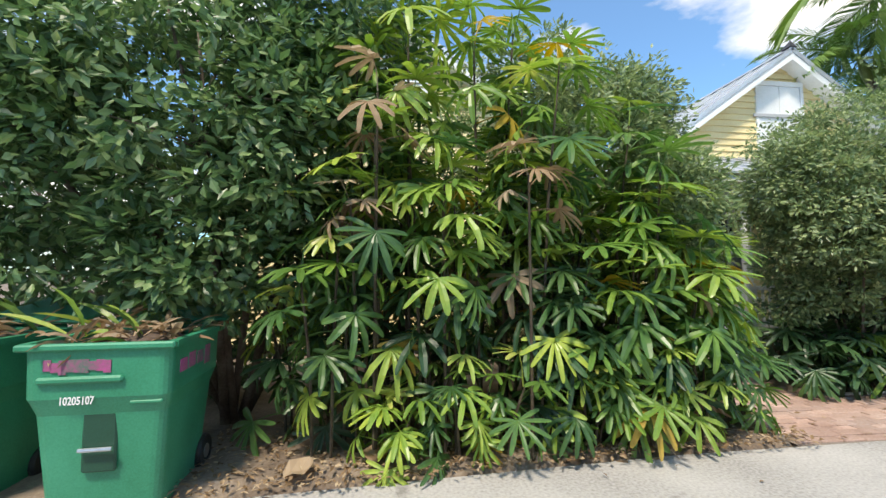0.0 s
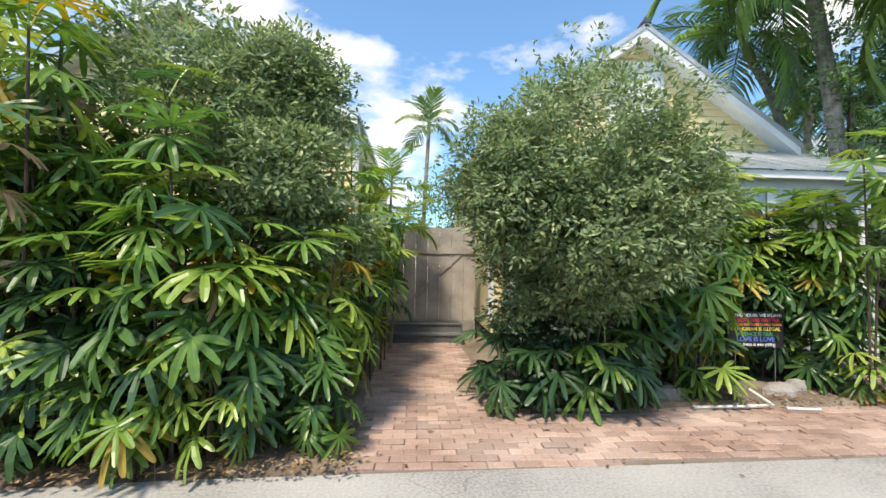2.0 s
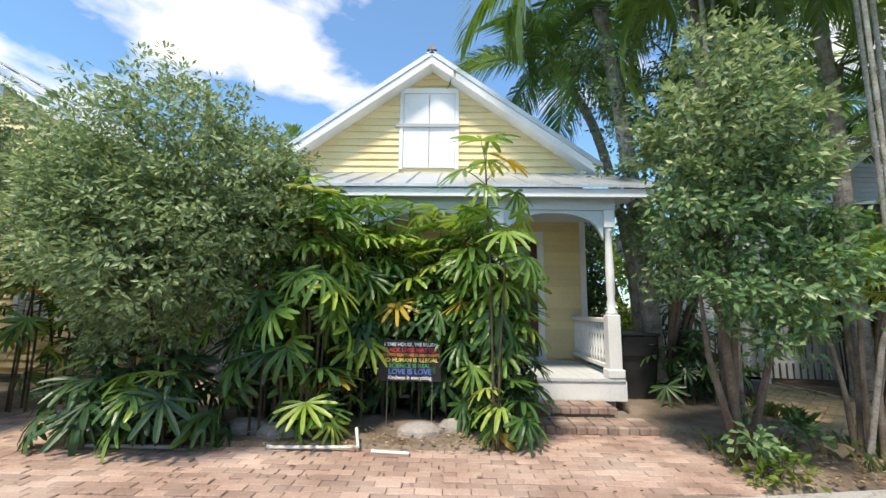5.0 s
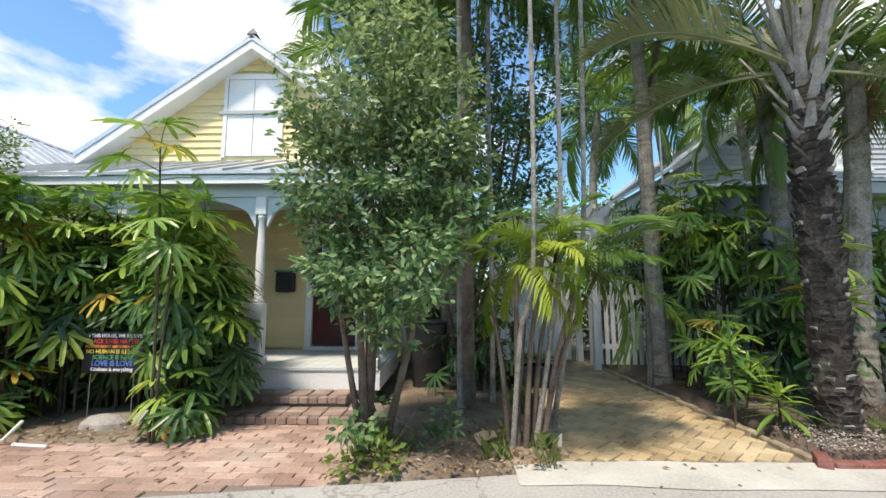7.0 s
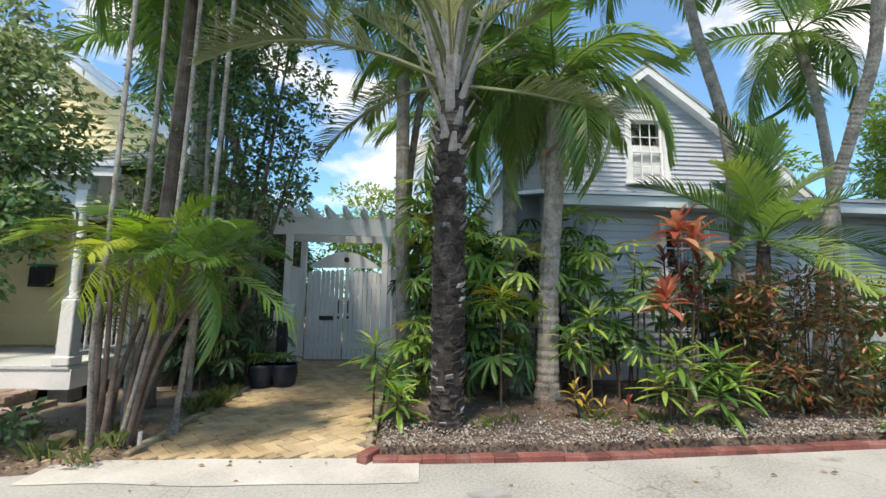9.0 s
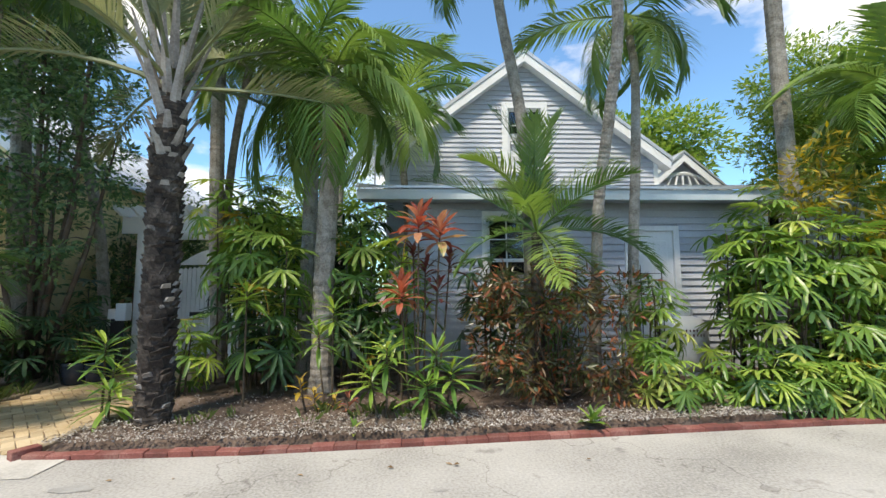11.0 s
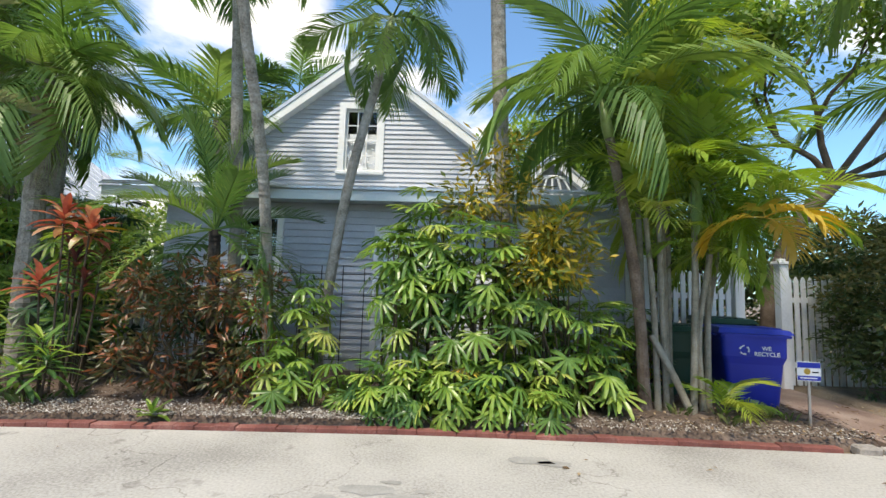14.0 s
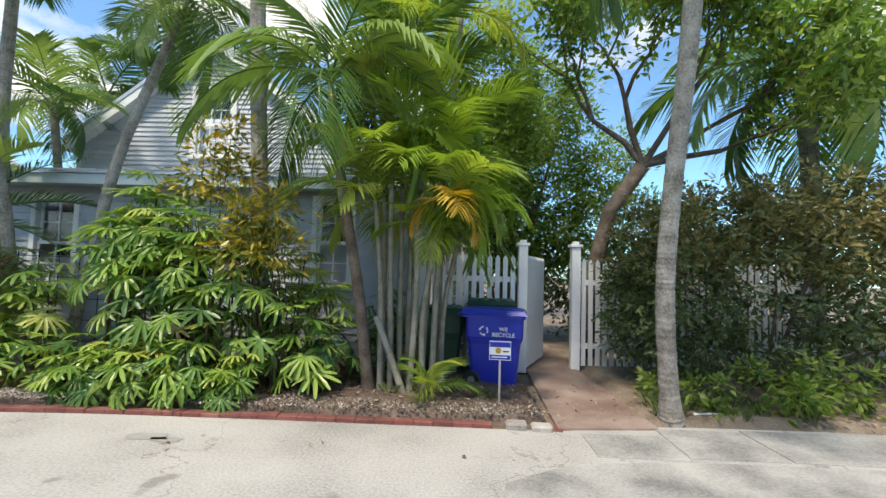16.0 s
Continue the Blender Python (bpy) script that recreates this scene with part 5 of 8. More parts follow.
FRONDS = {
    "coconut": [frond(2.3, 46, 0.55, 0.042, 0.95, M_FROND, 1, 0.2, 60, limp=1.1), frond(2.4, 46, 0.55, 0.042, 0.6, M_FROND, 2, 0.3, 60, limp=0.9), frond(2.2, 44, 0.55, 0.042, 1.35, M_FROND, 3, 0.15, 60, limp=1.2)],
    "areca": [frond(1.35, 26, 0.44, 0.04, 0.9, M_FROND, 4, 0.25, 60, limp=0.8), frond(1.4, 26, 0.44, 0.04, 0.65, M_FROND, 5, 0.3, 58, limp=0.7), frond(1.3, 25, 0.44, 0.04, 1.25, M_FROND, 6, 0.2, 62, limp=0.95)],
    "lime": [frond(1.25, 23, 0.38, 0.036, 1.0, M_FRONDLIGHT, 7, 0.22, 62, limp=0.8), frond(1.3, 23, 0.4, 0.036, 0.8, M_FRONDLIGHT, 8, 0.28, 62, limp=0.7), frond(1.2, 22, 0.38, 0.036, 1.35, M_FRONDLIGHT, 9, 0.15, 64, limp=0.95)],
    "date": [frond(2.6, 60, 0.42, 0.024, 0.55, M_FRONDGREY, 10, 0.7, 45, bare=0.42, limp=0.35), frond(2.7, 60, 0.42, 0.024, 0.8, M_FRONDGREY, 12, 0.7, 45, bare=0.3, limp=0.35), frond(2.4, 56, 0.40, 0.024, 0.3, M_FRONDGREY, 13, 0.7, 45, bare=0.3, limp=0.3)],
    "pygmy": [frond(1.15, 44, 0.24, 0.018, 0.8, M_FROND, 14, 0.5, 55, bare=0.15, limp=0.4), frond(1.2, 44, 0.24, 0.018, 0.5, M_FROND, 15, 0.5, 55, bare=0.15, limp=0.4)],
    "dry": [frond(1.5, 28, 0.35, 0.03, 1.3, M_DEAD, 16, 0.1, 60, limp=1.3)],
    "gold": [frond(0.7, 16, 0.3, 0.045, 1.1, M_YELLEAF, 17, 0.3, 58, limp=0.7)],
}


def crown_of(palm, at, kind, count, size, r, lowest=-30, highest=65, turns=None):
    """Fronds that spread from the head of a trunk."""
    for i in range(count):
        t = i / max(1, count - 1)
        turn = turns[i % len(turns)] if turns else i * 137.5 + r.uniform(-15, 15)
        rise = lowest + (highest - lowest) * t + r.uniform(-8, 8)
        m = Matrix.Translation(at) @ Euler((radians(r.uniform(-15, 15)), radians(-rise), radians(turn))).to_matrix().to_4x4() @ Matrix.Scale(size * r.uniform(0.85, 1.12), 4)
        piece("frond", FRONDS[kind][r.randrange(len(FRONDS[kind]))], palm, m)


def ringed_trunk(pts, r0, r1, seed, ring=0.09, flare=1.35, rough=0.035):
    """A palm trunk with leaf-scar rings, a swollen foot and a slight bend through its points."""
    pts = [Vector(p) for p in pts]
    length = sum((b - a).length for a, b in zip(pts, pts[1:]))
    n = max(6, int(length / ring) * 2)
    rs = random.Random(seed)
    out, rad = [], []
    for i in range(n + 1):
        t = i / n * (len(pts) - 1)
        k = min(int(t), len(pts) - 2)
        u = t - k
        p0, p1, p2, p3 = pts[max(0, k - 1)], pts[k], pts[k + 1], pts[min(len(pts) - 1, k + 2)]
        out.append(0.5 * (2 * p1 + (p2 - p0) * u + (2 * p0 - 5 * p1 + 4 * p2 - p3) * u * u + (3 * p1 - p0 - 3 * p2 + p3) * u ** 3))
        s = i / n
        base = r0 + (r1 - r0) * s + r0 * (flare - 1) * max(0, 1 - s * 7) ** 2
        rad.append(base * (1 + (rough if i % 2 else -rough) * rs.uniform(0.1, 0.8) + rs.uniform(-rough, rough) * 0.7))
    return Geo().tube(out, rad, 12)


def feather_palm(name, trunk, r0, r1, kind, count, size, seed, label, bark=None, lowest=-30, highest=65, shaft=0.0, dry=0, rough=0.035, flare=1.35, turns=None):
    base = trunk[0]
    p = thing(name, *base, label, "palm tree")
    local = [Vector(q) - Vector(base) for q in trunk]
    local[0] = local[0] + Vector((0, 0, -0.03))
    part("trunk", ringed_trunk(local, r0, r1, seed, flare=flare, rough=rough), bark or M_PALMBARK, p)
    r = random.Random(seed)
    head = local[-1]
    if shaft:
        way = (local[-1] - local[-2]).normalized()
        top = head + way * shaft
        part("crownshaft", Geo().tube([head - way * 0.02, head + way * shaft * 0.3, top], [r1 * 1.1, r1 * 1.2, r1 * 0.5], 10), surface("green crownshaft", ((0.16, 0.22, 0.06), (0.24, 0.3, 0.1)), 5, 30, 0.4, 0.1, 0.002), p, smooth=True)
        head = top - way * 0.06
    if count:
        crown_of(p, head, kind, count, size, r, lowest, highest, turns)
    for i in range(dry):
        crown_of(p, head - Vector((0, 0, 0.1)), "dry", 1, size * 0.8, r, -55, -45)
    return p


def strap_leaf(length, width, droop, mat, seed, name="leaf"):
    r = random.Random(seed)
    v, f = [], []
    for s, ws in ((0, 0.3), (0.3, 0.9), (0.6, 1.0), (0.85, 0.6), (1.0, 0.06)):
        for o in (-1, 0, 1):
            v.append((length * s * (1 - 0.2 * droop * s), o * width * ws / 2, length * 0.35 * s - droop * length * s * s * 0.6 + abs(o) * width * ws * 0.18))
    for k in range(4):
        f += [(k * 3, k * 3 + 3, k * 3 + 4, k * 3 + 1), (k * 3 + 1, k * 3 + 4, k * 3 + 5, k * 3 + 2)]
    return Geo().add(v, f).mesh(name, mat)


STRAPS = {key: [strap_leaf(0.34, w, d, mat, i) for i, (w, d) in enumerate(((0.075, 0.5), (0.09, 0.8), (0.08, 0.25)))] for key, mat in (("ti", M_TI), ("maroon", M_MAROON), ("green", M_FANLIGHT), ("dark", M_FANDARK), ("yellow", M_YELLEAF), ("dry", M_DEAD))}
for key, mat in (("fan", M_FAN), ("fanlight", M_FANLIGHT)):
    STRAPS[key] = [strap_leaf(0.36, w, d, mat, i) for i, (w, d) in enumerate(((0.046, 0.35), (0.052, 0.6), (0.042, 0.15)))]


def rosette_plant(name, x, y, heads, size, key, label, category, seed, stem=True, leaves=16, low=-15, high=60):
    """A cane plant whose strap leaves stand in rosettes at given heights: (dx, dy, z)."""
    r = random.Random(seed)
    p = thing(name, x, y, 0, label, category)
    for dx, dy, z in heads:
        if stem:
            part("cane", Geo().tube([(dx * 0.4, dy * 0.4, -0.03), (dx * 0.8, dy * 0.8, z * 0.5), (dx, dy, z)], [0.014, 0.012, 0.01], 6), M_CANE, p)
        for i in range(leaves):
            t = i / leaves
            m = Matrix.Translation((dx, dy, z - 0.2 * (1 - t) * (1 if stem else 0.2))) @ Euler((0, radians(-(low + (high - low) * t) + r.uniform(-10, 10)), radians(i * 137.5 + r.uniform(-12, 12)))).to_matrix().to_4x4() @ Matrix.Scale(size * r.uniform(0.75, 1.15) * (1 - 0.25 * t), 4)
            piece("leaf", STRAPS[key][r.randrange(3)], p, m)
    return p


# the thicket beside the first house
THICK = [(-2.15, 3.8, 5, 2.5, 0.4, 0.95), (-1.75, 4.0, 6, 3.6, 0.38, 1.0), (-1.35, 3.85, 6, 2.8, 0.4, 1.0), (-0.95, 4.05, 6, 3.65, 0.38, 1.0), (-0.6, 3.85, 6, 3.1, 0.4, 1.0), (-0.2, 3.95, 6, 2.75, 0.38, 1.0),
         (0.2, 3.85, 6, 2.3, 0.36, 1.0), (0.55, 3.9, 5, 1.9, 0.35, 1.0), (0.95, 3.95, 6, 1.55, 0.35, 0.95), (1.25, 4.2, 5, 1.6, 0.3, 0.95), (1.45, 4.7, 5, 1.7, 0.3, 0.9), (1.2, 5.3, 5, 2.0, 0.35, 0.9), (1.5, 6.5, 5, 3.1, 0.3, 1.0), (-1.6, 4.4, 5, 3.0, 0.5, 1.0), (-0.3, 4.4, 6, 2.6, 0.5, 1.0), (-2.3, 4.3, 5, 2.0, 0.4, 0.95)]
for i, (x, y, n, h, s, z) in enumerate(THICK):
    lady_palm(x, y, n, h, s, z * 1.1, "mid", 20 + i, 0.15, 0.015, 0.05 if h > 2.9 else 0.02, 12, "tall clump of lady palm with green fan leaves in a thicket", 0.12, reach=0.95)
for i, (x, y, h) in enumerate(((-1.75, 3.55, 0.35), (-0.9, 3.65, 0.6), (-0.2, 3.7, 0.7), (0.4, 3.65, 0.85), (0.9, 3.75, 0.75), (1.4, 4.0, 0.7), (-1.2, 3.62, 0.8))):
    lady_palm(x, y, 3, h, 0.16, 0.85, "light" if i in (3, 4) else "mid", 50 + i, 0.3, 0.05, 0.03, 7, "low young lady palm at the foot of the thicket")
lady_palm(-1.9, 3.75, 2, 2.75, 0.15, 0.8, "dead", 71, 0.85, 1, 0, 3, "dry brown hanging fan leaves of a lady palm", 0.3)
lady_palm(-0.6, 3.55, 1, 2.2, 0.1, 0.8, "dead", 73, 0.85, 1, 0, 2, "dry brown hanging fan leaves of a lady palm", 0.2)
shrub("leafy_tree", (-3.2, 4.6, 0), [(-3.6, 4.0, 2.9, 1.5, 0.9, 1.0), (-2.6, 3.9, 2.6, 0.75, 0.7, 0.9), (-2.4, 4.2, 3.6, 1.0, 0.8, 0.8), (-4.6, 4.2, 2.2, 1.0, 0.8, 1.0), (-3.3, 3.9, 1.6, 0.8, 0.5, 0.6), (-4.9, 4.2, 3.6, 1.3, 1, 1), (-2.3, 4.5, 1.6, 0.6, 0.6, 0.8)],
      30000, (0.12, 0.058), M_SMALL, "leafy glossy-green tree overhanging the green carts", "tree", 101, 9, 0.05, wisps=3)
shrub("shrub", (0.2, 4.9, 0), [(0.2, 4.4, 2.9, 0.85, 0.6, 0.6), (0.8, 4.15, 2.25, 0.6, 0.45, 0.45), (1.15, 4.35, 2.3, 0.5, 0.45, 0.5), (-0.3, 4.75, 3.6, 0.75, 0.5, 0.5), (1.35, 4.5, 1.75, 0.5, 0.5, 0.45), (0.55, 4.75, 3.4, 0.6, 0.5, 0.45), (0.95, 4.75, 3.3, 0.4, 0.4, 0.55), (1.2, 4.8, 3.05, 0.35, 0.4, 0.6)],
      26000, (0.075, 0.032), M_OLIVE, "grey-green shrub rising behind the lady palms", "shrub", 102, 8, 0.025, wisps=4)
shrub("shrub", (0.9, 5.9, 0), [(0.5, 5.9, 3.5, 0.55, 0.5, 0.95), (0.3, 6.0, 2.9, 0.7, 0.5, 0.9), (0.5, 6.0, 2.0, 0.8, 0.5, 0.9), (-0.7, 6.2, 3.3, 0.8, 0.5, 0.7)],
      18000, (0.075, 0.032), M_OLIVE, "pointed grey-green shrub against the yellow house", "shrub", 103, 8, 0.025, wisps=6)
shrub("hedge", (-4.5, 6.3, 0), [(-4.0, 5.6, 1.3, 2.0, 0.5, 1.3), (-1.6, 5.3, 1.2, 1.4, 0.4, 1.3), (0.2, 5.3, 1.0, 1.0, 0.4, 1.1), (-6.5, 5, 2.2, 1.6, 0.9, 2.2), (-1.8, 5.2, 2.6, 1.3, 0.4, 0.8)],
      22000, (0.12, 0.06), M_DEEP, "deep green shade hedge behind the palm thicket", "hedge", 104, 8, 0.03)
# between the cottages
for i, (x, y, h) in enumerate(((1.65, 7.3, 2.9), (1.6, 6.0, 2.2), (1.45, 8.0, 2.4))):
    lady_palm(x, y, 4, h, 0.3, 1.0, "mid", 80 + i, 0.4, 0.1, 0.03, 8, "slender lady palm beside the brick passage")
feather_palm("slender_palm", [(2.3, 11.5, 0), (2.4, 11.6, 3), (2.5, 11.6, 5.3)], 0.06, 0.05, "areca", 11, 0.8, 81, "slim palm standing behind the passage")
shrub("shrub", (3.0, 10.5, 0), [(2.6, 10.6, 2.6, 0.8, 0.6, 1.1), (3.1, 10.0, 1.4, 0.4, 0.5, 1.1)], 2600, (0.12, 0.05), M_BRIGHT, "light green shrub at the end of the passage", "shrub", 105, 6, 0.02)
# the rounded bush before the porch
shrub("rounded_bush", (4.05, 5.1, 0), [(4.0, 4.9, 2.75, 1.15, 1.05, 1.0), (3.4, 4.75, 2.2, 0.75, 0.85, 0.8), (4.7, 4.75, 2.3, 0.7, 0.8, 0.85), (4.05, 4.55, 1.9, 0.95, 0.8, 0.7), (4.0, 4.95, 1.35, 0.8, 0.6, 0.5), (3.0, 4.95, 2.5, 0.5, 0.6, 0.65), (3.3, 5.2, 1.5, 0.36, 0.4, 0.75)],
      56000, (0.074, 0.031), M_OLIVE, "dense rounded bush of small grey-green leaves", "bush", 106, 12, 0.02, inner=0.5, wisps=14)
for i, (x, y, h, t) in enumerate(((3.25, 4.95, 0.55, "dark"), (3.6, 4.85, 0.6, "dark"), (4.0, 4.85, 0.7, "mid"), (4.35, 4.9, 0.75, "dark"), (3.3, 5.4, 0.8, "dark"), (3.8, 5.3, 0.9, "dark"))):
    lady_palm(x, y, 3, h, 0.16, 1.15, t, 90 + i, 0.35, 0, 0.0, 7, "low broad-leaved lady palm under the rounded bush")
# the lady palms before the porch
PORCH = [(5.0, 5.25, 5, 2.3, 0.22), (5.35, 5.2, 5, 2.5, 0.22), (5.65, 5.75, 6, 2.45, 0.25), (6.15, 5.95, 6, 2.4, 0.28), (6.55, 5.95, 6, 2.4, 0.28), (7.0, 5.85, 6, 2.2, 0.22), (7.32, 5.4, 5, 2.15, 0.2), (7.45, 5.6, 4, 1.7, 0.18)]
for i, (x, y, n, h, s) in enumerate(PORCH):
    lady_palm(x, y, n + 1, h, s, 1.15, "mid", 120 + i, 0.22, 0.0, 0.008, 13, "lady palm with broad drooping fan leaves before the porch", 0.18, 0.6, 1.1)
# Added dark clumps that stand in for the shadow between the porch palms
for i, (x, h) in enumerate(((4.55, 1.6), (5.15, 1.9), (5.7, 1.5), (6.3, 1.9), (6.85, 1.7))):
    lady_palm(x, 6.12, 5, h, 0.26, 1.05, "dark", 410 + i, 0.2, 0, 0, 11, "dark lady palm added behind the porch palms to deepen their gaps", 0.0, 0.6, 1.2)
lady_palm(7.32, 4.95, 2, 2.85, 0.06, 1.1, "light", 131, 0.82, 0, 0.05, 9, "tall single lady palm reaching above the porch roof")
lady_palm(5.2, 5.25, 1, 2.4, 0.1, 1.1, "yellow", 132, 0.85, 0, 1, 3, "yellowing fan leaves of a lady palm")
for i, (x, y, h) in enumerate(((5.55, 5.2, 0.5), (7.4, 5.15, 0.45))):
    lady_palm(x, y, 3, h, 0.14, 1.05, "mid", 140 + i, 0.3, 0, 0.04, 6, "low lady palm at the foot of the porch bed")
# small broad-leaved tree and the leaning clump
# Crown above 2.5 m takes the paler leaf: light from above put into colour
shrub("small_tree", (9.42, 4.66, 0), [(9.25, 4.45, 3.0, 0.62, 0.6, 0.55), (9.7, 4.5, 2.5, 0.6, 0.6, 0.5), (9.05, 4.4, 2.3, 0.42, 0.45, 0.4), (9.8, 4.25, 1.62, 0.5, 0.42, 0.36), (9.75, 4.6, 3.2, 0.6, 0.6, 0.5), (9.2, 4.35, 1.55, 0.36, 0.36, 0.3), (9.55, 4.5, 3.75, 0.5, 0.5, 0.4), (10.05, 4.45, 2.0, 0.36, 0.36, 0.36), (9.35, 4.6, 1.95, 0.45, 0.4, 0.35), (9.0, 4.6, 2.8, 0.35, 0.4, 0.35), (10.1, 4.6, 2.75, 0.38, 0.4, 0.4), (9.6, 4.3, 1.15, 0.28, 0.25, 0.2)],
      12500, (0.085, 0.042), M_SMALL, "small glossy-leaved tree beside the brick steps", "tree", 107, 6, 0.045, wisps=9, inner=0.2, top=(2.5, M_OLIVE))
shrub("seedling_bush", (9.5, 4.5, 0), [(9.35, 4.5, 0.3, 0.2, 0.2, 0.3), (9.75, 4.6, 0.2, 0.2, 0.2, 0.2), (9.95, 4.75, 0.3, 0.18, 0.2, 0.3)], 240, (0.09, 0.05), M_SMALL, "young leafy shoots at the tree's foot", "plant", 108, 4, 0.008)
shrub("seedling_bush", (9.45, 4.3, 0), [(9.45, 4.3, 0.1, 0.17, 0.14, 0.12)], 140, (0.09, 0.05), M_BRIGHT, "bright low weed by the brick yard", "plant", 109, 3, 0.006)


def leaning_clump():
    r = random.Random(44)
    p = thing("clumping_palm", 10.7, 4.85, 0, "clump of leaning slim palm stems with lime-green fronds", "palm")
    ends = [(-0.12, -0.1, 1.3, "lime"), (0.1, -0.2, 1.42, "lime"), (0.3, 0.1, 1.5, "lime"), (0.52, -0.05, 1.38, "areca"), (-0.32, 0.1, 1.0, None), (0.68, 0.1, 1.3, "areca"), (0.0, 0.2, 0.9, None)]
    for i, (dx, dy, z, kind) in enumerate(ends):
        dx, z = dx + 0.12, z + 0.27
        bx, by = dx * 0.25 + r.uniform(-0.06, 0.06), dy * 0.4
        part("stem", ringed_trunk([(bx, by, -0.03), (bx + (dx - bx) * 0.35, by, z * 0.5), (dx, dy, z)], 0.027, 0.018, 60 + i, 0.12, 1.3, 0.04), M_BARK, p)
        if kind:
            crown_of(p, Vector((dx, dy, z)), kind, 6, 0.68, r, -32, 58)
    return p


leaning_clump()
POLES = [((10.64, 4.8), (10.7, 4.62, 1.0), (10.82, 4.5, 1.95), (10.84, 4.48, 6.0), 0.024, 1.3), ((10.84, 4.85), (11.02, 4.86, 1.0), (11.15, 4.87, 2.15), (11.2, 4.9, 6.2), 0.025, 1.3), ((11.08, 5.25), (11.26, 5.1, 1.1), (11.41, 5.0, 2.17), (11.5, 4.98, 6.4), 0.027, 3.4),
         ((10.2, 5.9), (10.2, 5.9, 2.0), (10.22, 5.9, 4.0), (10.2, 5.9, 6.4), 0.034, 1.3), ((10.62, 6.4), (10.64, 6.4, 2.0), (10.62, 6.35, 4.0), (10.65, 6.3, 6.6), 0.034, 1.3)]
for i, (foot, low, mid, top, r0, flare) in enumerate(POLES):
    feather_palm("slim_palm", [(*foot, 0), low, mid, top], r0, r0 * 0.8, "coconut", 8, 0.75, 61 + i, "very slim tall grey palm stem with a high crown", M_PALMBARK, -30, 50, flare=flare)
feather_palm("stout_palm", [(10.3, 6.1, 0), (10.3, 6.12, 1.6), (10.32, 6.2, 4.2), (10.3, 6.3, 6.2)], 0.09, 0.075, "coconut", 10, 0.9, 68, "reddish-brown palm trunk in the shaded strip", M_BARK, -35, 50, flare=1.4)
shrub("shade_tree", (10.3, 7.6, 0), [(10.2, 7.0, 3.6, 1.2, 0.9, 1.3), (11.1, 6.9, 4.6, 1.1, 0.9, 1.1), (10.0, 7.6, 5.4, 1.4, 1.0, 1.0), (10.6, 7.2, 2.3, 0.7, 0.6, 0.8), (11.2, 7.4, 3.4, 0.6, 0.6, 0.9), (9.9, 6.6, 2.2, 0.5, 0.5, 0.9)],
      11000, (0.11, 0.05), M_SMALL, "dark dense tree standing between the houses", "tree", 110, 10, 0.06)
# The dark leaf colour carries the shade of this strip
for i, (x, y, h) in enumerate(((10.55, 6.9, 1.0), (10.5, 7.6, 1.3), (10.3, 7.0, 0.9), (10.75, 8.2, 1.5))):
    lady_palm(x, y, 3, h, 0.25, 1.0, "dark", 150 + i, 0.3, 0, 0, 7, "lady palm with shade-toned leaves beside the driveway")
# palms round the gate and the bed
def date_palm():
    x, y = 13.78, 5.14
    p = thing("date_palm", x, y, 0.05, "rough dark-trunked palm with grey arching fronds", "palm tree")
    r = random.Random(3)
    part("trunk", ringed_trunk([(0, 0, -0.05), (-0.02, 0, 1.2), (0.0, 0, 2.4), (0.03, 0, 3.5)], 0.158, 0.145, 5, 0.05, 1.15, 0.025), M_DARKBARK, p)
    boot = Geo()
    for s, ws in ((0, 1), (0.5, 0.75), (1.0, 0.45)):
        boot.v += [(-0.055 * ws, 0, s), (0, 0.028 * ws, s), (0.055 * ws, 0, s), (0, -0.02 * ws, s)]
    boot.f = [(k * 4 + a, k * 4 + (a + 1) % 4, k * 4 + 4 + (a + 1) % 4, k * 4 + 4 + a) for k in range(2) for a in range(4)] + [(3, 2, 1, 0), (8, 9, 10, 11)]
    bm = boot.mesh("frond_base", M_BOOT)
    for i in range(34):
        t = i / 33
        a = i * 137.5
        z = 2.75 + 1.15 * t
        m = Matrix.Translation((0.11 * math.cos(radians(a)), 0.11 * math.sin(radians(a)), z)) @ Euler((0, radians(34 - 22 * t + r.uniform(-6, 6)), radians(a))).to_matrix().to_4x4() @ Euler((0, 0, radians(90))).to_matrix().to_4x4() @ Matrix.Diagonal((1, 1, (0.3 if i < 14 else 0.8) * r.uniform(0.8, 1.2), 1))
        piece("frond_base", bm, p, m)
    stubs = [Geo().add([(-w, 0, 0), (w, 0, 0), (w * 0.8, -0.035, h), (-w * 0.7, -0.03, h * 0.9), (-w, 0.03, 0), (w, 0.03, 0), (w * 0.8, 0.01, h), (-w * 0.7, 0.01, h * 0.9)],
                       [(0, 1, 2, 3), (4, 7, 6, 5), (2, 6, 7, 3), (0, 3, 7, 4), (1, 5, 6, 2)]).mesh("bark_scale", m) for w, h, m in ((0.05, 0.06, M_DARKBARK), (0.07, 0.085, M_DARKBARK), (0.045, 0.05, M_BOOT), (0.06, 0.04, M_DARKBARK))]
    for i in range(290):
        z, a = 0.06 + 3.1 * i / 290, i * 137.5 + r.uniform(-25, 25)
        piece("bark_scale", stubs[r.choice((0, 0, 1, 1, 2, 3, 3))], p, pose(0.15 * math.cos(radians(a)), 0.15 * math.sin(radians(a)), z, r.uniform(-6, 8), r.uniform(-12, 12), a + 90))
    crown_of(p, Vector((0.02, 0, 3.65)), "date", 22, 1.0, r, -5, 78)
    return p


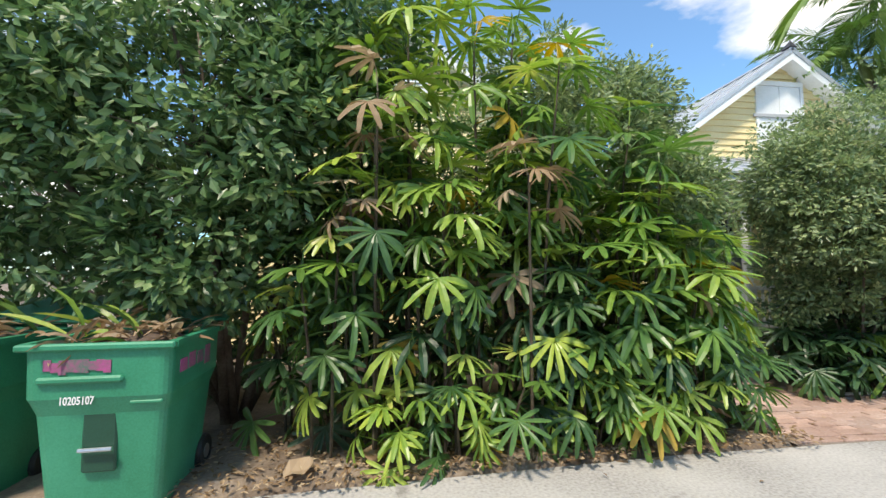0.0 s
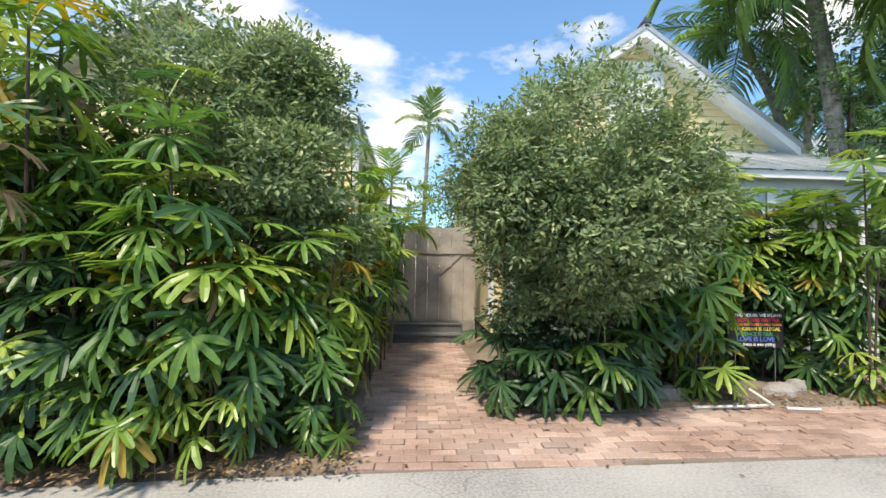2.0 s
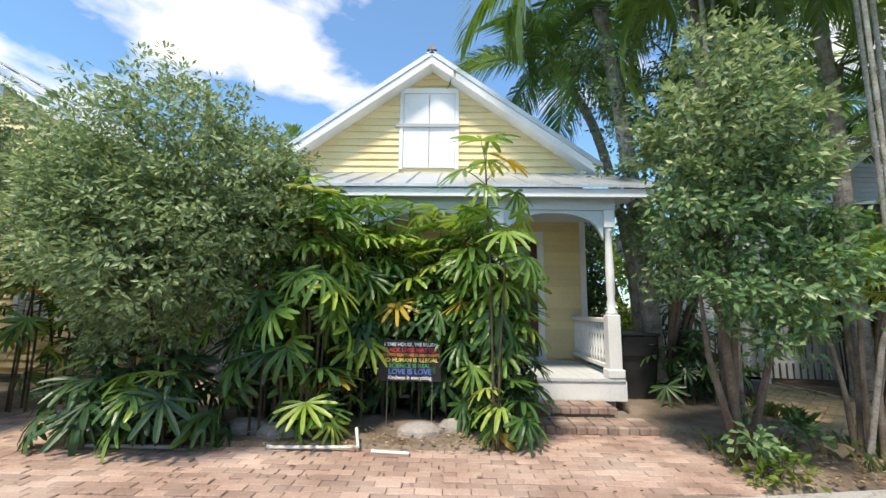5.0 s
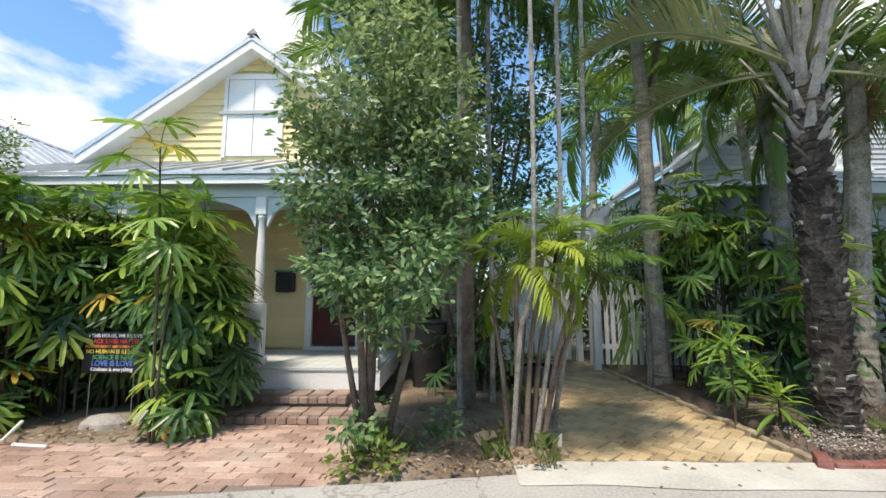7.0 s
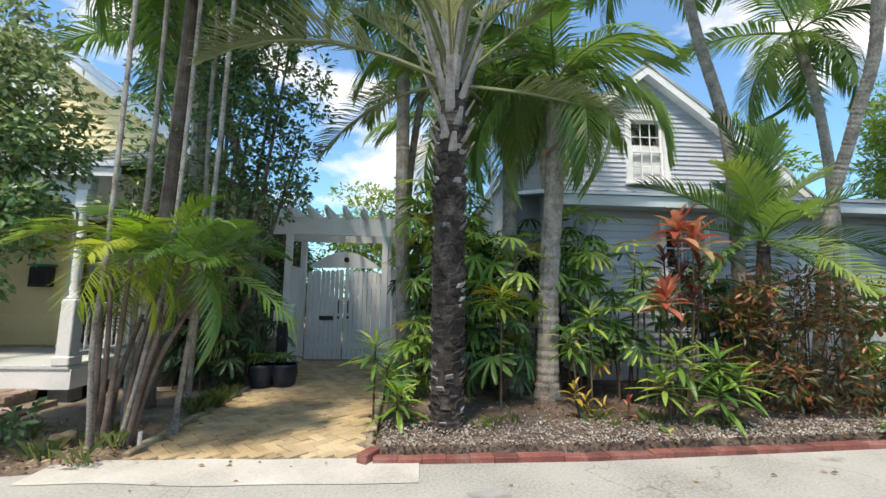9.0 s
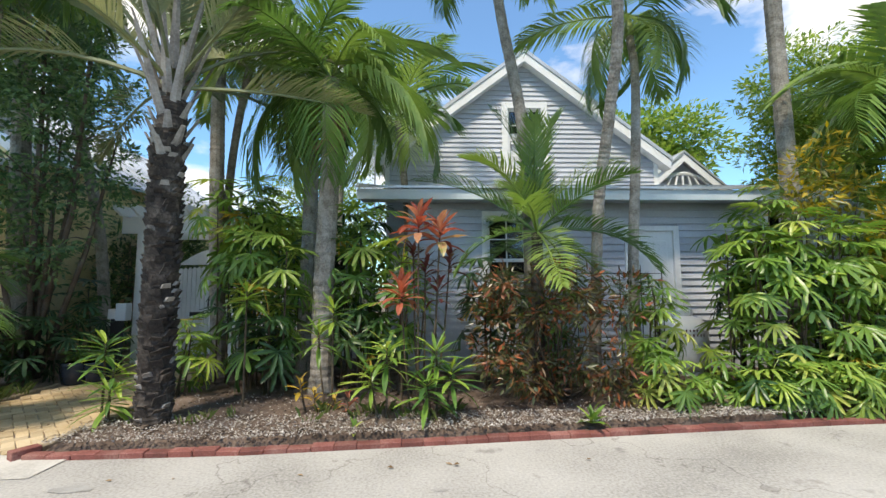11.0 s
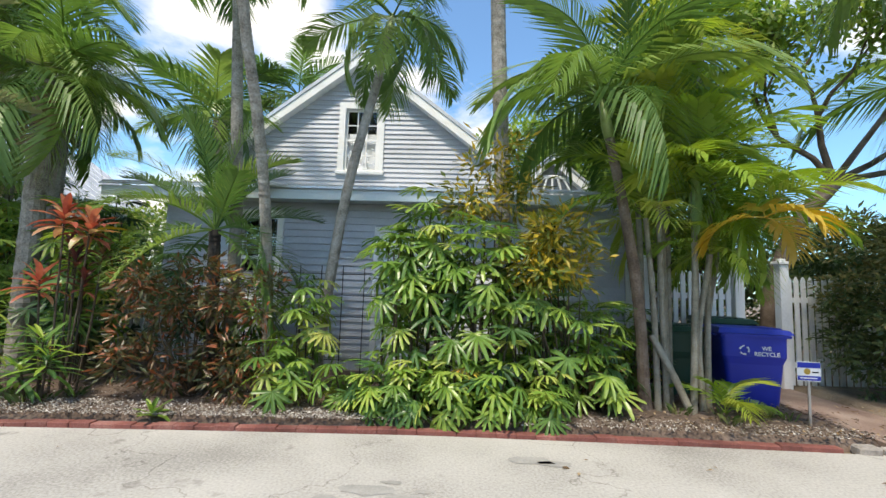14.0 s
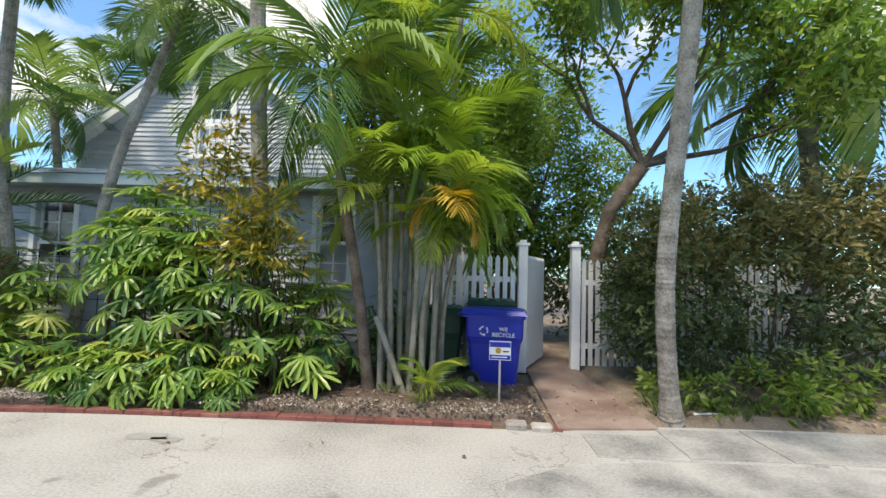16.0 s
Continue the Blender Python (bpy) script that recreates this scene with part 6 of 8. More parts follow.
date_palm()
feather_palm("grey_palm", [(15.2, 6.35, 0.05), (15.22, 6.3, 1.6), (15.3, 6.2, 3.2), (15.3, 6.15, 4.35)], 0.15, 0.115, "coconut", 15, 0.86, 201, "stout grey ringed palm with drooping dark fronds", None, -38, 45, dry=3, rough=0.05)
feather_palm("grey_palm", [(14.85, 6.75, 0.05), (14.83, 6.9, 1.6), (14.83, 6.94, 3.6), (14.7, 7.0, 4.9)], 0.125, 0.095, "coconut", 14, 0.84, 202, "grey ringed palm leaning beside its neighbour", None, -35, 45, dry=1, rough=0.05)
feather_palm("grey_palm", [(13.3, 7.5, 0.0), (13.2, 7.4, 2.6), (13.16, 7.35, 4.9), (13.1, 7.4, 7.0)], 0.12, 0.1, "coconut", 13, 1.0, 203, "tall pale grey palm near the arbour", None, -38, 45, rough=0.04)
feather_palm("slim_palm", [(13.2, 7.6, 0), (13.3, 7.6, 3.4), (13.6, 7.6, 5.6)], 0.07, 0.06, "coconut", 11, 0.85, 204, "slim palm rising behind the arbour", None, -35, 45)
feather_palm("slim_palm", [(16.3, 9.4, 0), (16.2, 9.3, 3.0), (16.0, 9.2, 5.0)], 0.09, 0.07, "areca", 12, 1.2, 205, "slim palm beside the grey gable", None, -25, 55)
BED = [(13.4, 6.2, 3, 0.95, 0.15, "mid", 1.1), (13.75, 7.0, 5, 2.9, 0.3, "mid", 1.1), (14.2, 6.6, 4, 2.3, 0.3, "mid", 1.05), (14.0, 7.3, 4, 2.6, 0.3, "mid", 1.05), (14.6, 6.1, 4, 2.0, 0.25, "mid", 1.05), (15.7, 6.5, 4, 2.3, 0.28, "mid", 1.05),
       (16.2, 6.2, 4, 1.9, 0.28, "mid", 1.0), (17.6, 6.4, 3, 1.75, 0.25, "dark", 1.05), (18.4, 6.6, 3, 1.5, 0.25, "mid", 1.0), (13.6, 8.0, 5, 3.1, 0.3, "dark", 1.0), (14.9, 7.5, 4, 2.3, 0.3, "dark", 1.0), (15.5, 7.3, 4, 2.5, 0.3, "dark", 1.0), (14.4, 8.6, 5, 3.2, 0.4, "mid", 1.0)]
for i, (x, y, n, h, s, t, z) in enumerate(BED):
    lady_palm(x, y, n + (1 if h > 1 else 0), h, s, z * (1.1 if h > 1 else 0.9), t, 160 + i, 0.4, 0.0, 0.02, 9, "lady palm with splayed green fans in the mulched bed")
WHORLS = [(13.02, 5.46, [(0, 0, 0.88), (0.14, -0.05, 0.62)], "fan", 1.15), (13.28, 5.2, [(0, 0, 0.42)], "fanlight", 1.1), (15.5, 5.65, [(0, 0, 1.25), (-0.2, 0.1, 0.95)], "fanlight", 1.1), (16.19, 5.1, [(0, 0, 0.85), (-0.16, -0.02, 0.6)], "fanlight", 1.15), (16.72, 5.2, [(0, 0, 0.8), (0.16, -0.08, 0.62), (-0.1, -0.12, 0.5)], "fan", 1.15), (16.3, 5.9, [(0, 0, 1.8), (0.3, 0.1, 1.5)], "fan", 1.0), (14.45, 5.7, [(0, 0, 1.45)], "fanlight", 1.1)]
for i, (x, y, heads, key, size) in enumerate(WHORLS):
    rosette_plant("young_lady_palm", x, y, heads, size, key, "young lady palm with stiff leaflets spread in a whorl", "palm", 320 + i, True, 26, -38, 30)
rosette_plant("cordyline", 16.5, 5.6, [(0.02, -0.12, 2.3), (0.28, -0.02, 2.2), (-0.18, -0.15, 1.48)], 1.15, "ti", "tall cordyline with coral-red rosettes", "plant", 301, True, 24, -25, 55)
rosette_plant("cordyline", 16.55, 5.72, [(-0.1, -0.05, 1.95), (0.05, -0.1, 1.75), (0.35, -0.05, 1.85), (0.2, -0.12, 1.5)], 0.85, "maroon", "cordyline with dark maroon leaves beside the coral one", "plant", 307, True, 14)
rosette_plant("bromeliad", 15.35, 5.45, [(0, 0, 0.32), (0.22, 0.05, 0.22), (-0.15, -0.05, 0.45)], 0.6, "yellow", "small croton with yellow-pink leaves", "plant", 302, leaves=9)
rosette_plant("bromeliad", 15.75, 5.3, [(0, 0, 0.3)], 0.55, "ti", "small croton with orange leaves", "plant", 303, leaves=9)
rosette_plant("cordyline", 13.9, 7.9, [(0, 0, 2.6), (0.2, 0, 2.3)], 0.9, "ti", "dark red cordyline by the fence", "plant", 304)
feather_palm("pygmy_palm", [(18.15, 6.25, 0.05), (18.1, 6.15, 1.2), (18.1, 6.06, 2.2)], 0.09, 0.075, "pygmy", 18, 1.55, 206, "pygmy palm with a fountain of fine grey-green fronds", M_DARKBARK, -35, 75, rough=0.09)
feather_palm("slim_palm", [(18.1, 6.6, 0.05), (18.12, 6.55, 2.2), (18.03, 6.5, 3.9), (17.79, 6.7, 5.7), (17.6, 6.8, 7.4)], 0.095, 0.075, "coconut", 13, 0.95, 207, "slim grey palm curving up before the gable", None, -40, 40, 0.5)
feather_palm("slim_palm", [(18.9, 6.3, 0.05), (18.87, 5.9, 2.37), (18.88, 5.47, 3.58), (18.85, 5.08, 4.57), (18.7, 4.8, 6.4)], 0.075, 0.062, "coconut", 12, 0.95, 208, "thin mottled palm trunk leaning towards the lane", None, -40, 40, 0.5, rough=0.06)
feather_palm("slim_palm", [(19.5, 6.3, 0.05), (19.62, 6.5, 1.8), (19.8, 6.65, 3.3), (20.05, 7.0, 4.9), (20.12, 7.25, 5.75)], 0.08, 0.065, "coconut", 13, 0.85, 209, "slim grey palm with a drooping green crown", None, -60, 25, 0.55)
feather_palm("tall_palm", [(22.15, 6.6, 0.05), (22.08, 6.55, 1.8), (22.04, 6.47, 3.06), (21.93, 6.38, 5.4), (21.85, 6.3, 7.8)], 0.125, 0.105, "coconut", 13, 1.1, 210, "tall stout grey palm trunk among crotons", None, -35, 40, 0.6)
feather_palm("arching_palm", [(23.85, 6.05, 0.05), (23.7, 5.85, 1.4), (23.5, 5.75, 2.5), (23.33, 5.8, 3.5)], 0.075, 0.058, "coconut", 13, 0.9, 211, "leaning palm with a pale crownshaft and arching fronds", M_BARK, -22, 60, 0.6)


def areca_clump():
    r = random.Random(21)
    p = thing("areca_clump", 24.3, 6.1, 0.05, "clump of slender palm stems with bright arching fronds", "palm")
    stems = [(-0.35, -0.1, 2.45), (-0.2, -0.05, 3.0), (-0.1, 0.15, 3.9), (0.0, 0.3, 4.9), (0.25, 0.1, 2.6), (0.42, 0.0, 3.3), (0.55, 0.25, 2.1), (0.3, -0.1, 2.0), (-0.4, 0.3, 4.4), (0.5, 0.4, 5.4), (0.1, -0.2, 2.8)]
    for i, (dx, dy, z) in enumerate(stems):
        bx, by = dx * 0.85, dy * 0.8
        part("stem", ringed_trunk([(bx, by, -0.05), (bx + r.uniform(-0.06, 0.06), by, z * 0.5), (dx * 1.25, dy, z)], 0.042, 0.032, 90 + i, 0.13, 1.4, 0.035), M_GREENCANE, p)
        crown_of(p, Vector((dx * 1.25, dy, z)), "areca" if i in (2, 8) else "lime", 8, 1.1 if z > 2.2 else 0.7, r, -22, 66)
    part("stem", ringed_trunk([(0.05, -0.25, -0.05), (-0.15, -0.2, 0.45), (-0.38, -0.1, 0.95)], 0.045, 0.04, 99, 0.12, 1.3, 0.03), M_GREENCANE, p)
    crown_of(p, Vector((0.35, -0.35, 0.1)), "lime", 6, 0.55, r, 25, 80)
    crown_of(p, Vector((0.5, -0.9, 2.35)), "gold", 4, 1.0, r, -20, 30)
    crown_of(p, Vector((0.55, -0.7, 2.5)), "lime", 5, 0.8, r, -10, 40, [-20, 15, -60, 40, -95])
    return p


areca_clump()
RIGHT = [(19.5, 5.7, 3, 1.5, 0.2, "light", 1.0), (19.45, 5.3, 2, 0.6, 0.12, "light", 1.1), (20.62, 5.8, 4, 2.3, 0.25, "light", 1.05), (20.75, 5.55, 4, 2.55, 0.25, "light", 1.1), (21.15, 5.5, 4, 2.3, 0.25, "mid", 1.1), (21.5, 5.45, 4, 2.25, 0.25, "light", 1.1), (21.9, 5.4, 4, 2.1, 0.25, "mid", 1.1), (22.3, 5.5, 4, 2.0, 0.25, "light", 1.1),
         (22.7, 5.6, 4, 1.85, 0.22, "mid", 1.1), (23.15, 5.6, 3, 1.1, 0.2, "light", 1.15), (23.35, 5.9, 3, 1.3, 0.2, "mid", 1.05), (20.5, 5.2, 3, 0.55, 0.14, "mid", 1.1), (20.95, 5.15, 3, 0.5, 0.14, "mid", 1.1), (21.4, 5.15, 3, 0.6, 0.14, "light", 1.15), (21.9, 5.15, 3, 0.55, 0.14, "mid", 1.1), (22.4, 5.25, 3, 0.5, 0.14, "light", 1.05), (20.15, 5.4, 2, 0.5, 0.1, "light", 1.1), (24.0, 6.6, 3, 1.2, 0.2, "mid", 1.0), (22.6, 6.3, 4, 1.8, 0.25, "mid", 1.0), (21.0, 6.2, 4, 2.0, 0.3, "dark", 1.0)]
for i, (x, y, n, h, s, t, z) in enumerate(RIGHT):
    lady_palm(x, y + 0.15, n + 1, h, s, z * (0.9 if h > 0.8 else 0.75), t, 220 + i, 0.3, 0.02, 0.008, 10, "lady palm with pale drooping fans behind the kerb", 0.05, 0.45, 0.75)
shrub("croton_bush", (18.2, 5.7, 0.05), [(17.4, 5.65, 1.0, 0.35, 0.35, 0.55), (18.0, 5.6, 1.25, 0.4, 0.35, 0.45), (18.55, 5.6, 1.3, 0.4, 0.35, 0.4), (17.9, 5.5, 0.5, 0.7, 0.4, 0.4), (18.8, 5.6, 0.5, 0.6, 0.4, 0.45), (18.2, 5.7, 1.65, 0.3, 0.25, 0.2), (19.1, 5.7, 1.35, 0.3, 0.3, 0.35), (17.55, 5.6, 1.5, 0.25, 0.25, 0.25)],
      3000, (0.13, 0.036), M_CROTONRED, "bronze-red croton bush with narrow leaves", "bush", 111, 14, 0.014, M_CANE, inner=0.0)
shrub("yellow_croton", (22.8, 5.7, 0.05), [(22.5, 5.4, 2.15, 0.35, 0.3, 0.3), (22.75, 5.5, 2.3, 0.36, 0.3, 0.3), (22.4, 5.45, 1.8, 0.4, 0.3, 0.25), (22.75, 5.6, 1.75, 0.3, 0.3, 0.25)],
      1400, (0.15, 0.04), M_CROTONYEL, "yellow and green croton bush", "bush", 112, 8, 0.014, M_CANE, inner=0.2)
shrub("tall_croton", (21.8, 5.85, 0.05), [(21.75, 5.8, 2.85, 0.35, 0.3, 0.4), (21.95, 5.75, 3.2, 0.3, 0.25, 0.35), (21.55, 5.8, 2.6, 0.3, 0.3, 0.3), (22.1, 5.8, 2.65, 0.35, 0.3, 0.3)],
      800, (0.15, 0.045), M_CROTONYEL, "tall sparse croton with yellow-green leaves", "bush", 113, 8, 0.016, M_CANE, inner=0.15)
rosette_plant("small_lily", 18.3, 4.9, [(0, 0, 0.12)], 0.75, "green", "small bright strap-leaved plant behind the kerb", "plant", 305, False, 14)
rosette_plant("small_lily", 15.9, 4.85, [(0, 0, 0.08)], 0.5, "green", "low tuft of strap leaves in the gravel", "plant", 306, False, 10)
# hedge, lone palm and trees at the far end
feather_palm("lone_palm", [(27.4, 5.5, 0.03), (27.22, 5.25, 1.25), (27.2, 5.1, 2.3), (27.22, 4.75, 4.0), (27.3, 4.5, 6.4)], 0.1, 0.088, "coconut", 14, 1.15, 212, "single grey ringed palm beside the red path", None, -30, 40, rough=0.03, flare=1.5)
HEDGE_END = [(28.2, 7.0, 1.4, 0.8, 0.8, 1.3), (29.4, 6.7, 1.5, 1.1, 0.9, 1.4), (30.8, 6.6, 1.6, 1.2, 0.9, 1.5), (32.5, 6.6, 1.7, 1.4, 1.0, 1.6), (28.6, 6.8, 2.4, 0.9, 0.7, 0.6), (30.2, 6.7, 2.7, 1.3, 0.8, 0.6), (32.2, 6.6, 2.8, 1.4, 0.9, 0.7), (27.85, 7.4, 1.9, 0.5, 0.5, 1.1), (27.7, 7.35, 1.0, 0.4, 0.4, 0.9), (28.0, 6.7, 1.7, 0.6, 0.5, 1.0), (34.5, 6.4, 1.8, 1.6, 1.0, 1.7)]
shrub("overgrown_hedge", (29.5, 7.0, 0.0), HEDGE_END, 40000, (0.115, 0.046), M_HEDGE, "tall dark hedge with bronze new growth on top", "hedge", 114, 14, 0.03, inner=0.55, wisps=6, top=(1.7, M_HEDGETOP))
shrub("hedge_weeds", (28.3, 5.9, 0), [(28.0, 5.6, 0.25, 0.4, 0.3, 0.3), (28.7, 5.65, 0.35, 0.4, 0.3, 0.35), (29.5, 5.8, 0.4, 0.5, 0.3, 0.4), (30.6, 5.8, 0.4, 0.6, 0.3, 0.4), (27.75, 6.4, 0.2, 0.3, 0.3, 0.2)], 1700, (0.12, 0.055), M_BRIGHT, "leafy weeds at the foot of the hedge", "weeds", 115, 6, 0.008, inner=0.2)


def branching_tree():
    r = random.Random(77)
    p = thing("spreading_tree", 27.6, 9.2, 0, "dark spreading tree with bare limbs and large light leaves", "tree")
    g = Geo()
    tips = []

    def grow(a, way, length, rad, depth):
        b = a + way * length
        mid = a.lerp(b, 0.5) + Vector((r.uniform(-1, 1), r.uniform(-1, 1), r.uniform(-0.3, 1))) * length * 0.08
        g.tube([a, mid, b], [rad, rad * 0.85, rad * 0.7], 7 if depth < 3 else 5, False)
        if depth >= 5:
            tips.append((b, way))
            return
        for _ in range(2 if depth else 3):
            w = (way + Vector((r.uniform(-0.9, 0.9), r.uniform(-0.7, 0.5), r.uniform(-0.15, 0.65)))).normalized()
            grow(b, w, length * r.uniform(0.62, 0.86), rad * 0.62, depth + 1)
        if depth >= 2:
            tips.append((b, way))

    part_base = Vector((0.75, -0.8, 3.7))
    g.tube([(0, 0, -0.05), (0.05, -0.1, 1.6), (0.3, -0.4, 2.9), part_base], [0.2, 0.16, 0.15, 0.14], 9)
    for w in ((0.9, -0.1, 0.55), (-0.35, -0.2, 0.95), (0.45, -0.35, 0.9), (1.0, -0.35, 0.15), (-0.7, 0.1, 0.7)):
        grow(part_base, Vector(w).normalized(), 1.25, 0.065, 1)
    part("branching", g, M_BARK, p, smooth=True)
    pts, nor = [], []
    for b, w in tips:
        for _ in range(60):
            d = Vector((r.gauss(0, 1), r.gauss(0, 1), r.gauss(0, 1))).normalized()
            pts.append(tuple(b + d * r.uniform(0.05, 0.45)))
            nor.append(tuple((d + Vector((0, 0, 0.5))).normalized()))
    v, f = leaf_cloud(np.array(pts), np.array(nor), 0.18, 0.07, 31)
    piece("crown", cloud_mesh("crown", v, f, M_BRIGHT), p, Matrix())


branching_tree()
feather_palm("coconut_palm", [(31.5, 8.5, 0), (31.3, 8.3, 3), (31.0, 8.0, 5.6)], 0.16, 0.13, "coconut", 15, 1.35, 213, "coconut palm hanging its fronds over the hedge", None, -45, 40)
shrub("back_tree", (26.2, 11.0, 0), [(26.0, 10.5, 3.0, 1.1, 0.8, 1.6), (25.6, 9.8, 4.4, 1.4, 1.0, 1.3), (27.2, 11.2, 3.2, 1.3, 1, 2.0), (25.3, 9.4, 5.9, 1.5, 1, 1.2), (26.9, 10.6, 5.6, 1.3, 1, 1.2), (24.9, 9.0, 3.3, 0.7, 0.7, 1.0), (28.6, 11.2, 4.3, 1.0, 0.8, 1.2)], 34000, (0.15, 0.055), M_BRIGHT, "leafy light-green tree behind the picket fence", "tree", 116, 9, 0.06)
shrub("back_tree", (24.5, 17.0, 0), [(24.0, 16.5, 6.5, 2.4, 1.6, 1.7), (26.5, 16.5, 7.3, 2.2, 1.6, 1.6), (22.9, 16.5, 5.2, 1.2, 1.2, 1.0), (25.5, 16.2, 5.0, 2.4, 1.5, 1.6)], 11000, (0.3, 0.13), M_BRIGHT, "large light-green broadleaf tree behind the grey house", "tree", 117, 10, 0.1)
shrub("back_tree", (13.5, 16.0, 0), [(13.0, 15.5, 3.6, 1.6, 1.2, 1.6), (14.8, 15.8, 4.6, 1.4, 1.2, 1.4), (11.6, 15.6, 4.2, 1.4, 1.2, 1.4), (12.2, 15.4, 2.2, 1.6, 1.0, 1.4)], 5200, (0.2, 0.09), M_BRIGHT, "light green garden tree beyond the gate", "tree", 118, 8, 0.08)
shrub("back_tree", (32.5, 14.0, 0), [(31, 13.5, 3.0, 2.0, 1.5, 1.4), (34.5, 13.5, 2.6, 2.2, 1.6, 1.4), (29.5, 12.5, 2.6, 1.6, 1.0, 1.5)], 4500, (0.2, 0.085), M_SMALL, "green trees beyond the hedge", "tree", 119, 8, 0.08)
feather_palm("coconut_palm", [(10.5, 8.9, 0), (10.3, 8.8, 2.5), (9.75, 8.7, 4.8), (9.15, 8.65, 5.9)], 0.1, 0.085, "coconut", 15, 0.95, 214, "tall coconut palm behind the porch cottage", None, -42, 45, 0.6)
feather_palm("coconut_palm", [(10.15, 7.5, 0), (9.95, 7.55, 2.6), (9.73, 7.63, 5.3), (9.35, 7.7, 7.8)], 0.14, 0.12, "coconut", 14, 1.3, 215, "leaning tall coconut palm behind the cottage", None, -42, 45)
feather_palm("coconut_palm", [(16.6, 13.0, 0), (16.5, 13, 4), (16.2, 13, 7.4)], 0.13, 0.1, "coconut", 14, 1.2, 216, "coconut palm beyond the grey gable", None, -42, 45)
feather_palm("coconut_palm", [(14.2, 12.5, 0), (14.1, 12.5, 4), (14.3, 12.4, 6.6)], 0.12, 0.1, "coconut", 14, 1.1, 217, "coconut palm over the garden gate", None, -42, 45)
shrub("back_tree", (-8, 12, 0), [(-8, 11, 3.5, 2.5, 1.5, 2.5), (-6.2, 7.5, 2.6, 1.2, 1, 2.4), (-10.5, 9, 3, 2.5, 1.5, 3)], 5000, (0.16, 0.07), M_SMALL, "green tree beside the first house", "tree", 120, 8, 0.08)
shrub("shade_bush", (26.6, 12.6, 0), [(26.0, 12.4, 1.4, 1.4, 0.7, 1.6), (28.2, 12.2, 1.4, 1.6, 0.7, 1.6), (26.9, 12.0, 2.6, 1.6, 0.7, 1.2), (30.5, 11, 1.5, 1.8, 0.8, 1.7)], 12000, (0.16, 0.075), M_HEDGE, "dark shrubs closing the side path", "bush", 121, 8, 0.03)
shrub("garden_shrub", (12.0, 12.2, 0), [(11.4, 12.0, 1.6, 0.9, 0.6, 1.6), (12.6, 12.2, 1.9, 0.9, 0.6, 1.6), (12.0, 12.4, 3.0, 1.1, 0.6, 0.8)], 4200, (0.16, 0.07), M_BRIGHT, "light green shrub just behind the gate", "shrub", 122, 7, 0.02)
shrub("hedge", (31.5, 10.2, 0), [(29.0, 9.9, 1.3, 1.4, 0.5, 1.5), (31.5, 9.9, 1.5, 1.8, 0.5, 1.7), (34.5, 9.7, 1.6, 2.0, 0.6, 1.8), (38, 9.4, 1.6, 2.4, 0.6, 1.8), (30, 9.8, 2.6, 1.4, 0.5, 0.8), (33, 9.8, 2.8, 1.8, 0.5, 0.8)], 13000, (0.2, 0.09), M_HEDGE, "dense dark green hedge behind the picket fence", "hedge", 123, 8, 0.03)
p = thing("areca_palm", 1.62, 8.2, 0.0, "light green feathery palm in the passage", "palm")
for i, (dx, dy, z) in enumerate(((-0.25, 0, 2.5), (0.1, 0.1, 3.0), (0.35, -0.1, 2.2))):
    part("stem", ringed_trunk([(dx * 0.4, dy, -0.03), (dx * 0.7, dy, z * 0.5), (dx, dy, z)], 0.03, 0.022, 40 + i), M_GREENCANE, p)
    crown_of(p, Vector((dx, dy, z)), "lime", 7, 0.75, random.Random(i), -15, 75)


shrub("garden_shrub", (13.9, 11.6, 0), [(13.3, 11.4, 1.5, 0.7, 0.5, 1.5), (14.3, 11.2, 2.0, 0.8, 0.5, 1.6), (14.9, 10.6, 1.6, 0.6, 0.5, 1.5)], 6000, (0.15, 0.065), M_SMALL, "leafy shrub behind the white picket fence", "shrub", 124, 7, 0.02)
shrub("shade_tree", (9.9, 10.6, 0), [(9.9, 10.2, 1.6, 0.45, 0.9, 1.5), (10.1, 11.4, 2.8, 0.6, 1.0, 1.4), (10.0, 12.6, 1.8, 0.6, 1.0, 1.7)], 9000, (0.14, 0.06), M_DEEP, "deep green growth beside the cottage's side wall", "tree", 125, 7, 0.03)


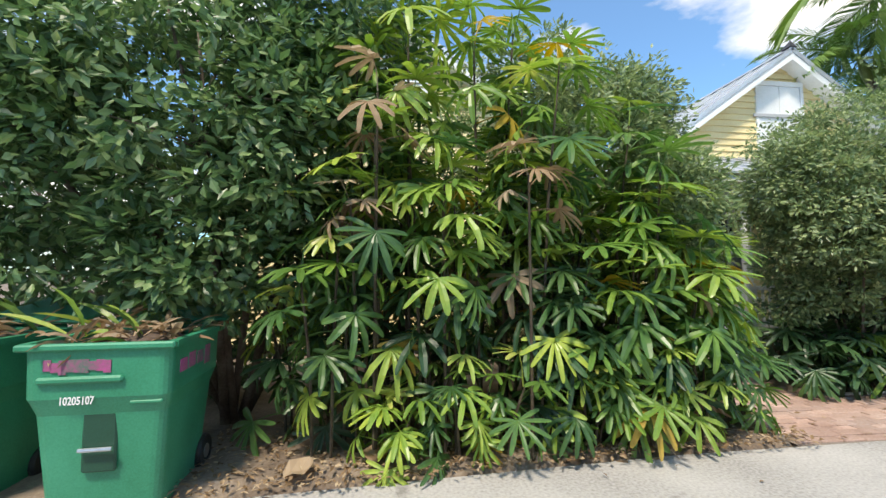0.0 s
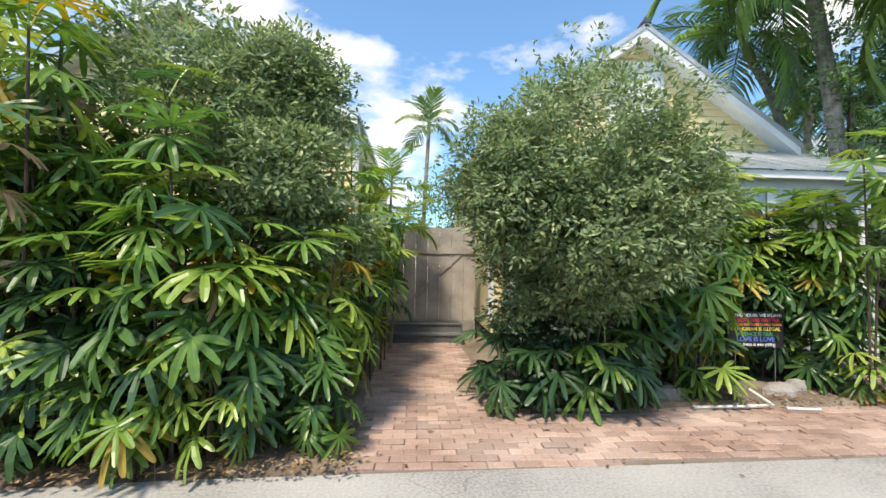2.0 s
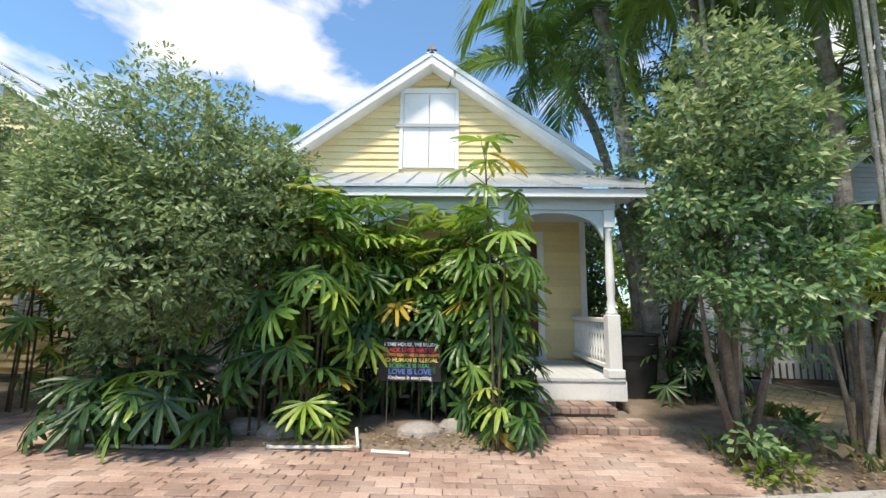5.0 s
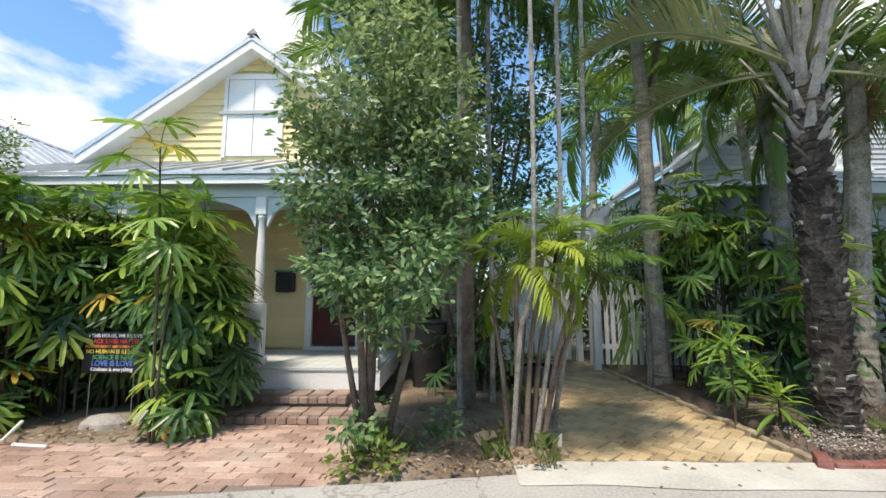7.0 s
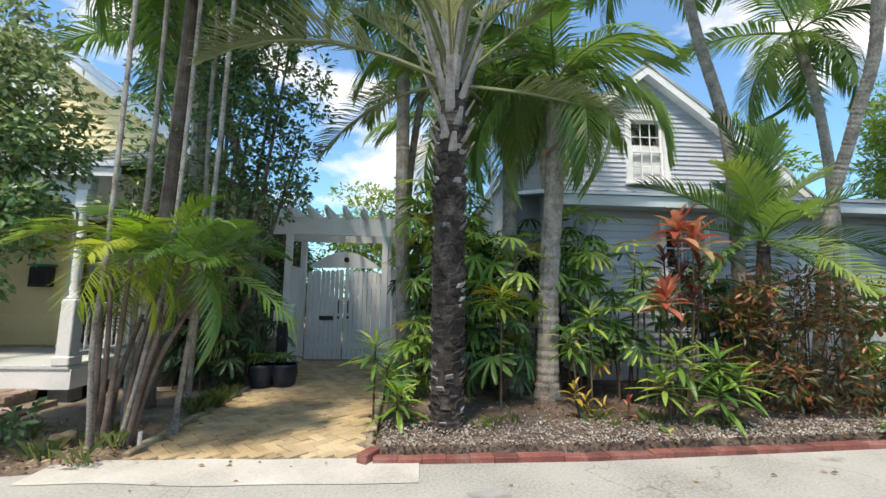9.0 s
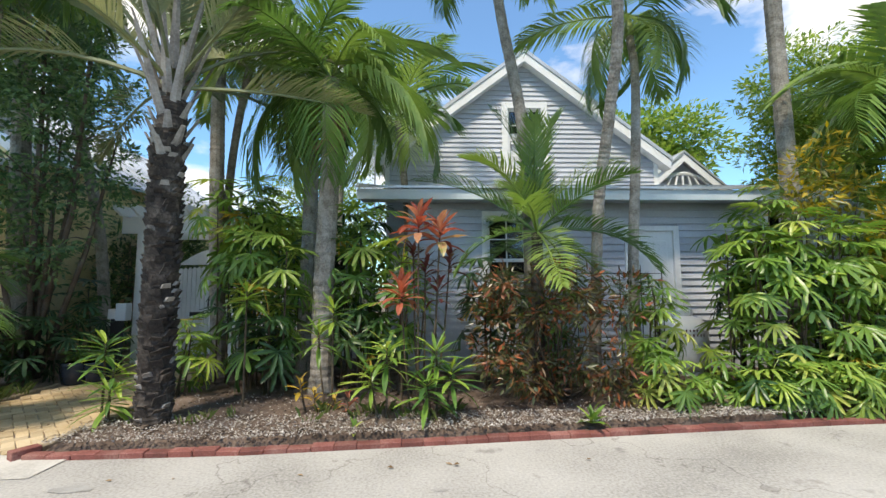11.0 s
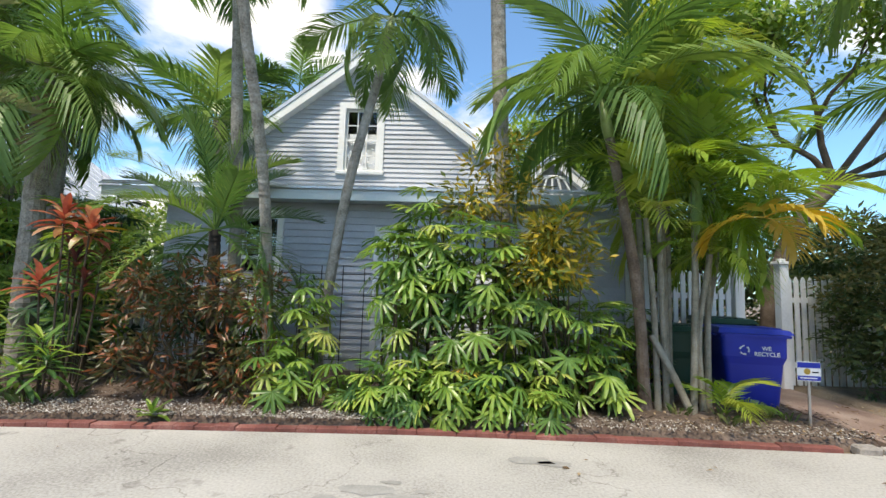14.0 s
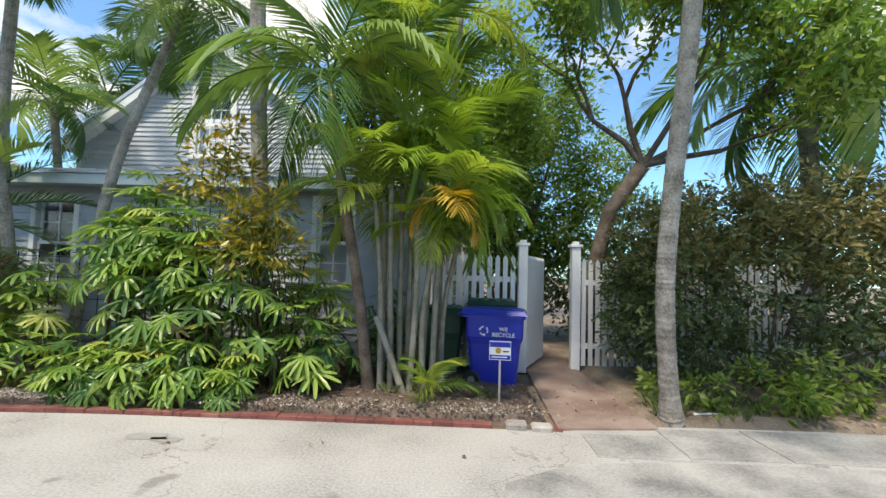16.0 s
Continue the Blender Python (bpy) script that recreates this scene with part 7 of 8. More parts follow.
# ---- carts, signs and small things ----
def cart_geo(w0, d0, w1, d1, h):
    """A cart body that widens upwards, with rounded corners, open at the top."""
    g = Geo()
    n = 5

    def ring(w, d, z, r):
        out = []
        for cx, cy, a0 in ((w / 2 - r, d / 2 - r, 0), (-w / 2 + r, d / 2 - r, 90), (-w / 2 + r, -d / 2 + r, 180), (w / 2 - r, -d / 2 + r, 270)):
            out += [(cx + r * math.cos(radians(a0 + 90 * i / (n - 1))), cy + r * math.sin(radians(a0 + 90 * i / (n - 1))), z) for i in range(n)]
        return out
    rows = [(w0 * 0.97, d0 * 0.97, 0.0), (w0, d0, 0.03), (w0 + (w1 - w0) * 0.55, d0 + (d1 - d0) * 0.55, h * 0.6), (w1 * 0.965, d1 * 0.965, h * 0.68), (w1 * 0.985, d1 * 0.985, h * 0.7), (w1, d1, h), (w1 * 0.94, d1 * 0.94, h), (w1 * 0.92, d1 * 0.92, h * 0.75), (w0 * 0.9, d0 * 0.9, 0.05)]
    m = 4 * n
    for w, d, z in rows:
        g.v += ring(w, d, z, 0.06)
    g.f = [(k * m + i, k * m + (i + 1) % m, (k + 1) * m + (i + 1) % m, (k + 1) * m + i) for k in range(len(rows) - 1) for i in range(m)]
    g.f += [tuple(range(m - 1, -1, -1)), tuple(range((len(rows) - 1) * m, len(rows) * m))]
    return g


def cart(name, x, y, turn, w, d, h, mat, label, lid_open=False, category="bin"):
    c = thing(name, x, y, 0.0, label, category, turn=turn)
    c.matrix_basis = pose(x, y, 0.02, 0, 0, turn)
    part("body", cart_geo(w * 0.78, d * 0.74, w * 0.98, d * 0.96, h), mat, c, smooth=False)
    rim = Geo()
    a, b, t = w / 2 + 0.02, d / 2 + 0.01, 0.035
    rim.box(-a, -b, h - t, a, -b + 0.05, h + 0.005, 0.01).box(-a, b - 0.05, h - t, a, b, h + 0.005, 0.01).box(-a, -b + 0.05, h - t, -a + 0.05, b - 0.05, h + 0.005).box(a - 0.05, -b + 0.05, h - t, a, b - 0.05, h + 0.005)
    part("rim", rim, mat, c)
    if lid_open:
        lid = Geo().box(-a, 0, 0, a, 0.72, 0.03, 0.012).box(-a, 0.67, -0.04, a, 0.72, -0.001)
        part("lid", lid.moved(pose(0, b + 0.02, h + 0.02, 12)), mat, c)
    else:
        lid = Geo().add([(-a - 0.01, -b - 0.03, h + 0.01), (a + 0.01, -b - 0.03, h + 0.01), (a + 0.01, b + 0.04, h + 0.01), (-a - 0.01, b + 0.04, h + 0.01),
                         (-a + 0.03, -b + 0.02, h + 0.07), (a - 0.03, -b + 0.02, h + 0.07), (a - 0.03, b + 0.0, h + 0.085), (-a + 0.03, b + 0.0, h + 0.085)],
                        [(3, 2, 1, 0), (4, 5, 6, 7), (0, 1, 5, 4), (1, 2, 6, 5), (2, 3, 7, 6), (3, 0, 4, 7)])
        lp = part("lid", lid, mat, c)
        for i in (-1, 0, 1):
            part("lid_rib", Geo().box(i * w * 0.25 - 0.05, -b + 0.05, h + 0.068, i * w * 0.25 + 0.05, b - 0.08, h + 0.088, 0.006), mat, lp)
    part("handle", Geo().tube([(-w * 0.3, b, h - 0.03), (-w * 0.3, b + 0.09, h), (w * 0.3, b + 0.09, h), (w * 0.3, b, h - 0.03)], 0.016, 8), mat, c)
    for s in (-1, 1):
        wh = part("wheel", Geo().lathe([(0.11, -0.03), (0.125, -0.015), (0.125, 0.015), (0.11, 0.03)], 20).moved(pose(s * w * 0.4, d * 0.36, 0.105, 0, 90, 0)), M_BLACK, c)
        part("hub", Geo().lathe([(0.05, -0.034), (0.05, 0.034)], 12).moved(pose(s * w * 0.4, d * 0.36, 0.105, 0, 90, 0)), M_METAL, wh)
    part("axle", Geo().tube([(-w * 0.38, d * 0.36, 0.105), (w * 0.38, d * 0.36, 0.105)], 0.012, 8), M_METAL, c)
    return c


def text_part(name, words, size, parent, m, mat, bold=0.0, squeeze=1.0):
    cu = bpy.data.curves.new(name, "FONT")
    cu.body, cu.size, cu.extrude, cu.align_x, cu.align_y, cu.offset = words, size, 0.001, "CENTER", "CENTER", bold
    ob = bpy.data.objects.new(name, cu)
    scene.collection.objects.link(ob)
    dg = bpy.context.evaluated_depsgraph_get()
    me = bpy.data.meshes.new_from_object(ob.evaluated_get(dg))
    bpy.data.objects.remove(ob)
    me.materials.clear()
    me.materials.append(mat)
    out = new(name, me)
    out.parent = parent
    out.matrix_basis = m @ Matrix.Diagonal((squeeze, 1, 1, 1))
    return out


M_PAPER = plain("white print", (0.8, 0.8, 0.78))
gc = cart("green_cart", -3.42, 3.45, 4, 0.78, 0.86, 1.02, M_GREEN, "green plastic cart overfilled with dry palm cuttings", True)
part("grip_panel", Geo().box(-0.09, -0.37, 0.28, 0.09, -0.345, 0.62, 0.01), M_DKGREEN, gc)
part("grip_bar", Geo().tube([(-0.085, -0.40, 0.42), (0.085, -0.40, 0.42)], 0.012, 8), M_METAL, gc)
part("brow", Geo().box(-0.3, -0.435, 0.80, 0.14, -0.38, 0.84, 0.012), M_GREEN, gc)
part("side_ledge", Geo().box(0.16, -0.40, 0.66, 0.34, -0.36, 0.69, 0.01), M_GREEN, gc)
text_part("serial_number", "10205107", 0.062, gc, pose(-0.1, -0.412, 0.70, 88, 0, 0), M_PAPER, 0.0012, 0.72)
rng = random.Random(6)
for x0, z0, n, w in ((-0.27, 0.86, 9, 0.34), (0.36, 0.82, 4, 0.0)):
    g = Geo()
    for i in range(n):
        if w:
            x = x0 + w * i / n
            g.box(x, -0.4165, z0 + rng.uniform(-0.01, 0.02), x + w / n, -0.409, z0 + rng.uniform(0.05, 0.08))
        else:
            y = -0.28 + 0.13 * i
            g.box(0.376, y, z0 + rng.uniform(-0.04, 0.0), 0.3835, y + 0.1, z0 + rng.uniform(0.06, 0.1))
    part("sprayed_mark", g, M_PINKPAINT, gc, "faded pink sprayed mark")
cart("green_cart", -4.5, 3.45, -3, 0.78, 0.86, 1.02, M_GREEN, "green plastic cart half out of view", True)


def cuttings(x, y, z, seed):
    p = thing("palm_cuttings", x, y, z, "heap of green and dry palm cuttings in the cart", "cuttings")
    r = random.Random(seed)
    part("heap", Geo().lathe([(0.34, -0.14), (0.37, -0.05), (0.3, 0.02), (0.14, 0.07), (0.02, 0.08)], 14), M_MULCH, p)
    for i in range(90):
        key = "green" if i < 10 else "dry"
        m = Matrix.Translation((r.uniform(-0.3, 0.3), r.uniform(-0.36, 0.3), r.uniform(0.0, 0.1))) @ Euler((r.uniform(-0.6, 0.6), radians(-r.uniform(0, 50) if i < 10 else r.uniform(-28, 14)), radians(r.uniform(130, 230) if i < 10 else r.uniform(0, 360)))).to_matrix().to_4x4() @ Matrix.Diagonal((1, 0.6, 1, 1)) @ Matrix.Scale(r.uniform(0.9, 1.4) if i < 10 else r.uniform(0.5, 1.0), 4)
        piece("cutting", STRAPS[key][i % 3], p, m)
    return p


cuttings(-3.42, 3.45, 0.98, 1)
cuttings(-4.5, 3.45, 1.0, 2)
bc = cart("blue_cart", 25.52, 6.72, 82, 0.64, 0.84, 1.0, M_BLUE, "blue recycling cart with a closed lid", category="bin")
text_part("recycle_text", "WE\nRECYCLE", 0.075, bc, pose(-0.322, -0.13, 0.78, 86, 0, -90), M_PAPER, 0.0015)
for i in range(3):
    a = radians(90 + 120 * i)
    pts = [(0.14 - 0.055 * math.cos(a + 0.25 * k), 0.79 + 0.055 * math.sin(a + 0.25 * k)) for k in range(7)]
    part("recycle_arrow", Geo().tube([(-0.321, py, pz) for py, pz in pts], [0.01] * 5 + [0.017, 0.003], 6), M_PAPER, bc)
cart("dark_green_cart", 25.5, 7.2, -2, 0.7, 0.5, 1.1, M_DKGREEN, "dark green cart with a closed lid behind the blue one")
cart("dark_green_cart", 24.75, 7.05, 5, 0.6, 0.55, 0.98, M_DKGREEN, "dark green cart behind the palm stems")


def lawn_sign():
    s = thing("lawn_sign", 6.42, 5.5, 0.0, "black lawn sign with rainbow coloured lettering", "sign", turn=-3)
    W, z0, z1 = 0.70, 0.54, 0.98
    part("board", Geo().box(-W / 2, -0.004, z0, W / 2, 0.004, z1), M_SIGNBLACK, s)
    for x in (-0.25, 0.25):
        part("stake", Geo().tube([(x, 0.01, -0.05), (x, 0.01, 0.9)], 0.004, 6), M_METAL, s)
    lines = (("IN THIS HOUSE, WE BELIEVE:", 0.052, (0.85, 0.85, 0.85), 0.936), ("BLACK LIVES MATTER", 0.063, (0.75, 0.06, 0.06), 0.875), ("WOMEN'S RIGHTS ARE HUMAN RIGHTS", 0.042, (0.8, 0.3, 0.05), 0.821), ("NO HUMAN IS ILLEGAL", 0.060, (0.85, 0.7, 0.08), 0.766),
             ("SCIENCE IS REAL", 0.063, (0.1, 0.35, 0.15), 0.705), ("LOVE IS LOVE", 0.079, (0.12, 0.25, 0.75), 0.641), ("Kindness is everything", 0.054, (0.85, 0.85, 0.85), 0.578))
    for i, (words, size, colour, z) in enumerate(lines):
        ob = text_part("sign_line", words, size, s, pose(0, -0.0055, z, 90, 0, 0), plain("sign ink " + "abcdefg"[i], colour), 0.0013)
        wide = ob.dimensions.x
        if wide > 0.66:
            ob.matrix_basis = ob.matrix_basis @ Matrix.Diagonal((0.66 / wide, 1, 1, 1))


lawn_sign()
ys = thing("yard_sign", 25.48, 5.57, 0.05, "small blue and white yard sign on a stake", "sign", turn=-4)
part("stake", Geo().box(-0.012, 0, -0.08, 0.012, 0.012, 0.56), M_METAL, ys)
part("board", Geo().box(-0.125, -0.006, 0.54, 0.125, 0.0, 0.76, 0.002), M_PAPER, ys)
part("blue_band", Geo().box(-0.12, -0.009, 0.69, 0.12, -0.0065, 0.75), M_BLUE, ys)
part("blue_band", Geo().box(-0.12, -0.009, 0.55, 0.12, -0.0065, 0.60), M_BLUE, ys)
part("emblem", Geo().lathe([(0.035, 0), (0.035, 0.003)], 12).moved(pose(-0.02, -0.0065, 0.65, 90)), M_YELLEAF, ys)
part("print_bar", Geo().box(-0.1, -0.0115, 0.57, 0.08, -0.0095, 0.582), M_PAPER, ys)
part("print_bar", Geo().box(0.03, -0.009, 0.635, 0.1, -0.0065, 0.65), M_SIGNBLACK, ys)


def pipe(pts, label):
    p = thing("plastic_pipe", *pts[0], label, "pipe")
    loc = [Vector(q) - Vector(pts[0]) for q in pts]
    part("tube", Geo().tube(loc, 0.017, 8), M_PVC, p)
    part("coupling", Geo().tube([loc[0], loc[0].lerp(loc[1], 0.06)], 0.022, 8), M_PVC, p)


pipe([(3.32, 5.15, 0.06), (3.47, 4.8, 0.035), (4.25, 4.8, 0.035)], "broken white plastic pipe edging the brick yard")
pipe([(5.15, 4.86, 0.03), (5.85, 4.83, 0.05), (6.02, 4.82, 0.06), (5.95, 5.05, 0.16)], "length of cracked white plastic pipe with a joint")
pipe([(6.15, 4.8, 0.03), (6.5, 4.76, 0.03)], "short piece of white plastic pipe")
pipe([(11.05, 4.8, -0.05), (11.06, 4.79, 0.16)], "white plastic pipe stub standing in the soil")
pipe([(27.7, 5.6, 0.05), (28.05, 5.65, 0.05)], "pale offcut lying in the weeds")


def propane_tank():
    t = thing("gas_tank", 20.68, 7.1, 0.06, "squat white propane tank beside the white door", "tank")
    part("shell", Geo().lathe([(0.1, 0.08), (0.26, 0.12), (0.33, 0.22), (0.345, 0.35), (0.345, 0.68), (0.33, 0.8), (0.26, 0.9), (0.1, 0.95)], 24), M_WHITE, t, smooth=True)
    part("foot_ring", Geo().lathe([(0.24, -0.06), (0.25, 0.0), (0.25, 0.1), (0.23, 0.13)], 20), M_WHITE, t)
    part("valve_guard", Geo().lathe([(0.14, 0.94), (0.15, 1.02), (0.13, 1.06)], 16), M_WHITE, t)
    for i, (w, z) in enumerate(((0.17, 0.72), (0.19, 0.65))):
        g = Geo()
        for k in range(6):
            a = radians(-96 + 60 * w * 2 * (k / 5 - 0.5) * 2)
            b = a + 0.055
            g.add([(0.35 * math.cos(a), 0.35 * math.sin(a), z), (0.35 * math.cos(b), 0.35 * math.sin(b), z), (0.35 * math.cos(b), 0.35 * math.sin(b), z + 0.035), (0.35 * math.cos(a), 0.35 * math.sin(a), z + 0.035)], [(0, 1, 2, 3)])
        part("print_bar", g, M_DOORRED, t)


propane_tank()


def planter(x, y, seed):
    p = thing("plant_pot", x, y, 0, "dark blue glazed pot with a small palm", "pot")
    part("pot", Geo().lathe([(0.12, 0), (0.17, 0.03), (0.2, 0.2), (0.19, 0.3), (0.2, 0.34), (0.17, 0.34), (0.165, 0.28), (0.05, 0.27)], 20), M_POT, p, smooth=True)
    r = random.Random(seed)
    for i in range(8):
        piece("fan_leaf", FANS["mid"][i % 5], p, Matrix.Translation((0, 0, 0.28)) @ Euler((0, radians(-r.uniform(45, 80)), radians(i * 45 + r.uniform(-15, 15)))).to_matrix().to_4x4() @ Matrix.Scale(0.7, 4))


planter(11.16, 7.4, 1)
planter(11.47, 7.45, 2)
nb = thing("notice_box", 11.2, 8.15, 0, "black post box with papers clipped on top", "post box")
part("post", Geo().box(-0.08, -0.06, 0, 0.08, 0.06, 0.95, 0.008), M_BLACK, nb)
part("paper", Geo().box(-0.17, -0.075, 0.82, 0.0, -0.068, 1.12).moved(pose(0, 0, 0, -4)), M_PAPER, nb)
part("grey_box", Geo().box(0.02, -0.1, 0.92, 0.2, 0.06, 1.22, 0.01), M_SOFFIT, nb)
bs = thing("dark_trellis", 19.0, 7.0, 0.05, "black wire trellis against the grey wall", "trellis")
for i in range(9):
    part("upright", Geo().tube([(-1.4 + i * 0.34, 0, 0), (-1.4 + i * 0.34, 0, 1.75)], 0.008, 5), M_BLACK, bs)
for i in range(5):
    part("crosswire", Geo().tube([(-1.4, 0.01, 0.3 + i * 0.33), (1.32, 0.01, 0.3 + i * 0.33)], 0.006, 5), M_BLACK, bs)
ub = thing("dark_bin", 9.75, 7.5, 0, "dark wheeled bin in the shade beside the porch", "bin")
part("body", cart_geo(0.45, 0.45, 0.56, 0.56, 0.95), M_BLACK, ub)
part("lid", Geo().box(-0.3, -0.3, 0.955, 0.3, 0.3, 1.0, 0.015), M_BLACK, ub)
for i, (x, y, r0) in enumerate(((4.75, 5.35, 0.3), (5.1, 5.2, 0.22), (6.55, 5.3, 0.25), (6.9, 5.45, 0.18))):
    g = Geo()
    n = 14
    for k, (s, z) in enumerate(((1.0, -0.03), (0.92, 0.06), (0.6, 0.12), (0.15, 0.14))):
        g.v += [(r0 * s * math.cos(a * 2 * math.pi / n) * (1 + 0.2 * wobble(a, i, 1.3)), 0.55 * r0 * s * math.sin(a * 2 * math.pi / n) * (1 + 0.2 * wobble(a, i + 4, 1.3)), z + 0.02 * wobble(a, k + i, 2)) for a in range(n)]
    g.f = [(k * n + a, k * n + (a + 1) % n, (k + 1) * n + (a + 1) % n, (k + 1) * n + a) for k in range(3) for a in range(n)] + [tuple(range(3 * n, 4 * n))]
    st = part("stone", g, M_STONE)
    st.matrix_basis = pose(x, y, 0.03)
    tagged(st, "low grey limestone half sunk in the soil", "stone", "stones in the porch bed")

# ---- fallen leaves, shell chips and weeds ----
def litter(name, spots, size, mat, label, category, seed, flat=0.35):
    """Small curled bits strewn over the ground: (x0, x1, low, high, count, z)."""
    rs = np.random.RandomState(seed)
    pts = []
    for x0, x1, lo, hi, n, z in spots:
        x = rs.uniform(x0, x1, n)
        t = rs.uniform(0, 1, n) ** 1.3
        y = np.array([lo(v) for v in x]) + t * (hi - np.array([lo(v) for v in x]))
        pts.append(np.stack([x, y, np.full(n, z) + rs.uniform(0, 0.012, n)], 1))
    p = np.concatenate(pts)
    n = len(p)
    a = rs.uniform(0, 2 * np.pi, n)
    way = np.stack([np.cos(a), np.sin(a), flat * rs.uniform(-1, 1, n)], 1)
    side = np.stack([-np.sin(a), np.cos(a), flat * rs.uniform(-1, 1, n)], 1)
    L = size[0] * rs.uniform(0.5, 1.3, (n, 1))
    W = size[1] * rs.uniform(0.6, 1.2, (n, 1)) / 2
    up = np.array([0, 0, 1]) * L * 0.14
    v = np.stack([p, p + way * L * 0.5 + side * W + up, p + way * L, p + way * L * 0.5 - side * W + up * rs.uniform(-0.2, 1.2, (n, 1))], 1).reshape(-1, 3)
    v[:, 2] = np.maximum(v[:, 2], 0.006)
    i = np.arange(n)[:, None] * 4
    f = np.concatenate([i + np.array([[0, 2, 1]]), i + np.array([[0, 3, 2]])], 0)
    return tagged(new(name, cloud_mesh(name, v, f, mat)), label, category, kind="stuff")


litter("fallen_leaves", [(-3.2, 1.8, lambda x: edge(x) - 0.08, 4.5, 2600, 0.07), (3.1, 7.2, lambda x: 4.8, 5.6, 500, 0.07), (9.2, 11.0, lambda x: edge(x), 5.6, 800, 0.055), (1.7, 9.2, lambda x: 3.7, 5.0, 110, 0.012), (11.1, 13.0, lambda x: 4.4, 9.0, 60, 0.012), (23.5, 27, lambda x: edge(x) + 0.15, 6.5, 260, 0.11), (27.2, 31, lambda x: edge(x), 6.3, 320, 0.07), (-3.2, 27, lambda x: edge(x) - 0.5, 4.2, 40, 0.004)],
       (0.055, 0.024), M_LITTER, "dry brown leaves fallen over soil and paving", "fallen leaves", 1)
litter("shell_chips", [(13.15, 20.5, lambda x: edge(x) + 0.13, 5.3, 9000, 0.105), (20.5, 25.9, lambda x: edge(x) + 0.13, 5.5, 2200, 0.105), (13.3, 20, lambda x: 5.2, 6.2, 900, 0.11)], (0.022, 0.017), M_SHELL, "pale crushed shell chips along the kerb", "gravel", 2, 0.6)
litter("mulch_chips", [(13.15, 26.0, lambda x: edge(x) + 0.13, 7.2, 6000, 0.105)], (0.06, 0.018), M_BARK, "brown bark mulch strewn over the bed", "mulch", 3, 0.5)
rs = np.random.RandomState(4)
spots = [(rs.uniform(9.3, 10.9), rs.uniform(4.4, 5.0)) for _ in range(12)] + [(rs.uniform(10.85, 11.1), rs.uniform(5.8, 6.8)) for _ in range(22)] + [(rs.uniform(14, 18), rs.uniform(5.0, 5.5)) for _ in range(16)] + [(rs.uniform(27.3, 30), rs.uniform(5.5, 6.2)) for _ in range(26)] + [(rs.uniform(24, 25.8), rs.uniform(5.3, 6)) for _ in range(6)]
vv, ff = [], []
for x, y in spots:
    for _ in range(16):
        a, L = rs.uniform(0, 6.28), rs.uniform(0.08, 0.22)
        k = len(vv)
        d, w = np.array([np.cos(a), np.sin(a)]), 0.005
        bx, by = x + rs.normal() * 0.04, y + rs.normal() * 0.04
        s = rs.uniform(0.2, 0.9)
        vv += [(bx - d[1] * w, by + d[0] * w, 0.03), (bx + d[1] * w, by - d[0] * w, 0.03), (bx + d[0] * L * s * 0.5 + d[1] * w * 0.7, by + d[1] * L * s * 0.5 - d[0] * w * 0.7, 0.03 + L * 0.7), (bx + d[0] * L * s, by + d[1] * L * s, 0.03 + L * 0.85)]
        ff += [(k, k + 1, k + 2), (k, k + 2, k + 3)]
tagged(new("grass_tufts", cloud_mesh("grass_tufts", np.array(vv), np.array(ff), M_GRASS)), "thin tufts of weedy grass on bare soil", "grass", kind="stuff")
for i, (x, y, a) in enumerate(((-2.45, 3.42, 20), (-1.85, 3.5, 80), (3.98, 4.92, 30), (10.35, 4.72, 60))):
    g = Geo()
    for s, w, z in ((0, 0.02, 0.0), (0.25, 0.09, 0.045), (0.6, 0.11, 0.035), (0.9, 0.05, 0.06), (1, 0.01, 0.05)):
        g.v += [(0.2 * s, -w, z + 0.03 * (i % 2)), (0.2 * s, 0, z * 0.4), (0.2 * s, w, z + 0.02)]
    g.f = [f for k in range(4) for f in ((k * 3, k * 3 + 3, k * 3 + 4, k * 3 + 1), (k * 3 + 1, k * 3 + 4, k * 3 + 5, k * 3 + 2))]
    ob = part("dry_leaf", g, M_DEAD)
    ob.matrix_basis = pose(x, y, 0.07, 0, 0, a)
    tagged(ob, "single large curled dry leaf on the soil", "leaf", "large dry leaves")
db = thing("dry_fronds", -0.1, 3.62, 0.08, "dry brown palm fronds lying on the soil", "debris")
for i in range(7):
    piece("dry_frond", FANS["dead"][i % 5], db, pose(-0.5 + 0.17 * i, 0.04 * (i % 3), 0.02, 0, 50, 20 + 47 * i) @ Matrix.Scale(0.8, 4))

# ---- pavers, kerb and edging, piece by piece ----
def paver_mesh(name, l, w, mat):
    return Geo().box(-l / 2, -w / 2, -0.05, l / 2, w / 2, 0.012, 0.006).mesh(name, mat)


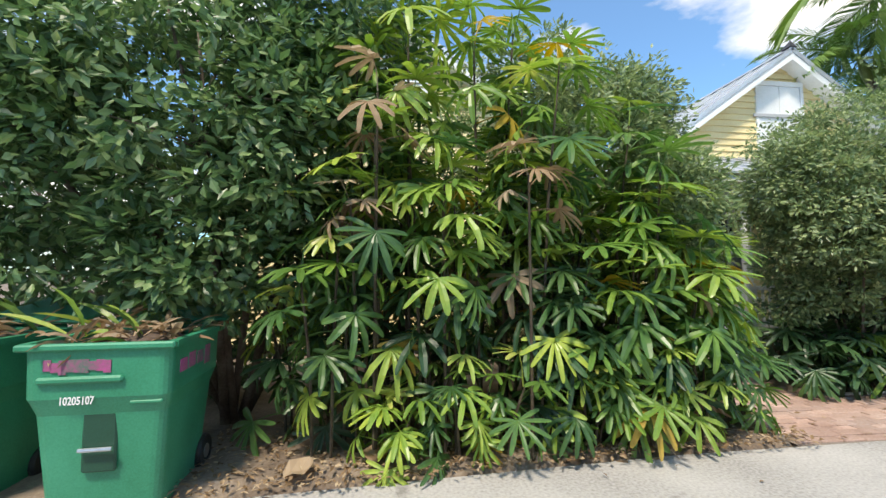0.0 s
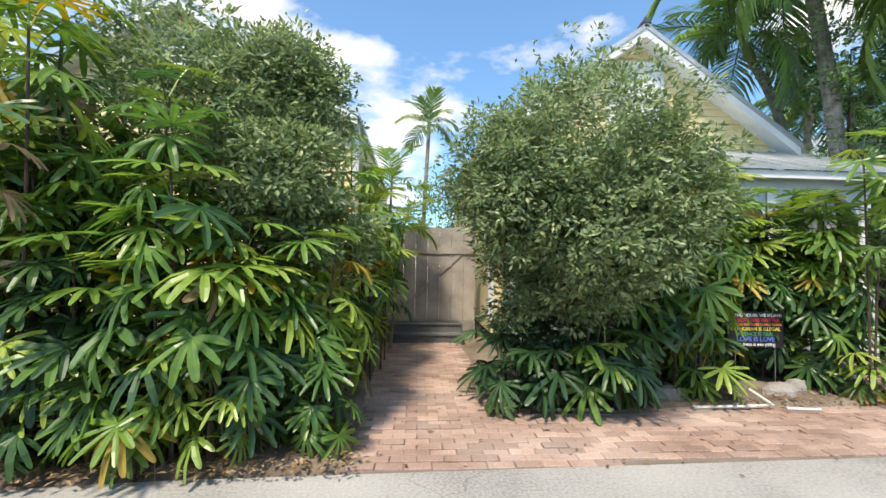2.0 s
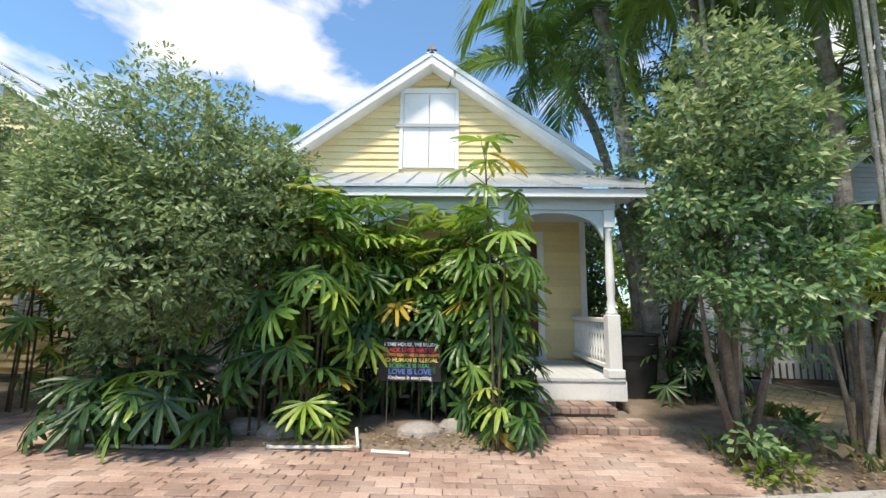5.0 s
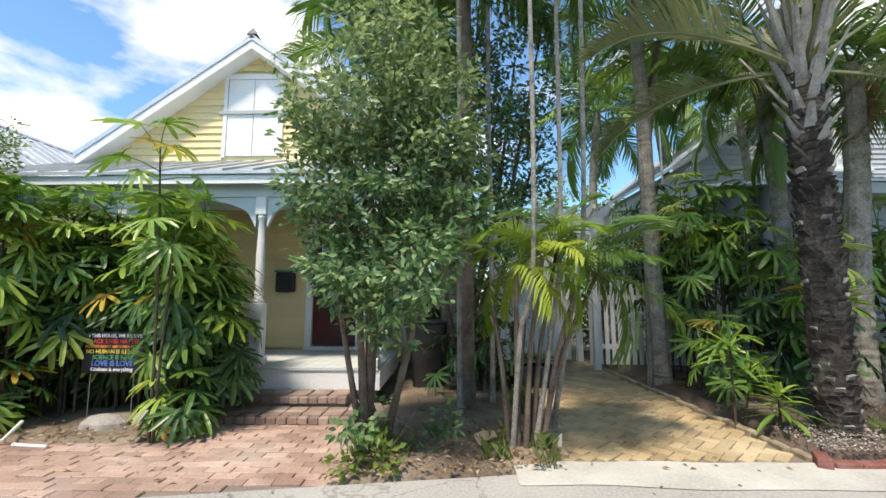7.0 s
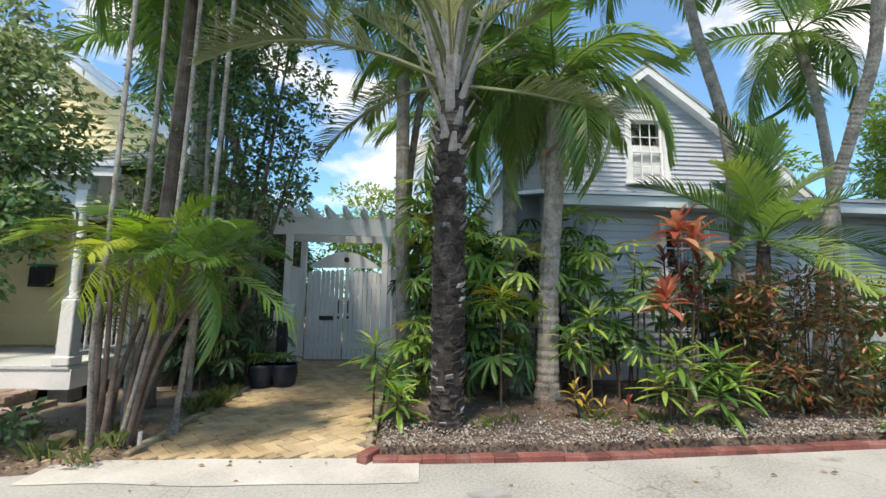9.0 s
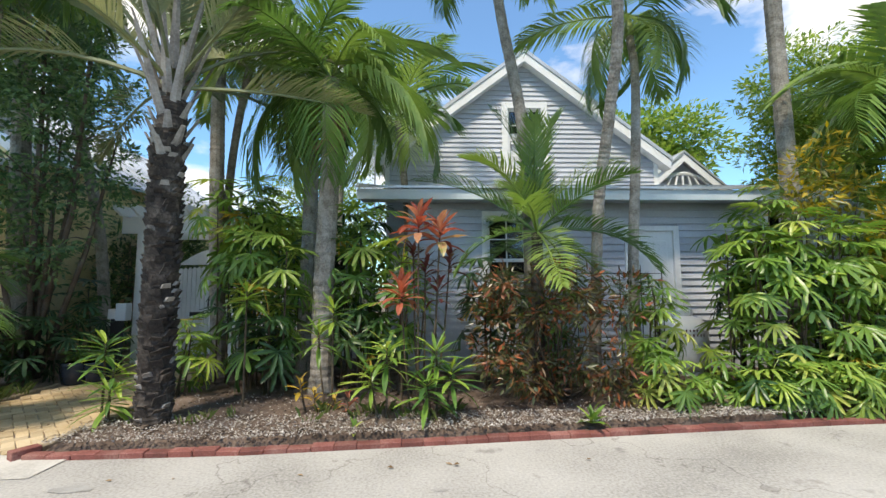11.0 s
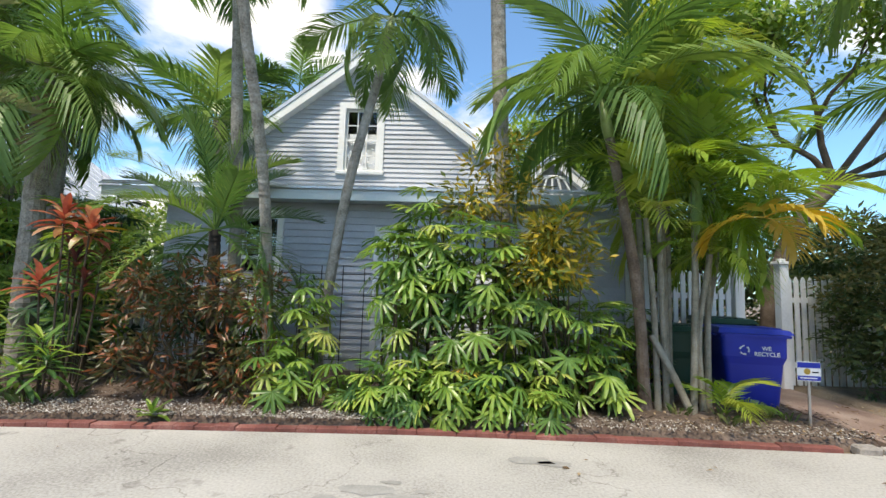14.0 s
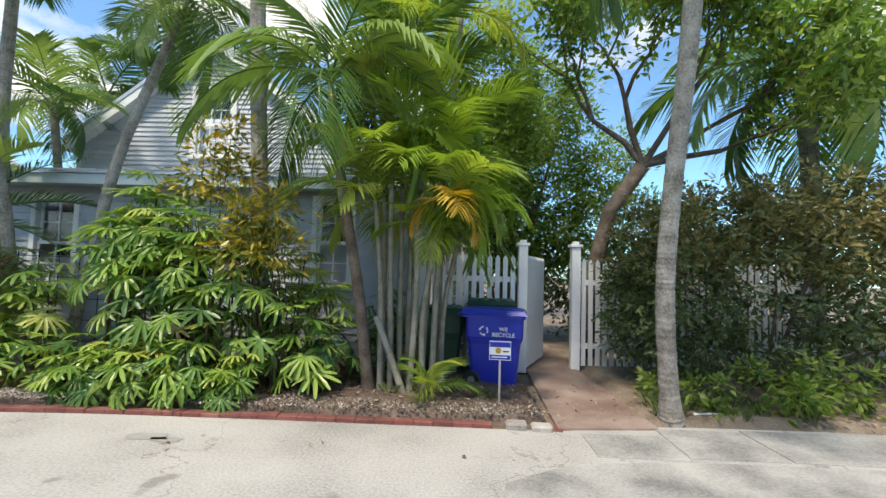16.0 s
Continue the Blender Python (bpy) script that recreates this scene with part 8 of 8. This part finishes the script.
def lay(name, spots, l, w, mats, label, near, seed):
    """A field of pavers at (x, y, turn): those in the near stretch are pieces, the others one joined rest."""
    r = random.Random(seed)
    root = thing(name, 0, 0, 0, label, "paving")
    root["kind"] = "structure"
    me = paver_mesh("brick", l, w, mats[0])
    src = Geo().box(-l / 2, -w / 2, -0.05, l / 2, w / 2, 0.012, 0.006)
    rest = Geo()
    spots = sorted(spots, key=near)
    for i, (x, y, turn) in enumerate(spots):
        m = pose(x + r.uniform(-0.004, 0.004), y + r.uniform(-0.004, 0.004), r.uniform(-0.006, 0.006), r.uniform(-1.2, 1.2), r.uniform(-1.2, 1.2), turn + r.uniform(-1.6, 1.6))
        if i < 300:
            piece("brick", me, root, m)
        else:
            rest.add([m @ Vector(p) for p in src.v], src.f)
    if rest.v:
        tagged(part("brick_field", rest, mats[1], root), kind="stuff")


spots = []
l, w = 0.205, 0.1
y, row = 3.72, 0
while y < 9.1:
    x = 1.6 + (0.5 * l if row % 2 else 0)
    while x < 9.25:
        inside = y < 4.88 or (1.55 < x < 3.08 - 0.02 * (y - 4.9)) or (7.25 < x < 9.2 and y < 5.6)
        if inside and y > edge(x) + 0.04 and not (x < 1.8 and y < 5.0 - (x - 1.6)):
            spots.append((x, y, 0))
        x += l + 0.004
    y += w + 0.005
    row += 1
lay("brick_yard", spots, l, w, (M_BRICK_PINK, M_BRICK_PINK_I), "worn pink brick paving before the cottages", lambda s: s[1] + 0.0 * s[0], 1)
spots = []
a, b = 0.2, 0.1
for i in range(-40, 60):
    for j in range(-40, 60):
        # herringbone turned by 45 degrees
        for k, (ox, oy, t) in enumerate(((0.0, 0.0, 0), (0.15, 0.05, 90))):
            ux = i * 0.1 + j * 0.2 + ox
            uy = i * 0.1 - j * 0.2 + oy + 0.0
            ux, uy = i * 0.1 + j * 0.2 + ox, -i * 0.1 + j * 0.2 + oy - 0.0
            c = math.cos(radians(45))
            x, y = 12.0 + c * (ux - uy) * 1.03, 7.0 + c * (ux + uy) * 1.03
            s = (y - 4.6) / 5.0
            if 11.1 + 0.0 * s < x < 13.02 - 0.12 * s and 4.6 < y < 10.05:
                spots.append((x, y, 45 + t))
seen, uniq = set(), []
for q in spots:
    key = (round(q[0] / 0.045), round(q[1] / 0.045))
    if key not in seen:
        seen.add(key)
        uniq.append(q)
lay("brick_driveway", uniq, 0.197, 0.097, (M_BRICK_TAN, M_BRICK_TAN_I), "tan herringbone brick driveway leading to the gate", lambda s: s[1], 2)
kerb = thing("kerb", 0, 0, 0, "low kerb of painted red bricks along the lane", "kerb")
kerb["kind"] = "structure"
me = Geo().box(-0.1015, 0, -0.08, 0.1015, 0.1, 0.065, 0.006).mesh("brick", M_BRICK_RED)
r = random.Random(12)
x = 13.22
while x < 25.45:
    turn = math.degrees(math.atan2(edge(x + 0.1) - edge(x - 0.1), 0.2))
    piece("brick", me, kerb, pose(x, edge(x) + 0.005 + r.uniform(-0.006, 0.006), r.uniform(-0.03, -0.012), 0, r.uniform(-1, 1), turn + r.uniform(-1.5, 1.5)))
    x += 0.204
piece("brick", me, kerb, pose(13.12, 4.5, 0.02, 0, 0, 60))
for x in (26.1, 26.16):
    piece("brick", me, kerb, pose(x, 5.1 + (x - 26.1) * 2.5, -0.05, 0, 0, 75))
tagged(part("stone", Geo().box(25.5, 5.0, -0.03, 25.72, 5.14, 0.07, 0.02), M_STONE), "worn grey stone ending the brick kerb", "stone")
tagged(part("stone", Geo().box(25.76, 4.98, -0.03, 25.98, 5.12, 0.06, 0.02), M_STONE), "worn grey stone ending the brick kerb", "stone")
me = Geo().box(-0.1, -0.035, -0.05, 0.1, 0.035, 0.055, 0.012).mesh("edging_brick", M_ROPE)
for x0, y0, x1, y1, nm in ((11.06, 4.62, 11.0, 8.9, "driveway edging beside the shaded soil"), (13.06, 4.6, 12.93, 8.9, "driveway edging beside the mulched bed")):
    ed = thing("edging", 0, 0, 0, "narrow brick " + nm, "edging")
    ed["kind"] = "structure"
    n = int(math.hypot(x1 - x0, y1 - y0) / 0.21)
    for i in range(n):
        s = (i + 0.5) / n
        piece("edging_brick", me, ed, pose(x0 + (x1 - x0) * s + r.uniform(-0.012, 0.012), y0 + (y1 - y0) * s, r.uniform(-0.012, 0.005), 0, 0, 90 + r.uniform(-5, 5)))
